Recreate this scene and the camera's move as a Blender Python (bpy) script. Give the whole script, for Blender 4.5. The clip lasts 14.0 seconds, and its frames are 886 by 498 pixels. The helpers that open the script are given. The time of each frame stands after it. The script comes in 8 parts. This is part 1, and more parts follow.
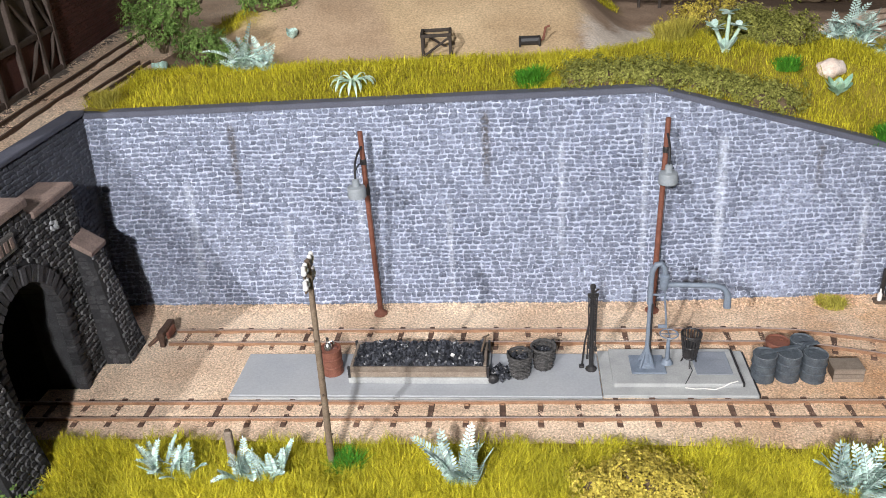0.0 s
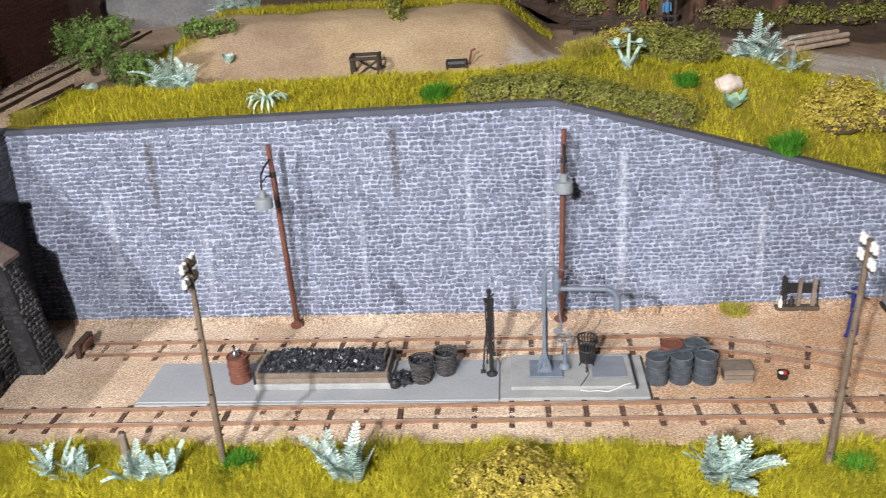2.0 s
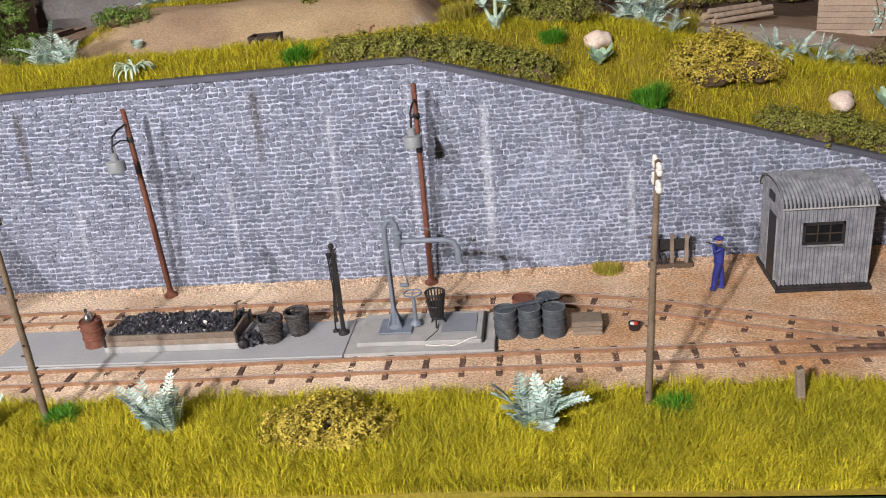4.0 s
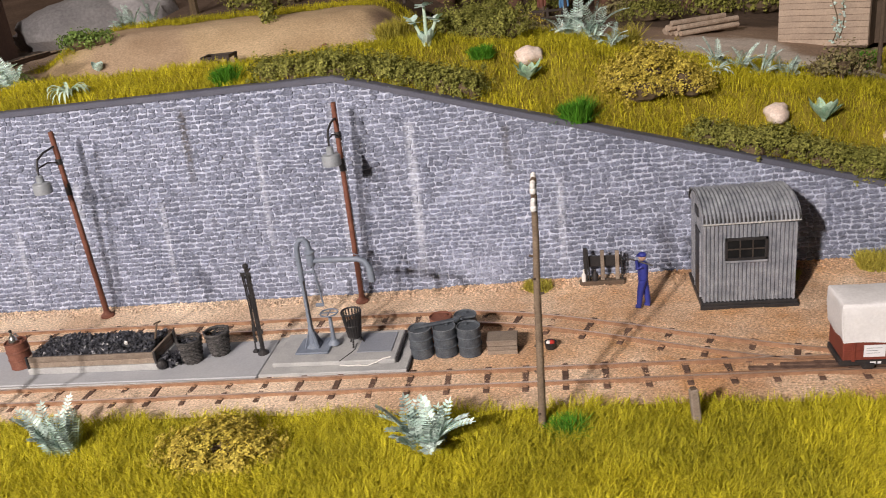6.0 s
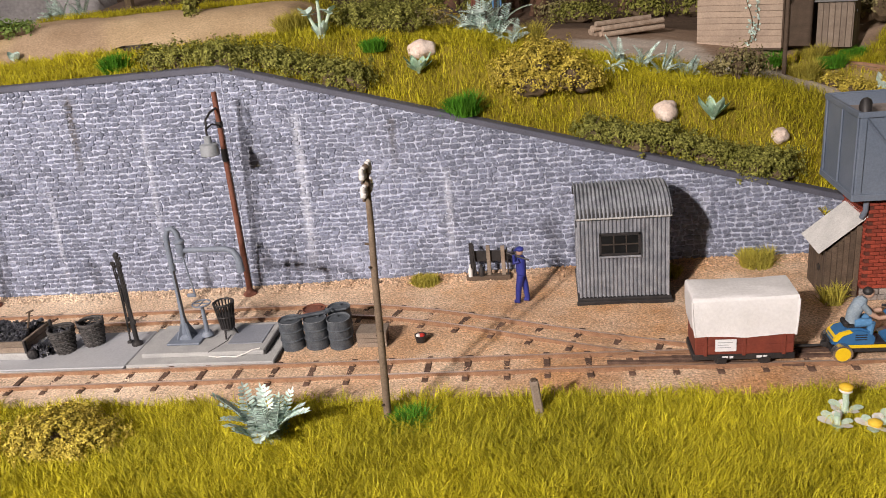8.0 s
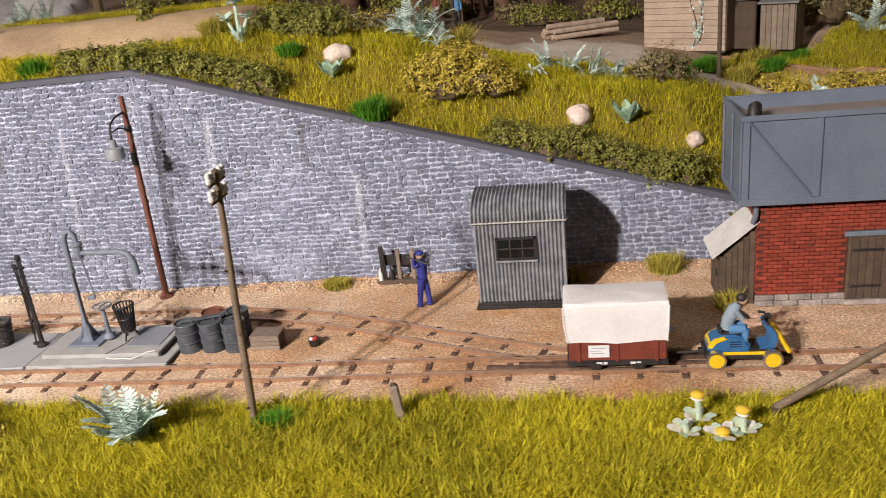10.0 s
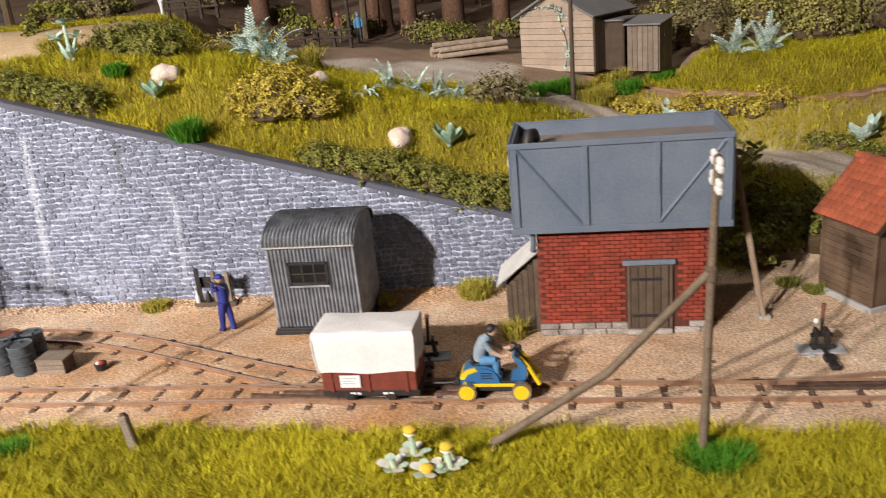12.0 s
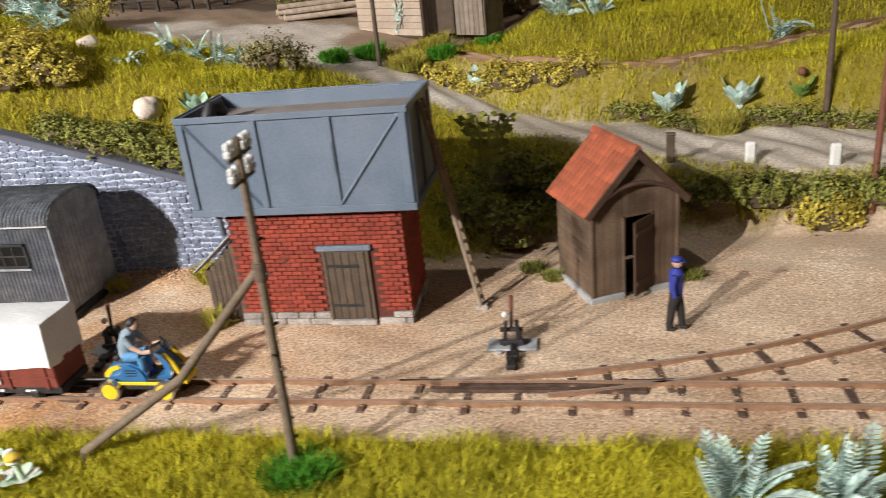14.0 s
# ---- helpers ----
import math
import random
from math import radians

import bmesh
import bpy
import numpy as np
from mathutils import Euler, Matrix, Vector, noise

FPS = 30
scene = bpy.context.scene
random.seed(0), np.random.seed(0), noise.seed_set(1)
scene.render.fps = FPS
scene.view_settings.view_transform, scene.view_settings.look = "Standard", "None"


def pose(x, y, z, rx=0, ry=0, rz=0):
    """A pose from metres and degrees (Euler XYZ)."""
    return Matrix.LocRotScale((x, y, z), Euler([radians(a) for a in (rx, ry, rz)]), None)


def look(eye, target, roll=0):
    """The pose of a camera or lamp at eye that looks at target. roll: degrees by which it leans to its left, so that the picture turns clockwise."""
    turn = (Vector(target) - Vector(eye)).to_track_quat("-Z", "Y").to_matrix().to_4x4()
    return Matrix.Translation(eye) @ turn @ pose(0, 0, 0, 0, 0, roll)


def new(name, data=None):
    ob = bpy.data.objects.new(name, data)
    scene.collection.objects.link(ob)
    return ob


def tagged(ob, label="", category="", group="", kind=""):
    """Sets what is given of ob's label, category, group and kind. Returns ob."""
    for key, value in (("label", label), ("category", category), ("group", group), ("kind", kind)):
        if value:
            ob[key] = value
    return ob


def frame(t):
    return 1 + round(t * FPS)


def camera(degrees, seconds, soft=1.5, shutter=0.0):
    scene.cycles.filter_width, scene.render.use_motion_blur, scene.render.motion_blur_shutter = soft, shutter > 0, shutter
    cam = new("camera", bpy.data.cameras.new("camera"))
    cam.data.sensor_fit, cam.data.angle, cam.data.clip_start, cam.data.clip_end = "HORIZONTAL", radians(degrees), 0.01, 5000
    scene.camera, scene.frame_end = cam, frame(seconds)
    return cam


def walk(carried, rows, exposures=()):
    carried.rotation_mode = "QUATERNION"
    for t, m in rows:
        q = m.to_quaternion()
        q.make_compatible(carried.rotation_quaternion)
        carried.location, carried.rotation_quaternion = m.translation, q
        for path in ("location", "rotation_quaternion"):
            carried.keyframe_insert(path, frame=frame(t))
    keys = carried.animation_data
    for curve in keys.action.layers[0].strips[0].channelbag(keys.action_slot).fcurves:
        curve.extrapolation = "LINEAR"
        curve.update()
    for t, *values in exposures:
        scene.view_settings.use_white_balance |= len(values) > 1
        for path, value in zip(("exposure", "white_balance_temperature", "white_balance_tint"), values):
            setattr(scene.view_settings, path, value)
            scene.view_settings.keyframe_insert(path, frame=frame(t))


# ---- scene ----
cam = camera(57.5, 14.0, soft=0.65, shutter=0.5)
PATH = [
    (0, (0.01593, 0.01557, 0.16165), (-0.08642, 0.90285, -0.28809), -3.779),
    (0.5, (0.01716, 0.01344, 0.15796), (-0.08535, 0.90554, -0.28210), -3.820),
    (1, (0.02067, 0.01156, 0.15758), (-0.08043, 0.90904, -0.27173), -3.745),
    (1.5, (0.03169, 0.00944, 0.15459), (-0.06311, 0.91277, -0.26374), -3.657),
    (2, (0.04699, 0.00709, 0.15371), (-0.04568, 0.91556, -0.25382), -3.843),
    (2.5, (0.06331, 0.00692, 0.14680), (-0.03005, 0.92224, -0.24495), -4.256),
    (3, (0.08020, 0.00702, 0.13412), (-0.02169, 0.92274, -0.25457), -4.632),
    (3.2, (0.08609, 0.00708, 0.13190), (-0.01982, 0.92277, -0.25577), -4.958),
    (5.5, (0.13050, 0.00672, 0.12496), (-0.01727, 0.92536, -0.24148), -6.623),
    (6, (0.13986, 0.01350, 0.12432), (-0.01396, 0.93307, -0.23723), -6.951),
    (6.5, (0.14906, 0.01425, 0.12608), (-0.00207, 0.93687, -0.22879), -6.699),
    (7, (0.16051, 0.01850, 0.12363), (0.01348, 0.94187, -0.23100), -6.445),
    (7.5, (0.17010, 0.02073, 0.11891), (0.03041, 0.94464, -0.23729), -6.071),
    (8, (0.17500, 0.01770, 0.11618), (0.03796, 0.94154, -0.24123), -5.815),
    (10.3, (0.22142, 0.02314, 0.11263), (0.05356, 0.94415, -0.23891), -6.074),
    (10.5, (0.22591, 0.02303, 0.11433), (0.06020, 0.94373, -0.23900), -5.752),
    (11, (0.24257, 0.02623, 0.11213), (0.07368, 0.94916, -0.23380), -5.752),
    (11.5, (0.26112, 0.03471, 0.11506), (0.08996, 0.95885, -0.22651), -5.772),
    (12, (0.27999, 0.03634, 0.10979), (0.11100, 0.96156, -0.22991), -5.740),
    (12.5, (0.29676, 0.03765, 0.10562), (0.12618, 0.95985, -0.24144), -5.727),
    (13, (0.31750, 0.04841, 0.10500), (0.14375, 0.96671, -0.25072), -5.874),
    (13.5, (0.34109, 0.06281, 0.09914), (0.16044, 0.97444, -0.27002), -6.017),
    (14, (0.36385, 0.06955, 0.10008), (0.17731, 0.97528, -0.28053), -5.991),
]
walk(cam, [(t, look(eye, target, roll)) for t, eye, target, roll in PATH], exposures=[(0, 0.42, 6050, 10), (2, 0.40, 6100, 11), (3, 0.26, 6250, 13), (5.3, 0.2, 6750, 17), (8.2, 0.32, 6850, 18), (10.3, 0.44, 6900, 18), (11.5, 0.62, 6850, 15), (13, 0.78, 6550, 12), (14, 0.94, 6350, 9)])

# The place is a model railway in 1:87 on 9 mm track. All builders below work in millimetres; MM turns them into metres.
MM = 0.001

# ---- light ----
world = bpy.data.worlds.new("hall_light")
scene.world = world
world.use_nodes = True
world.node_tree.nodes["Background"].inputs[0].default_value = (0.80, 0.88, 1.0, 1)
world.node_tree.nodes["Background"].inputs[1].default_value = 0.003


def lamp(name, eye, target, watts, size, colour):
    data = bpy.data.lights.new(name, "AREA")
    data.shape, data.size, data.energy, data.color = "DISK", size * MM, watts, colour
    ob = new(name, data)
    ob.matrix_world = look([v * MM for v in eye], [v * MM for v in target])
    return ob


lamp("hall_spot", (-35, -200, 270), (-90, 260, 20), 2.25, 20, (1.0, 0.95, 0.89))
lamp("hall_spot", (-660, -1320, 960), (90, 270, 30), 21.0, 26, (1.0, 0.94, 0.87))
# added overhead fill that lifts roofs and ground; no such lamp is seen
lamp("overhead_fill", (-350, 40, 1600), (100, 250, 10), 2.6, 60, (1.0, 0.94, 0.87))
# wide, weak fill added to set the depth of the shadows
lamp("ambient_fill", (100, -150, 1900), (100, 250, 0), 0.08, 1100, (0.96, 0.97, 1.0))
scene.view_settings.exposure = 0.0


# ---- materials ----
def material(name, col, col2=None, rough=0.75, var=0.25, s1=0.12, s2=2.5, bump=0.35, metal=0.0, rand=0.0, island=0.0, spec=0.4, sharp=False):
    """Two colours mixed by a large noise, a fine grain in value and relief; rand and island vary whole pieces."""
    m = bpy.data.materials.new(name)
    m.use_nodes = True
    nt = m.node_tree
    n, l = nt.nodes, nt.links
    b = n["Principled BSDF"]
    tc, mp = n.new("ShaderNodeTexCoord"), n.new("ShaderNodeMapping")
    mp.inputs["Scale"].default_value = (1000, 1000, 1000)
    l.new(tc.outputs["Object"], mp.inputs[0])
    big, fine = n.new("ShaderNodeTexNoise"), n.new("ShaderNodeTexNoise")
    big.inputs["Scale"].default_value, big.inputs["Detail"].default_value = s1, 5
    fine.inputs["Scale"].default_value, fine.inputs["Detail"].default_value = s2, 3
    l.new(mp.outputs[0], big.inputs[0]), l.new(mp.outputs[0], fine.inputs[0])
    ramp = n.new("ShaderNodeValToRGB")
    a, c = (0.44, 0.56) if sharp else (0.32, 0.68)
    ramp.color_ramp.elements[0].position, ramp.color_ramp.elements[1].position = a, c
    ramp.color_ramp.elements[0].color = (*col, 1)
    ramp.color_ramp.elements[1].color = (*(col2 or [v * 0.8 for v in col]), 1)
    l.new(big.outputs["Fac"], ramp.inputs[0])
    val = n.new("ShaderNodeMapRange")
    val.inputs["From Min"].default_value, val.inputs["From Max"].default_value = 0.25, 0.75
    val.inputs["To Min"].default_value, val.inputs["To Max"].default_value = 1 - var, 1 + var
    l.new(fine.outputs["Fac"], val.inputs["Value"])
    factor = val.outputs[0]
    for source, amount in (("obj", rand), ("isl", island)):
        if amount:
            node = n.new("ShaderNodeObjectInfo") if source == "obj" else n.new("ShaderNodeNewGeometry")
            out = node.outputs["Random"] if source == "obj" else node.outputs["Random Per Island"]
            r = n.new("ShaderNodeMapRange")
            r.inputs["To Min"].default_value, r.inputs["To Max"].default_value = 1 - amount, 1 + amount
            l.new(out, r.inputs["Value"])
            mul = n.new("ShaderNodeMath")
            mul.operation = "MULTIPLY"
            l.new(factor, mul.inputs[0]), l.new(r.outputs[0], mul.inputs[1])
            factor = mul.outputs[0]
    vm = n.new("ShaderNodeVectorMath")
    vm.operation = "SCALE"
    l.new(ramp.outputs[0], vm.inputs[0]), l.new(factor, vm.inputs["Scale"])
    l.new(vm.outputs[0], b.inputs["Base Color"])
    b.inputs["Roughness"].default_value, b.inputs["Metallic"].default_value = rough, metal
    b.inputs["Specular IOR Level"].default_value = spec
    if bump:
        bp = n.new("ShaderNodeBump")
        bp.inputs["Strength"].default_value, bp.inputs["Distance"].default_value = min(1, bump), 0.0003
        l.new(fine.outputs["Fac"], bp.inputs["Height"]), l.new(bp.outputs[0], b.inputs["Normal"])
    return m


def add_streaks(m, streaks, colour):
    """Run-off streaks: each (x, top, bottom, half width, strength) in mm on a wall that runs along x."""
    nt = m.node_tree
    n, l = nt.nodes, nt.links
    b = n["Principled BSDF"]
    old = b.inputs["Base Color"].links[0].from_socket
    tc, sep = n.new("ShaderNodeTexCoord"), n.new("ShaderNodeSeparateXYZ")
    ns = n.new("ShaderNodeTexNoise")
    ns.inputs["Scale"].default_value = 900
    l.new(tc.outputs["Object"], sep.inputs[0]), l.new(tc.outputs["Object"], ns.inputs[0])

    def calc(op, a, c):
        q = n.new("ShaderNodeMath")
        q.operation, q.use_clamp = op, False
        for i, v in enumerate((a, c)):
            if isinstance(v, (int, float)):
                q.inputs[i].default_value = v
            else:
                l.new(v, q.inputs[i])
        return q.outputs[0]

    def band(value, lo0, lo1):
        r = n.new("ShaderNodeMapRange")
        r.interpolation_type = "SMOOTHSTEP"
        r.inputs["From Min"].default_value, r.inputs["From Max"].default_value = lo0, lo1
        l.new(value, r.inputs["Value"])
        return r.outputs[0]

    total = None
    for x, top, bottom, half, strength in streaks:
        d = calc("ABSOLUTE", calc("SUBTRACT", sep.outputs["X"], x * MM), 0.0)
        s = calc("MULTIPLY", band(d, half * 1.6 * MM, half * 0.3 * MM), strength)
        s = calc("MULTIPLY", s, band(sep.outputs["Z"], (top + 1.5) * MM, (top - 3) * MM))
        s = calc("MULTIPLY", s, band(sep.outputs["Z"], (bottom - 8) * MM, (bottom + 16) * MM))
        total = s if total is None else calc("MAXIMUM", total, s)
    total = calc("MULTIPLY", total, band(ns.outputs["Fac"], 0.25, 0.6))
    mix = n.new("ShaderNodeMix")
    mix.data_type = "RGBA"
    l.new(total, mix.inputs["Factor"]), l.new(old, mix.inputs["A"])
    mix.inputs["B"].default_value = (*colour, 1)
    l.new(mix.outputs["Result"], b.inputs["Base Color"])
    return m


WHITE_STREAKS = [(-112, 52, 6, 1.6, 0.35), (-75, 36, 4, 1.1, 0.38), (-46, 52, 24, 1.2, 0.42), (-12.5, 42, 3, 1.0, 0.45),
                 (29, 64, 20, 1.0, 0.4), (58.8, 74, 8, 1.0, 0.35), (86, 64, 8, 1.5, 0.52), (138, 40, 6, 1.2, 0.45), (228, 26, 6, 1.8, 0.2)]
RUST_STREAKS = [(-92, 74, 44, 1.5, 0.85), (2, 76, 46, 1.5, 0.9), (120, 60, 40, 1.3, 0.7)]
STONE = material("grey_blue_stone", (0.165, 0.188, 0.262), (0.255, 0.283, 0.375), 0.85, 0.55, 0.05, 1.3, 0.9, rand=0.18, island=0.2)
add_streaks(STONE, WHITE_STREAKS, (0.64, 0.68, 0.78)), add_streaks(STONE, RUST_STREAKS, (0.07, 0.066, 0.068))
MORTAR = material("pale_mortar", (0.56, 0.60, 0.72), (0.38, 0.415, 0.52), 0.9, 0.35, 0.25, 1.6, 0.5)
add_streaks(MORTAR, WHITE_STREAKS, (0.75, 0.79, 0.87)), add_streaks(MORTAR, RUST_STREAKS, (0.15, 0.14, 0.145))
DRYBRUSH = material("pale_worn_stone_edge", (0.50, 0.54, 0.66), (0.20, 0.226, 0.30), 0.85, 0.4, 0.3, 1.8, 0.5, rand=0.15, island=0.25)
add_streaks(DRYBRUSH, WHITE_STREAKS, (0.72, 0.76, 0.85)), add_streaks(DRYBRUSH, RUST_STREAKS, (0.13, 0.122, 0.126))
DARKBRUSH = material("worn_sooty_edge", (0.17, 0.168, 0.17), (0.04, 0.04, 0.043), 0.8, 0.5, 0.35, 1.8, 0.4, rand=0.3, island=0.4)
COPING = material("slate_grey_coping", (0.085, 0.09, 0.12), (0.11, 0.115, 0.15), 0.7, 0.15, 0.1, 2.0, 0.2)
DARK_STONE = material("sooty_stone", (0.026, 0.026, 0.029), (0.058, 0.055, 0.058), 0.8, 0.4, 0.15, 1.8, 0.6, rand=0.35, island=0.35)
DARK_MORTAR = material("sooty_mortar", (0.04, 0.04, 0.042), (0.022, 0.022, 0.025), 0.9, 0.3, 0.2, 2.0, 0.4)
CAPSTONE = material("brown_capstone", (0.28, 0.205, 0.175), (0.18, 0.135, 0.12), 0.8, 0.3, 0.2, 2.0, 0.4)
GRAVEL = material("sandy_gravel", (0.74, 0.59, 0.445), (0.54, 0.385, 0.265), 0.95, 0.6, 0.03, 1.3, 0.6)
PEBBLE = material("gravel_grains", (0.78, 0.63, 0.49), (0.57, 0.415, 0.295), 0.95, 0.2, 0.03, 1.5, 0.3, island=0.42)
def browned(m, colour, x0, x1, amount):
    """Brown trodden patches that set in along x, between x0 and x1 mm."""
    nt = m.node_tree
    n, l = nt.nodes, nt.links
    b = n["Principled BSDF"]
    old = b.inputs["Base Color"].links[0].from_socket
    tc, sep, ns = n.new("ShaderNodeTexCoord"), n.new("ShaderNodeSeparateXYZ"), n.new("ShaderNodeTexNoise")
    ns.inputs["Scale"].default_value, ns.inputs["Detail"].default_value, ns.inputs["Roughness"].default_value = 32, 6, 0.65
    l.new(tc.outputs["Object"], sep.inputs[0]), l.new(tc.outputs["Object"], ns.inputs[0])
    along_x, patch, mul, mixer = n.new("ShaderNodeMapRange"), n.new("ShaderNodeMapRange"), n.new("ShaderNodeMath"), n.new("ShaderNodeMix")
    along_x.inputs["From Min"].default_value, along_x.inputs["From Max"].default_value = x0 * MM, x1 * MM
    patch.inputs["From Min"].default_value, patch.inputs["From Max"].default_value = 0.36, 0.62
    patch.inputs["To Min"].default_value, patch.inputs["To Max"].default_value = 0.12 * amount, amount
    l.new(sep.outputs["X"], along_x.inputs["Value"]), l.new(ns.outputs["Fac"], patch.inputs["Value"])
    mul.operation = "MULTIPLY"
    fade, both = n.new("ShaderNodeMapRange"), n.new("ShaderNodeMath")
    fade.inputs["From Min"].default_value, fade.inputs["From Max"].default_value = (x1 + 170) * MM, (x1 + 90) * MM
    fade.inputs["To Min"].default_value = 0.35
    both.operation = "MULTIPLY"
    l.new(sep.outputs["X"], fade.inputs["Value"]), l.new(along_x.outputs[0], both.inputs[0]), l.new(fade.outputs[0], both.inputs[1])
    l.new(both.outputs[0], mul.inputs[0]), l.new(patch.outputs[0], mul.inputs[1])
    mixer.data_type, mixer.blend_type = "RGBA", "MULTIPLY"
    l.new(mul.outputs[0], mixer.inputs["Factor"]), l.new(old, mixer.inputs["A"])
    mixer.inputs["B"].default_value = (*colour, 1)
    l.new(mixer.outputs["Result"], b.inputs["Base Color"])


for m in (GRAVEL, PEBBLE):
    browned(m, (0.76, 0.53, 0.32), 55, 140, 0.9)
SOIL = material("green_soil", (0.26, 0.215, 0.022), (0.32, 0.25, 0.035), 0.95, 0.3, 0.05, 1.2, 0.6)
GRASS = material("straw_green_grass", (0.58, 0.51, 0.026), (0.38, 0.345, 0.02), 0.7, 0.12, 0.03, 0.5, 0.0, island=0.42, spec=0.25)
TUFT = material("bright_green_grass", (0.06, 0.22, 0.015), (0.09, 0.28, 0.02), 0.75, 0.12, 0.1, 0.5, 0.0, island=0.35, spec=0.2)
STRAW = material("dry_yellow_grass", (0.45, 0.38, 0.06), (0.36, 0.33, 0.06), 0.75, 0.12, 0.1, 0.5, 0.0, island=0.3, spec=0.2)
EARTH = material("trodden_earth", (0.46, 0.34, 0.25), (0.25, 0.165, 0.11), 0.95, 0.25, 0.018, 0.8, 0.5)
GREYROCK = material("pale_grey_rock", (0.46, 0.45, 0.46), (0.33, 0.32, 0.33), 0.9, 0.2, 0.03, 0.5, 0.5)
BARK = material("red_brown_bark", (0.15, 0.08, 0.05), (0.08, 0.045, 0.03), 0.9, 0.35, 0.06, 0.6, 0.6)
# the shade under the trees is put into this dark floor colour
WOODFLOOR = material("shade_dark_forest_floor", (0.15, 0.10, 0.07), (0.085, 0.055, 0.038), 0.95, 0.4, 0.02, 0.4, 0.6)
RUST = material("rusty_steel", (0.24, 0.13, 0.075), (0.34, 0.20, 0.12), 0.65, 0.25, 0.4, 3.0, 0.3)
RAILTOP = material("polished_rail", (0.88, 0.74, 0.64), (0.62, 0.44, 0.34), 0.28, 0.15, 0.025, 3.0, 0.05, metal=0.6)
SLEEPER = material("dark_sleeper_wood", (0.075, 0.043, 0.032), (0.15, 0.092, 0.066), 0.9, 0.3, 0.5, 3.0, 0.4, rand=0.3)
CONCRETE = material("grey_concrete", (0.34, 0.355, 0.385), (0.40, 0.41, 0.43), 0.85, 0.08, 0.05, 1.5, 0.2)
COVERGREY = material("blue_grey_cover", (0.205, 0.225, 0.265), (0.25, 0.27, 0.31), 0.75, 0.12, 0.1, 2.0, 0.2)
CONCRETE2 = material("worn_concrete", (0.42, 0.425, 0.42), (0.33, 0.335, 0.34), 0.85, 0.12, 0.15, 2.0, 0.25)
STEELGREY = material("grey_painted_iron", (0.145, 0.175, 0.225), (0.20, 0.235, 0.29), 0.5, 0.15, 0.3, 3.0, 0.1)
BLACK = material("black_iron", (0.018, 0.018, 0.02), (0.035, 0.032, 0.032), 0.5, 0.3, 0.4, 3.0, 0.2)
COAL = material("coal", (0.02, 0.021, 0.026), (0.06, 0.063, 0.075), 0.3, 0.4, 0.5, 2.0, 0.3, island=0.6)
WICKER = material("black_wicker", (0.035, 0.034, 0.034), (0.085, 0.08, 0.078), 0.8, 0.4, 0.6, 3.0, 0.4, rand=0.3)
DRUM = material("dark_grey_drum_paint", (0.05, 0.06, 0.075), (0.095, 0.11, 0.125), 0.55, 0.3, 0.35, 2.0, 0.3)
WORNRIM = material("rubbed_drum_rim", (0.20, 0.22, 0.24), (0.09, 0.10, 0.115), 0.5, 0.3, 0.4, 2.0, 0.1)
RUSTRED = material("rust_red_paint", (0.155, 0.055, 0.036), (0.21, 0.085, 0.055), 0.65, 0.25, 0.4, 2.0, 0.25)
PLANK = material("weathered_plank", (0.27, 0.22, 0.175), (0.20, 0.155, 0.12), 0.85, 0.25, 0.3, 2.5, 0.35, rand=0.18)
DARKWOOD = material("dark_brown_wood", (0.12, 0.085, 0.06), (0.085, 0.06, 0.042), 0.85, 0.3, 0.3, 2.5, 0.35, rand=0.2)
TARWOOD = material("tarred_timber", (0.035, 0.028, 0.023), (0.07, 0.055, 0.045), 0.85, 0.3, 0.3, 2.0, 0.3)
POLEWOOD = material("grey_brown_pole", (0.20, 0.15, 0.105), (0.145, 0.105, 0.072), 0.8, 0.3, 0.3, 2.0, 0.3)
PORCELAIN = material("white_porcelain", (0.78, 0.77, 0.75), (0.70, 0.69, 0.67), 0.25, 0.05, 0.3, 2.0, 0.0)
LAMPGREY = material("lamp_grey_enamel", (0.24, 0.265, 0.29), (0.30, 0.325, 0.35), 0.4, 0.1, 0.3, 2.0, 0.05)
ZINC = material("grey_corrugated_iron", (0.20, 0.215, 0.245), (0.36, 0.375, 0.41), 0.6, 0.35, 0.3, 2.5, 0.2, metal=0.15)
ZINCROOF = material("weathered_roof_iron", (0.185, 0.20, 0.23), (0.40, 0.42, 0.46), 0.6, 0.45, 0.3, 2.5, 0.25, metal=0.1)
BRICK = material("red_brick", (0.36, 0.062, 0.035), (0.27, 0.05, 0.03), 0.8, 0.25, 0.2, 2.0, 0.4, rand=0.22, island=0.22)
BRICKMORTAR = material("dark_red_mortar", (0.12, 0.035, 0.025), (0.09, 0.03, 0.02), 0.9, 0.2, 0.2, 2.0, 0.3)
FOOTSTONE = material("grey_foot_stone", (0.27, 0.24, 0.22), (0.40, 0.36, 0.33), 0.9, 0.35, 0.25, 2.0, 0.5, rand=0.28)
TANKGREY = material("tank_blue_grey_paint", (0.125, 0.16, 0.215), (0.165, 0.20, 0.255), 0.45, 0.12, 0.08, 2.0, 0.06)
TANKWATER = material("silted_tank_bed", (0.20, 0.17, 0.155), (0.27, 0.235, 0.215), 0.9, 0.2, 0.12, 1.5, 0.4)
TILE = material("orange_roof_tile", (0.40, 0.098, 0.042), (0.23, 0.066, 0.038), 0.8, 0.3, 0.1, 2.0, 0.35, rand=0.22)
SHEDWOOD = material("brown_shed_board", (0.088, 0.055, 0.036), (0.17, 0.112, 0.072), 0.85, 0.25, 0.12, 2.0, 0.3, rand=0.15)
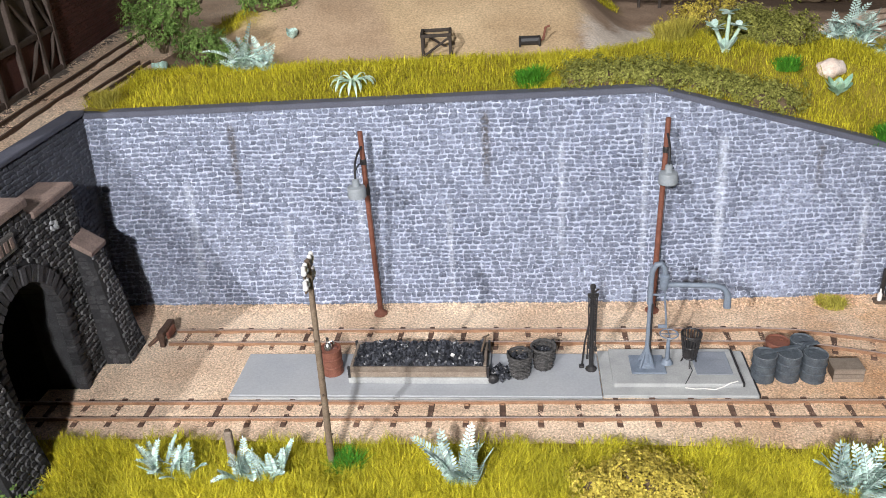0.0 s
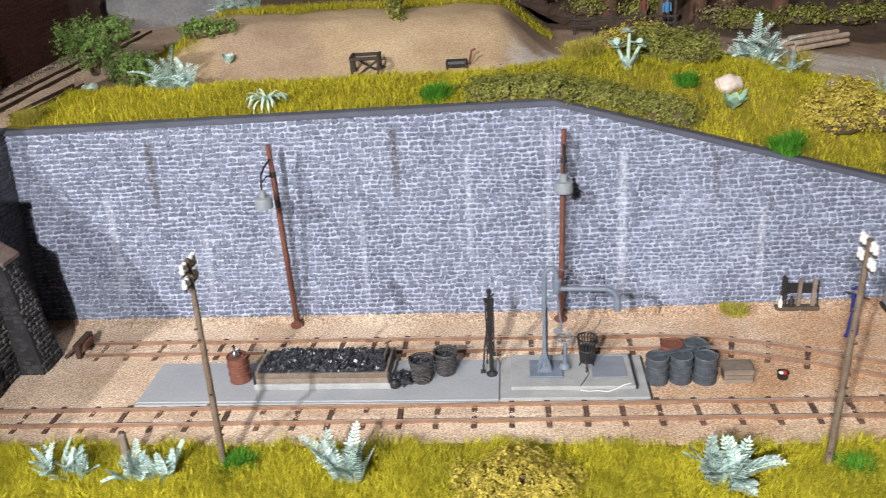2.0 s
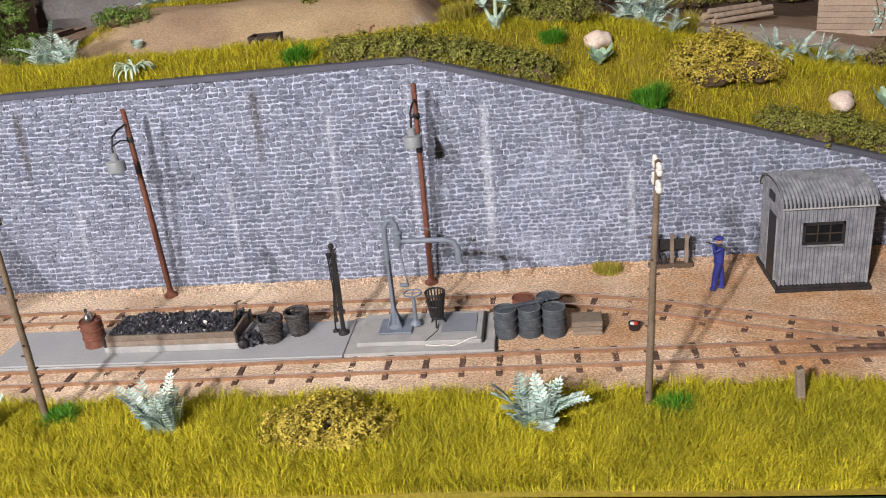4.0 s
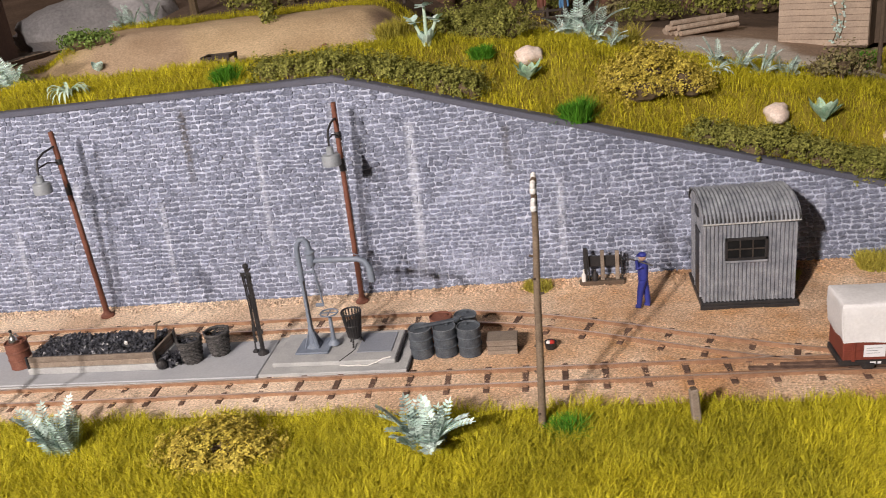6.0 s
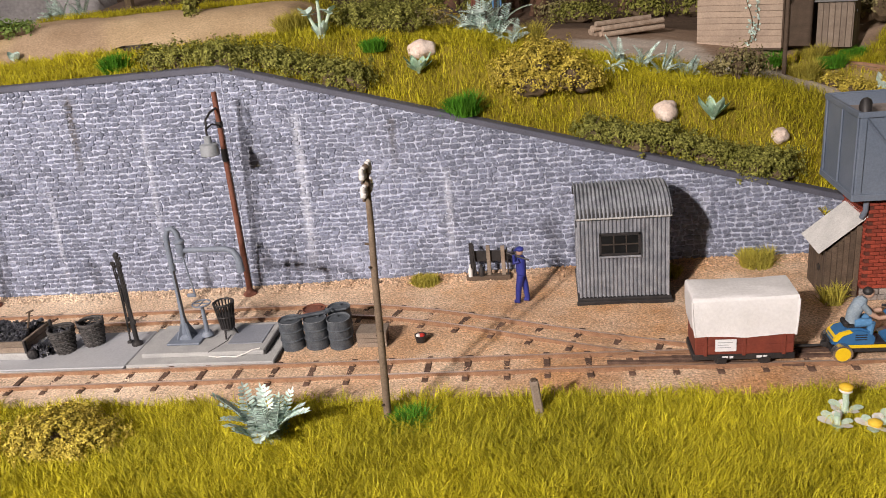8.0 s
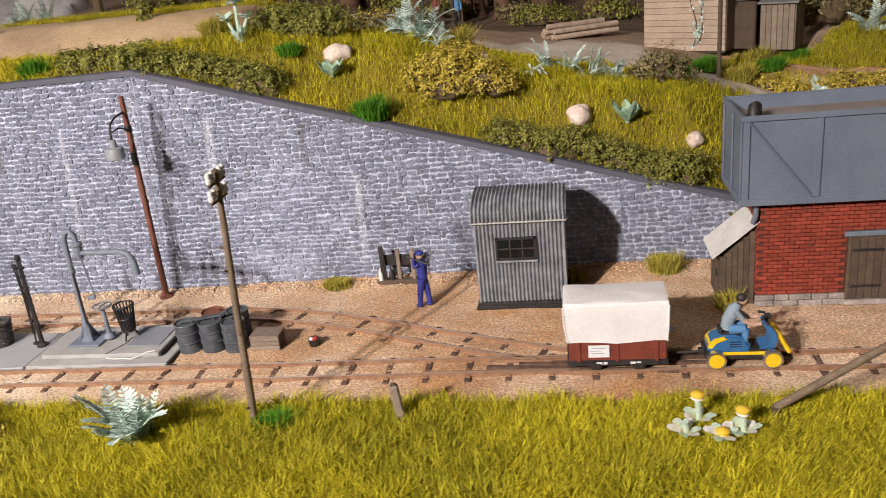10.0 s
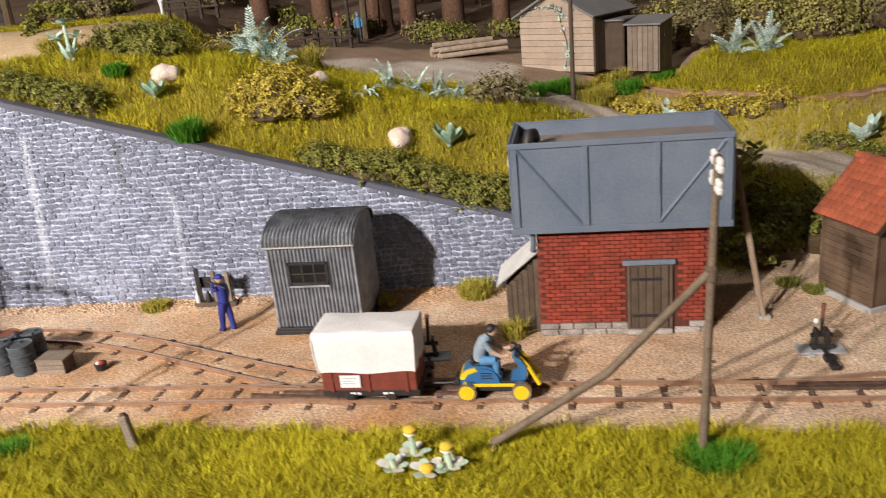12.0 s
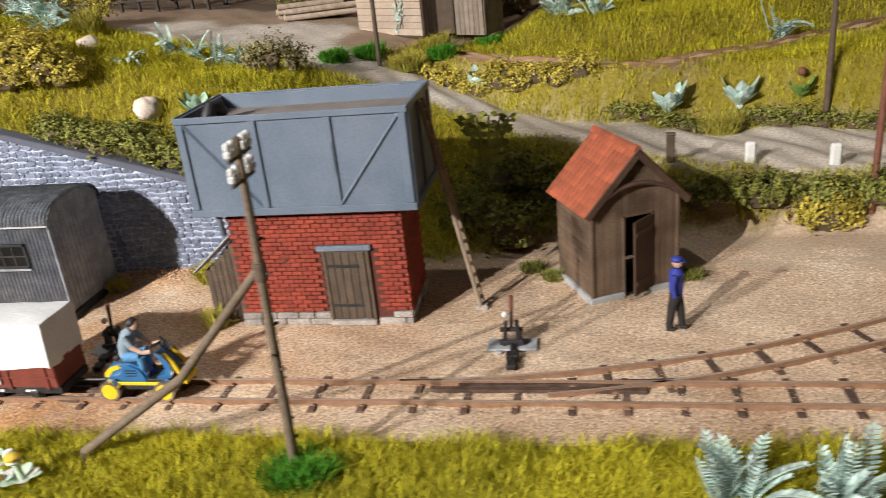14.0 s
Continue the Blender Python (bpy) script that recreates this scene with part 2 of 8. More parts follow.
SHEDDARK = material("dark_red_brown_board", (0.065, 0.034, 0.023), (0.10, 0.056, 0.036), 0.8, 0.25, 0.12, 2.0, 0.3, rand=0.1)
CANVAS = material("white_canvas", (0.74, 0.74, 0.75), (0.68, 0.68, 0.685), 0.85, 0.06, 0.12, 1.2, 0.35)
WAGONRED = material("oxide_red_wagon", (0.20, 0.045, 0.028), (0.155, 0.036, 0.024), 0.6, 0.15, 0.3, 2.0, 0.15)
LABELWHITE = material("white_label", (0.75, 0.77, 0.80), (0.68, 0.70, 0.74), 0.7, 0.05, 0.3, 2.0, 0.0)
BLUEPAINT = material("blue_plastic", (0.03, 0.13, 0.30), (0.04, 0.16, 0.36), 0.3, 0.05, 0.3, 2.0, 0.0)
YELLOW = material("yellow_plastic", (0.80, 0.56, 0.02), (0.75, 0.50, 0.02), 0.35, 0.05, 0.3, 2.0, 0.0)
CHROME = material("bare_metal", (0.55, 0.54, 0.52), (0.45, 0.44, 0.42), 0.25, 0.1, 0.3, 2.0, 0.0, metal=0.9)
DENIM = material("blue_doll_paint", (0.07, 0.22, 0.44), (0.11, 0.28, 0.50), 0.6, 0.15, 0.35, 2.0, 0.1)
SHIRT = material("grey_blue_doll_paint", (0.19, 0.26, 0.33), (0.27, 0.33, 0.38), 0.65, 0.2, 0.4, 2.0, 0.1)
NAVY = material("navy_doll_paint", (0.03, 0.04, 0.25), (0.04, 0.055, 0.32), 0.55, 0.12, 0.3, 2.0, 0.1)
GLASS = material("dark_window_glass", (0.008, 0.009, 0.01), (0.014, 0.015, 0.016), 0.2, 0.1, 0.3, 2.0, 0.0, spec=0.2)
ROCK = material("pinkish_rock", (0.64, 0.50, 0.42), (0.80, 0.70, 0.62), 0.85, 0.2, 0.25, 1.5, 0.5)
FROND = material("blue_green_frond", (0.30, 0.44, 0.38), (0.60, 0.71, 0.67), 0.7, 0.2, 0.25, 2.0, 0.0, island=0.4, rand=0.25, spec=0.2)
CABBAGE = material("grey_green_leaf", (0.16, 0.30, 0.20), (0.42, 0.56, 0.44), 0.6, 0.2, 0.25, 2.0, 0.0, island=0.25, rand=0.3, spec=0.3)
FRONDPALE = material("pale_green_leaf", (0.55, 0.66, 0.52), (0.42, 0.58, 0.47), 0.7, 0.2, 0.4, 2.0, 0.0, island=0.2, spec=0.2)
HEDGE = material("dark_olive_foliage", (0.17, 0.178, 0.038), (0.27, 0.27, 0.066), 0.8, 0.2, 0.15, 1.0, 0.0, island=0.45, spec=0.15)
OLIVE = material("yellow_olive_foliage", (0.37, 0.295, 0.045), (0.56, 0.455, 0.085), 0.8, 0.2, 0.15, 1.0, 0.0, island=0.4, spec=0.15)
LEAFGREEN = material("mid_green_foliage", (0.13, 0.23, 0.05), (0.21, 0.30, 0.08), 0.8, 0.2, 0.15, 1.0, 0.0, island=0.4, spec=0.15)
DRYLEAF = material("dry_twig_foliage", (0.20, 0.18, 0.07), (0.27, 0.23, 0.12), 0.8, 0.2, 0.15, 1.0, 0.0, island=0.4, spec=0.15)
THICKET = material("yellow_green_foliage", (0.27, 0.26, 0.07), (0.40, 0.36, 0.12), 0.8, 0.2, 0.15, 1.0, 0.0, island=0.4, spec=0.15)
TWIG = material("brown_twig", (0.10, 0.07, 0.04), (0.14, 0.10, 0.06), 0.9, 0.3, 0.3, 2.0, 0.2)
FASCIA = material("dark_green_fascia", (0.012, 0.035, 0.025), (0.018, 0.045, 0.032), 0.6, 0.2, 0.05, 1.0, 0.2)
OLDBOARD = material("pale_barn_board", (0.52, 0.41, 0.32), (0.42, 0.33, 0.26), 0.85, 0.15, 0.1, 1.5, 0.3, rand=0.12)
ROOFFELT = material("grey_roofing_felt", (0.17, 0.17, 0.18), (0.22, 0.22, 0.225), 0.7, 0.15, 0.1, 1.5, 0.2)
LOG = material("cut_log", (0.36, 0.27, 0.20), (0.54, 0.44, 0.35), 0.85, 0.25, 0.3, 2.0, 0.3, rand=0.2)
FARBRICK = material("dull_red_brick", (0.13, 0.05, 0.042), (0.10, 0.042, 0.036), 0.85, 0.25, 0.1, 1.2, 0.4, rand=0.2, island=0.2)
FARMORTAR = material("pale_brick_joint", (0.17, 0.11, 0.095), (0.13, 0.085, 0.075), 0.9, 0.2, 0.1, 1.2, 0.3)
OLDTIMBER = material("grey_brown_timber", (0.125, 0.095, 0.08), (0.075, 0.056, 0.047), 0.85, 0.3, 0.2, 2.0, 0.35, rand=0.2)
DARKRAIL = material("dark_dull_rail", (0.075, 0.045, 0.032), (0.11, 0.066, 0.048), 0.7, 0.25, 0.4, 3.0, 0.2)
DARKEARTH = material("dark_gravelly_earth", (0.24, 0.195, 0.165), (0.13, 0.105, 0.09), 0.95, 0.4, 0.06, 1.2, 0.8)
SHEET = material("pale_corrugated_sheet", (0.50, 0.50, 0.49), (0.40, 0.40, 0.395), 0.7, 0.15, 0.2, 2.0, 0.2)
SLATE = material("dark_shed_panel", (0.075, 0.06, 0.055), (0.10, 0.08, 0.07), 0.8, 0.2, 0.1, 1.5, 0.3)
WHITEPAINT = material("white_paint", (0.75, 0.74, 0.71), (0.66, 0.65, 0.62), 0.6, 0.08, 0.2, 2.0, 0.05)
REDPAINT = material("red_paint", (0.50, 0.04, 0.03), (0.42, 0.04, 0.03), 0.5, 0.1, 0.3, 2.0, 0.0)
FLOWER = material("yellow_flower", (0.80, 0.50, 0.03), (0.75, 0.55, 0.08), 0.6, 0.1, 0.3, 2.0, 0.0)
PLATE = material("dark_relief_plate", (0.10, 0.095, 0.09), (0.15, 0.14, 0.13), 0.8, 0.3, 0.4, 2.0, 0.4)
# near-black colour stands in for the darkness inside the tunnel
TUNNEL_DARK = material("tunnel_dark_inside", (0.012, 0.012, 0.013), (0.02, 0.02, 0.02), 0.95, 0.2, 0.2, 2.0, 0.2)


# ---- mesh helpers, in mm ----
class Shape:
    def __init__(self):
        self.v, self.f = [], []

    def add(self, verts, faces):
        k = len(self.v)
        self.v += [tuple(p) for p in verts]
        self.f += [tuple(k + i for i in q) for q in faces]
        return self

    def box(self, x0, x1, y0, y1, z0, z1, c=0.0, m=None):
        """A box; c chamfers its edges."""
        cx, cy, cz, hx, hy, hz = (x0 + x1) / 2, (y0 + y1) / 2, (z0 + z1) / 2, abs(x1 - x0) / 2, abs(y1 - y0) / 2, abs(z1 - z0) / 2
        c = min(c, 0.45 * min(hx, hy, hz) * 2)
        if c <= 0:
            vs = [(sx * hx, sy * hy, sz * hz) for sx in (-1, 1) for sy in (-1, 1) for sz in (-1, 1)]
            fs = [(0, 1, 3, 2), (4, 6, 7, 5), (0, 4, 5, 1), (2, 3, 7, 6), (0, 2, 6, 4), (1, 5, 7, 3)]
        else:
            vs, ids = [], {}
            for sx in (-1, 1):
                for sy in (-1, 1):
                    for sz in (-1, 1):
                        for ax in range(3):
                            h = [hx - c, hy - c, hz - c]
                            h[ax] += c
                            ids[(sx, sy, sz, ax)] = len(vs)
                            vs.append((sx * h[0], sy * h[1], sz * h[2]))
            fs = []
            for ax in range(3):
                o = [i for i in range(3) if i != ax]
                for s in (-1, 1):
                    q = []
                    for a, b in ((-1, -1), (1, -1), (1, 1), (-1, 1)):
                        k = [0, 0, 0]
                        k[ax], k[o[0]], k[o[1]] = s, a, b
                        q.append(ids[(*k, ax)])
                    fs.append(tuple(q if (s > 0) == (ax != 1) else q[::-1]))
                for a in (-1, 1):
                    for b in (-1, 1):
                        k0, k1 = [0, 0, 0], [0, 0, 0]
                        k0[o[0]] = k1[o[0]] = a
                        k0[o[1]] = k1[o[1]] = b
                        k0[ax], k1[ax] = -1, 1
                        q = (ids[(*k0, o[0])], ids[(*k1, o[0])], ids[(*k1, o[1])], ids[(*k0, o[1])])
                        fs.append(q)
            for sx in (-1, 1):
                for sy in (-1, 1):
                    for sz in (-1, 1):
                        fs.append(tuple(ids[(sx, sy, sz, a)] for a in range(3)))
        pts = [Vector((x + cx, y + cy, z + cz)) for x, y, z in vs]
        if m:
            pts = [m @ p for p in pts]
        return self.add(pts, fs)

    def tube(self, pts, r, n=10, cap=True):
        """A tube along points; r is one radius or one for each point."""
        pts = [Vector(p) for p in pts]
        rs = list(r) if isinstance(r, (list, tuple)) else [r] * len(pts)
        rings, ref = [], None
        for i, p in enumerate(pts):
            d = (pts[min(i + 1, len(pts) - 1)] - pts[max(i - 1, 0)])
            if d.length < 1e-9:
                d = Vector((0, 0, 1))
            d.normalize()
            if ref is None:
                ref = Vector((1, 0, 0)) if abs(d.x) < 0.8 else Vector((0, 1, 0))
            a = (ref - d * ref.dot(d)).normalized()
            ref = a
            b = d.cross(a)
            rings.append([p + (a * math.cos(6.28318 * k / n) + b * math.sin(6.28318 * k / n)) * rs[i] for k in range(n)])
        verts = [q for ring in rings for q in ring]
        faces = [(i * n + k, i * n + (k + 1) % n, (i + 1) * n + (k + 1) % n, (i + 1) * n + k) for i in range(len(pts) - 1) for k in range(n)]
        if cap:
            faces += [tuple(range(n))[::-1], tuple((len(pts) - 1) * n + k for k in range(n))]
        return self.add(verts, faces)

    def lathe(self, cx, cy, profile, n=20):
        """A turned body on an upright axis; profile: (radius, z) from the bottom up."""
        verts = [(cx + r * math.cos(6.28318 * k / n), cy + r * math.sin(6.28318 * k / n), z) for r, z in profile for k in range(n)]
        faces = [(i * n + k, i * n + (k + 1) % n, (i + 1) * n + (k + 1) % n, (i + 1) * n + k) for i in range(len(profile) - 1) for k in range(n)]
        faces += [tuple(range(n))[::-1], tuple((len(profile) - 1) * n + k for k in range(n))]
        return self.add(verts, faces)

    def ball(self, c, r, n=10, m=6, squash=(1, 1, 1), rough=0.0, rng=None):
        verts, faces = [], []
        for i in range(m + 1):
            t = math.pi * i / m
            for k in range(n):
                p = 6.28318 * k / n
                w = 1 + (rng.uniform(-rough, rough) if rng else 0)
                verts.append((c[0] + r * w * squash[0] * math.sin(t) * math.cos(p), c[1] + r * w * squash[1] * math.sin(t) * math.sin(p), c[2] + r * w * squash[2] * math.cos(t)))
        for i in range(m):
            for k in range(n):
                faces.append((i * n + k, (i + 1) * n + k, (i + 1) * n + (k + 1) % n, i * n + (k + 1) % n))
        return self.add(verts, faces)

    def prism(self, outline, axis, a, b):
        """An outline of (u, v) drawn along an axis from a to b; x: (y, z), y: (x, z), z: (x, y)."""
        def place(u, v, w):
            return (w, u, v) if axis == "x" else (u, w, v) if axis == "y" else (u, v, w)
        k = len(outline)
        verts = [place(u, v, a) for u, v in outline] + [place(u, v, b) for u, v in outline]
        faces = [tuple(range(k)), tuple(range(2 * k - 1, k - 1, -1))] + [(i, (i + 1) % k, k + (i + 1) % k, k + i) for i in range(k)]
        return self.add(verts, faces)

    def ribbon(self, left, right):
        k = len(left)
        return self.add(list(left) + list(right), [(i, i + 1, k + i + 1, k + i) for i in range(k - 1)])


def mesh_of(name, shape, mat, smooth=False, fix=True):
    me = bpy.data.meshes.new(name)
    me.from_pydata([(x * MM, y * MM, z * MM) for x, y, z in shape.v], [], shape.f)
    if fix:
        bm = bmesh.new()
        bm.from_mesh(me)
        bmesh.ops.recalc_face_normals(bm, faces=bm.faces)
        bm.to_mesh(me)
        bm.free()
    me.materials.append(mat)
    if smooth:
        for p in me.polygons:
            p.use_smooth = True
        me.set_sharp_from_angle(angle=radians(40))
    return me


def part(name, shape, mat, parent=None, label="", smooth=False, fix=True, at=None):
    ob = new(name, mesh_of(name, shape, mat, smooth, fix))
    if parent:
        ob.parent = parent
    if at:
        ob.matrix_basis = at
    return tagged(ob, label) if label else ob


def at_mm(x, y, z, rz=0, rx=0, ry=0):
    return pose(x * MM, y * MM, z * MM, rx, ry, rz)


def thing(name, label, category, x=0, y=0, z=0, rz=0, group="", kind="", rx=0, ry=0):
    ob = new(name)
    ob.empty_display_size = 0.002
    ob.matrix_basis = at_mm(x, y, z, rz, rx, ry)
    return tagged(ob, label, category, group, kind)


def smooth01(u):
    u = max(0.0, min(1.0, u))
    return u * u * (3 - 2 * u)


def mix(a, b, u):
    return a + (b - a) * u


# ---- the lie of the land, in mm ----
def ss(u):
    u = np.clip(u, 0, 1)
    return u * u * (3 - 2 * u)


def wall_top(x):
    x = np.asarray(x, float)
    return np.where(x < 61, 78.6 + (x + 149) * 0.0138, np.maximum(81.5 - (x - 61) * 0.288, 4))


def wall_y(x, z):
    return 286.5 + np.maximum(0, np.asarray(x, float) - 61) * 0.05 + 0.1 * np.asarray(z, float)


def road_y(x):
    return np.where(x < 400, 388 - 0.3 * (x - 270), 349.0 + 0.02 * (x - 400))


def road_z(x):
    return np.interp(x, [240, 275, 330, 400, 470, 640], [50, 46, 29, 18.5, 14.5, 10])


def land(x, y):
    """Height of the ground behind the wall and of the bank beside it."""
    x, y = np.asarray(x, float), np.asarray(y, float)
    top = wall_top(x)
    y0 = wall_y(x, top) + 1.5
    crest = np.interp(x, [-140, 60, 95, 129, 150, 179, 217, 248, 290], [84, 85.5, 86, 80, 77, 67, 57, 51.5, 47])
    left = top + (crest - top) * ss((y - y0) / 34)
    far = np.interp(x, [-150, 40, 130, 260, 600], [70, 69, 64, 52, 46])
    start = np.interp(x, [40, 130], [325, 372])
    left = left + (far - left) * ss((y - start) / 45)
    pit = ss((x + 155) / 28) * ss((75 - x) / 40)
    left = left + 22 * pit * ss((y - 392) / 70)
    left = np.where(x < -128, left + (80 - left) * ss((-128 - x) / 22), left)
    rz, ry = road_z(x), road_y(x)
    upper = np.interp(x, [260, 300, 336, 365, 393, 600], [52, 46, 43.5, 41, 40, 41])
    foot = np.interp(x, [300, 370], [288, 311])
    right = rz * ss((y - foot) / np.maximum(ry - 23 - foot, 10))
    bank = np.minimum(ry + 23.5, far_track_y(x) - 18)
    right = right + (upper - rz) * ss((y - bank) / 11)
    bed = 1 - ss((abs(y - far_track_y(x)) - 6.5) / 6)
    right = right + (upper - right) * np.where(x > 285, bed, 0)
    right = right + 13 * ss((y - far_track_y(x) - 11) / 28) * ss((x - 318) / 30)
    u = ss((x - 252) / 40)
    z = left + (right - left) * u
    wave = 1.2 * np.sin(x * 0.11 + 1.3 * np.sin(y * 0.07)) * np.sin(y * 0.13 + 0.6) + 0.5 * np.sin(x * 0.37 + y * 0.29)
    return z + wave * ss((y - y0 - 4) / 20) * 0.8 * (1 - 0.75 * ss((y - 360) / 20) * ss((300 - x) / 30))


def far_track_y(x):
    return np.interp(x, [281, 295, 310, 325, 339, 358, 377, 394, 409, 440, 470, 560], [436, 420, 407, 397, 391, 386.5, 385, 388, 395, 413, 434, 500])


def zone(x, y):
    """0 grass, 1 sand, 2 earth, 3 road dust."""
    x, y = np.asarray(x, float), np.asarray(y, float)
    edge = 5 * np.sin(x * 0.09) + 3 * np.sin(x * 0.23 + y * 0.11) + 1.6 * np.sin(x * 0.71 + 2 * np.sin(y * 0.53)) + 1.2 * np.sin(y * 1.3 + x * 1.1)
    k = np.zeros(np.broadcast(x, y).shape, int)
    far_edge = np.interp(x, [-150, 60, 110, 180, 230, 262], [352, 368, 402, 400, 392, 384]) + edge
    k = np.where((y > far_edge) & (x < 265), 2, k)
    k = np.where((x > -136 + edge) & (x < 48 + edge) & (y > far_edge - 2) & (y < 492 + edge), 1, k)
    k = np.where((k == 1) & (x < -58 - 0.2 * (y - 420) + 1.5 * edge) & (x > -112 - 0.2 * (y - 420) + 2 * edge), 5, k)
    k = np.where((x > -150) & (x < 70) & (y >= 492 + edge) & (y < 520), 0, k)
    k = np.where((x > -150) & (x < -130 + edge) & (y > 428) & (y < 530), 0, k)
    k = np.where((x < -146 + edge * 0.5), 2, k)
    k = np.where((x > 45) & (x < 252) & (k == 2) & (y < 478 - 0.25 * abs(x - 200) + 2 * edge), 3, k)
    k = np.where((x >= 250) & (abs(y - road_y(x)) < 24.5 + edge * 0.2) & (y < np.minimum(far_track_y(x) - 18.5, road_y(x) + 23) + edge * 0.12), 3, k)
    k = np.where((x >= 262) & (y > 406 + 0.55 * (x - 265) + edge), 2, k)
    k = np.where((x >= 285) & (y > far_track_y(x) - 7.5 + edge * 0.1) & (y < far_track_y(x) + 11 + edge * 0.15), 5, k)
    k = np.where((x >= 262) & (y < np.interp(x, [300, 370], [294, 318]) + edge * 0.6), 4, k)
    k = np.where((y > 528 + edge) & (k != 0) | (y > 548), 6, k)
    return k


GROUNDMIX = material("hillside_soil", (1.0, 1.0, 1.0), (0.74, 0.70, 0.66), 0.95, 0.3, 0.03, 1.0, 0.5)
# the last tint is the forest floor, darkened for the trees' shade
ZONE_TINT = np.array([(0.29, 0.235, 0.028), (0.63, 0.475, 0.295), (0.37, 0.265, 0.19), (0.70, 0.63, 0.56), (0.62, 0.475, 0.345), (0.54, 0.40, 0.27), (0.12, 0.08, 0.055)])


def soft_zones(m):
    """Takes the soil colour from the sheet's own colour layer."""
    n, l = m.node_tree.nodes, m.node_tree.links
    b = n["Principled BSDF"]
    old = b.inputs["Base Color"].links[0].from_socket
    layer, mixer = n.new("ShaderNodeVertexColor"), n.new("ShaderNodeMix")
    layer.layer_name = "soil"
    mixer.data_type, mixer.blend_type = "RGBA", "MULTIPLY"
    mixer.inputs["Factor"].default_value = 1.0
    l.new(old, mixer.inputs["A"]), l.new(layer.outputs["Color"], mixer.inputs["B"]), l.new(mixer.outputs["Result"], b.inputs["Base Color"])


def tint_soil(ob):
    """Colours the sheet by the kinds of ground, blurred over a few millimetres."""
    me = ob.data
    co = np.empty(len(me.vertices) * 3, np.float32)
    me.vertices.foreach_get("co", co)
    x, y = co[0::3] / MM, co[1::3] / MM
    q = np.random.RandomState(21)
    total = np.zeros((len(x), 3))
    for k in range(14):
        total += ZONE_TINT[zone(x + q.normal(0, 2.6, len(x)), y + q.normal(0, 2.6, len(x)))]
    layer = me.color_attributes.new("soil", "FLOAT_COLOR", "POINT")
    layer.data.foreach_set("color", np.concatenate([total / 14, np.ones((len(x), 1))], 1).astype(np.float32).ravel())
    return ob


soft_zones(GROUNDMIX)


def grid_mesh(name, xs, ys_of, height, mats, pick=None):
    """A sheet of ground: columns at xs, rows at ys_of(x), heights by a function; pick(x, y) gives each face's material."""
    cols = [np.asarray(ys_of(x), float) for x in xs]
    rows = len(cols[0])
    X, Y = np.repeat(np.asarray(xs, float), rows), np.concatenate(cols)
    Z = height(X, Y)
    me = bpy.data.meshes.new(name)
    faces = [(i * rows + j, (i + 1) * rows + j, (i + 1) * rows + j + 1, i * rows + j + 1) for i in range(len(xs) - 1) for j in range(rows - 1)]
    me.from_pydata((np.stack([X, Y, Z], 1) * MM).tolist(), [], faces)
    for m in mats:
        me.materials.append(m)
    if pick:
        fx = np.array([(X[a] + X[b]) / 2 for a, b, c, d in faces])
        fy = np.array([(Y[a] + Y[c]) / 2 for a, b, c, d in faces])
        me.polygons.foreach_set("material_index", pick(fx, fy).astype(int))
    for p in me.polygons:
        p.use_smooth = True
    return new(name, me)


def main_line(x):
    return 219.9 + np.clip(0.0125 * np.asarray(x, float), -2.2, 2.4)


def loop_line(x):
    """Middle of the siding, which bends over to the main line."""
    return 262.4 + (main_line(x) - 262.4) * ss((np.asarray(x, float) - 95) / 145)


def ballast(x, y):
    """Gravel heaped over the middles of the sleepers, with gaps where they show."""
    lump = 0.62 + 0.38 * np.sin(x * 0.37 + 1.9 * np.sin(x * 0.11)) * np.sin(x * 0.17 + 0.4)
    h = np.exp(-((y - main_line(x) + 0.6) / 2.0) ** 2) + np.where(x < 205, np.exp(-((y - loop_line(x) + 0.6) / 2.0) ** 2), 0)
    return 0.42 * lump * h


def flat(x, y):
    return ballast(x, y) + 0.22 * np.sin(x * 0.21 + 2 * np.sin(y * 0.13)) * np.sin(y * 0.31) - 0.05 - 0.5 * ss((207 - y) / 4) + 0.9 * ss((y - 276) / 14) * ss((250 - x) / 20)


def verge(x, y):
    return 0.3 + 0.5 * np.sin(x * 0.05) * np.sin(y * 0.1) - 2.5 * ss((176 - y) / 14)


tagged(grid_mesh("ground", np.arange(-150, 660, 2.0), lambda x: np.linspace(202.4, 303, 96), flat, [GRAVEL]),
       "sandy gravel trackbed with coarse grains", "ground", kind="structure")
tagged(grid_mesh("grass_verge_ground", np.arange(-200, 660, 4.0), lambda x: np.linspace(162, 204.5, 14), verge, [SOIL]),
       "olive soil under the grass verge at the layout's edge", "ground", kind="structure")
tagged(tint_soil(grid_mesh("hillside", np.concatenate([np.arange(-148.5, -130, 1.85), np.arange(-130, 470, 2.0), np.arange(470, 800, 8.0)]),
                           lambda x: np.linspace(float(wall_y(x, wall_top(x))) + 0.5 if x < 268 else 286, 560, 150), land, [GROUNDMIX])),
       "grassy hillside with a sand pit, bare earth and a dusty road", "ground", kind="structure")
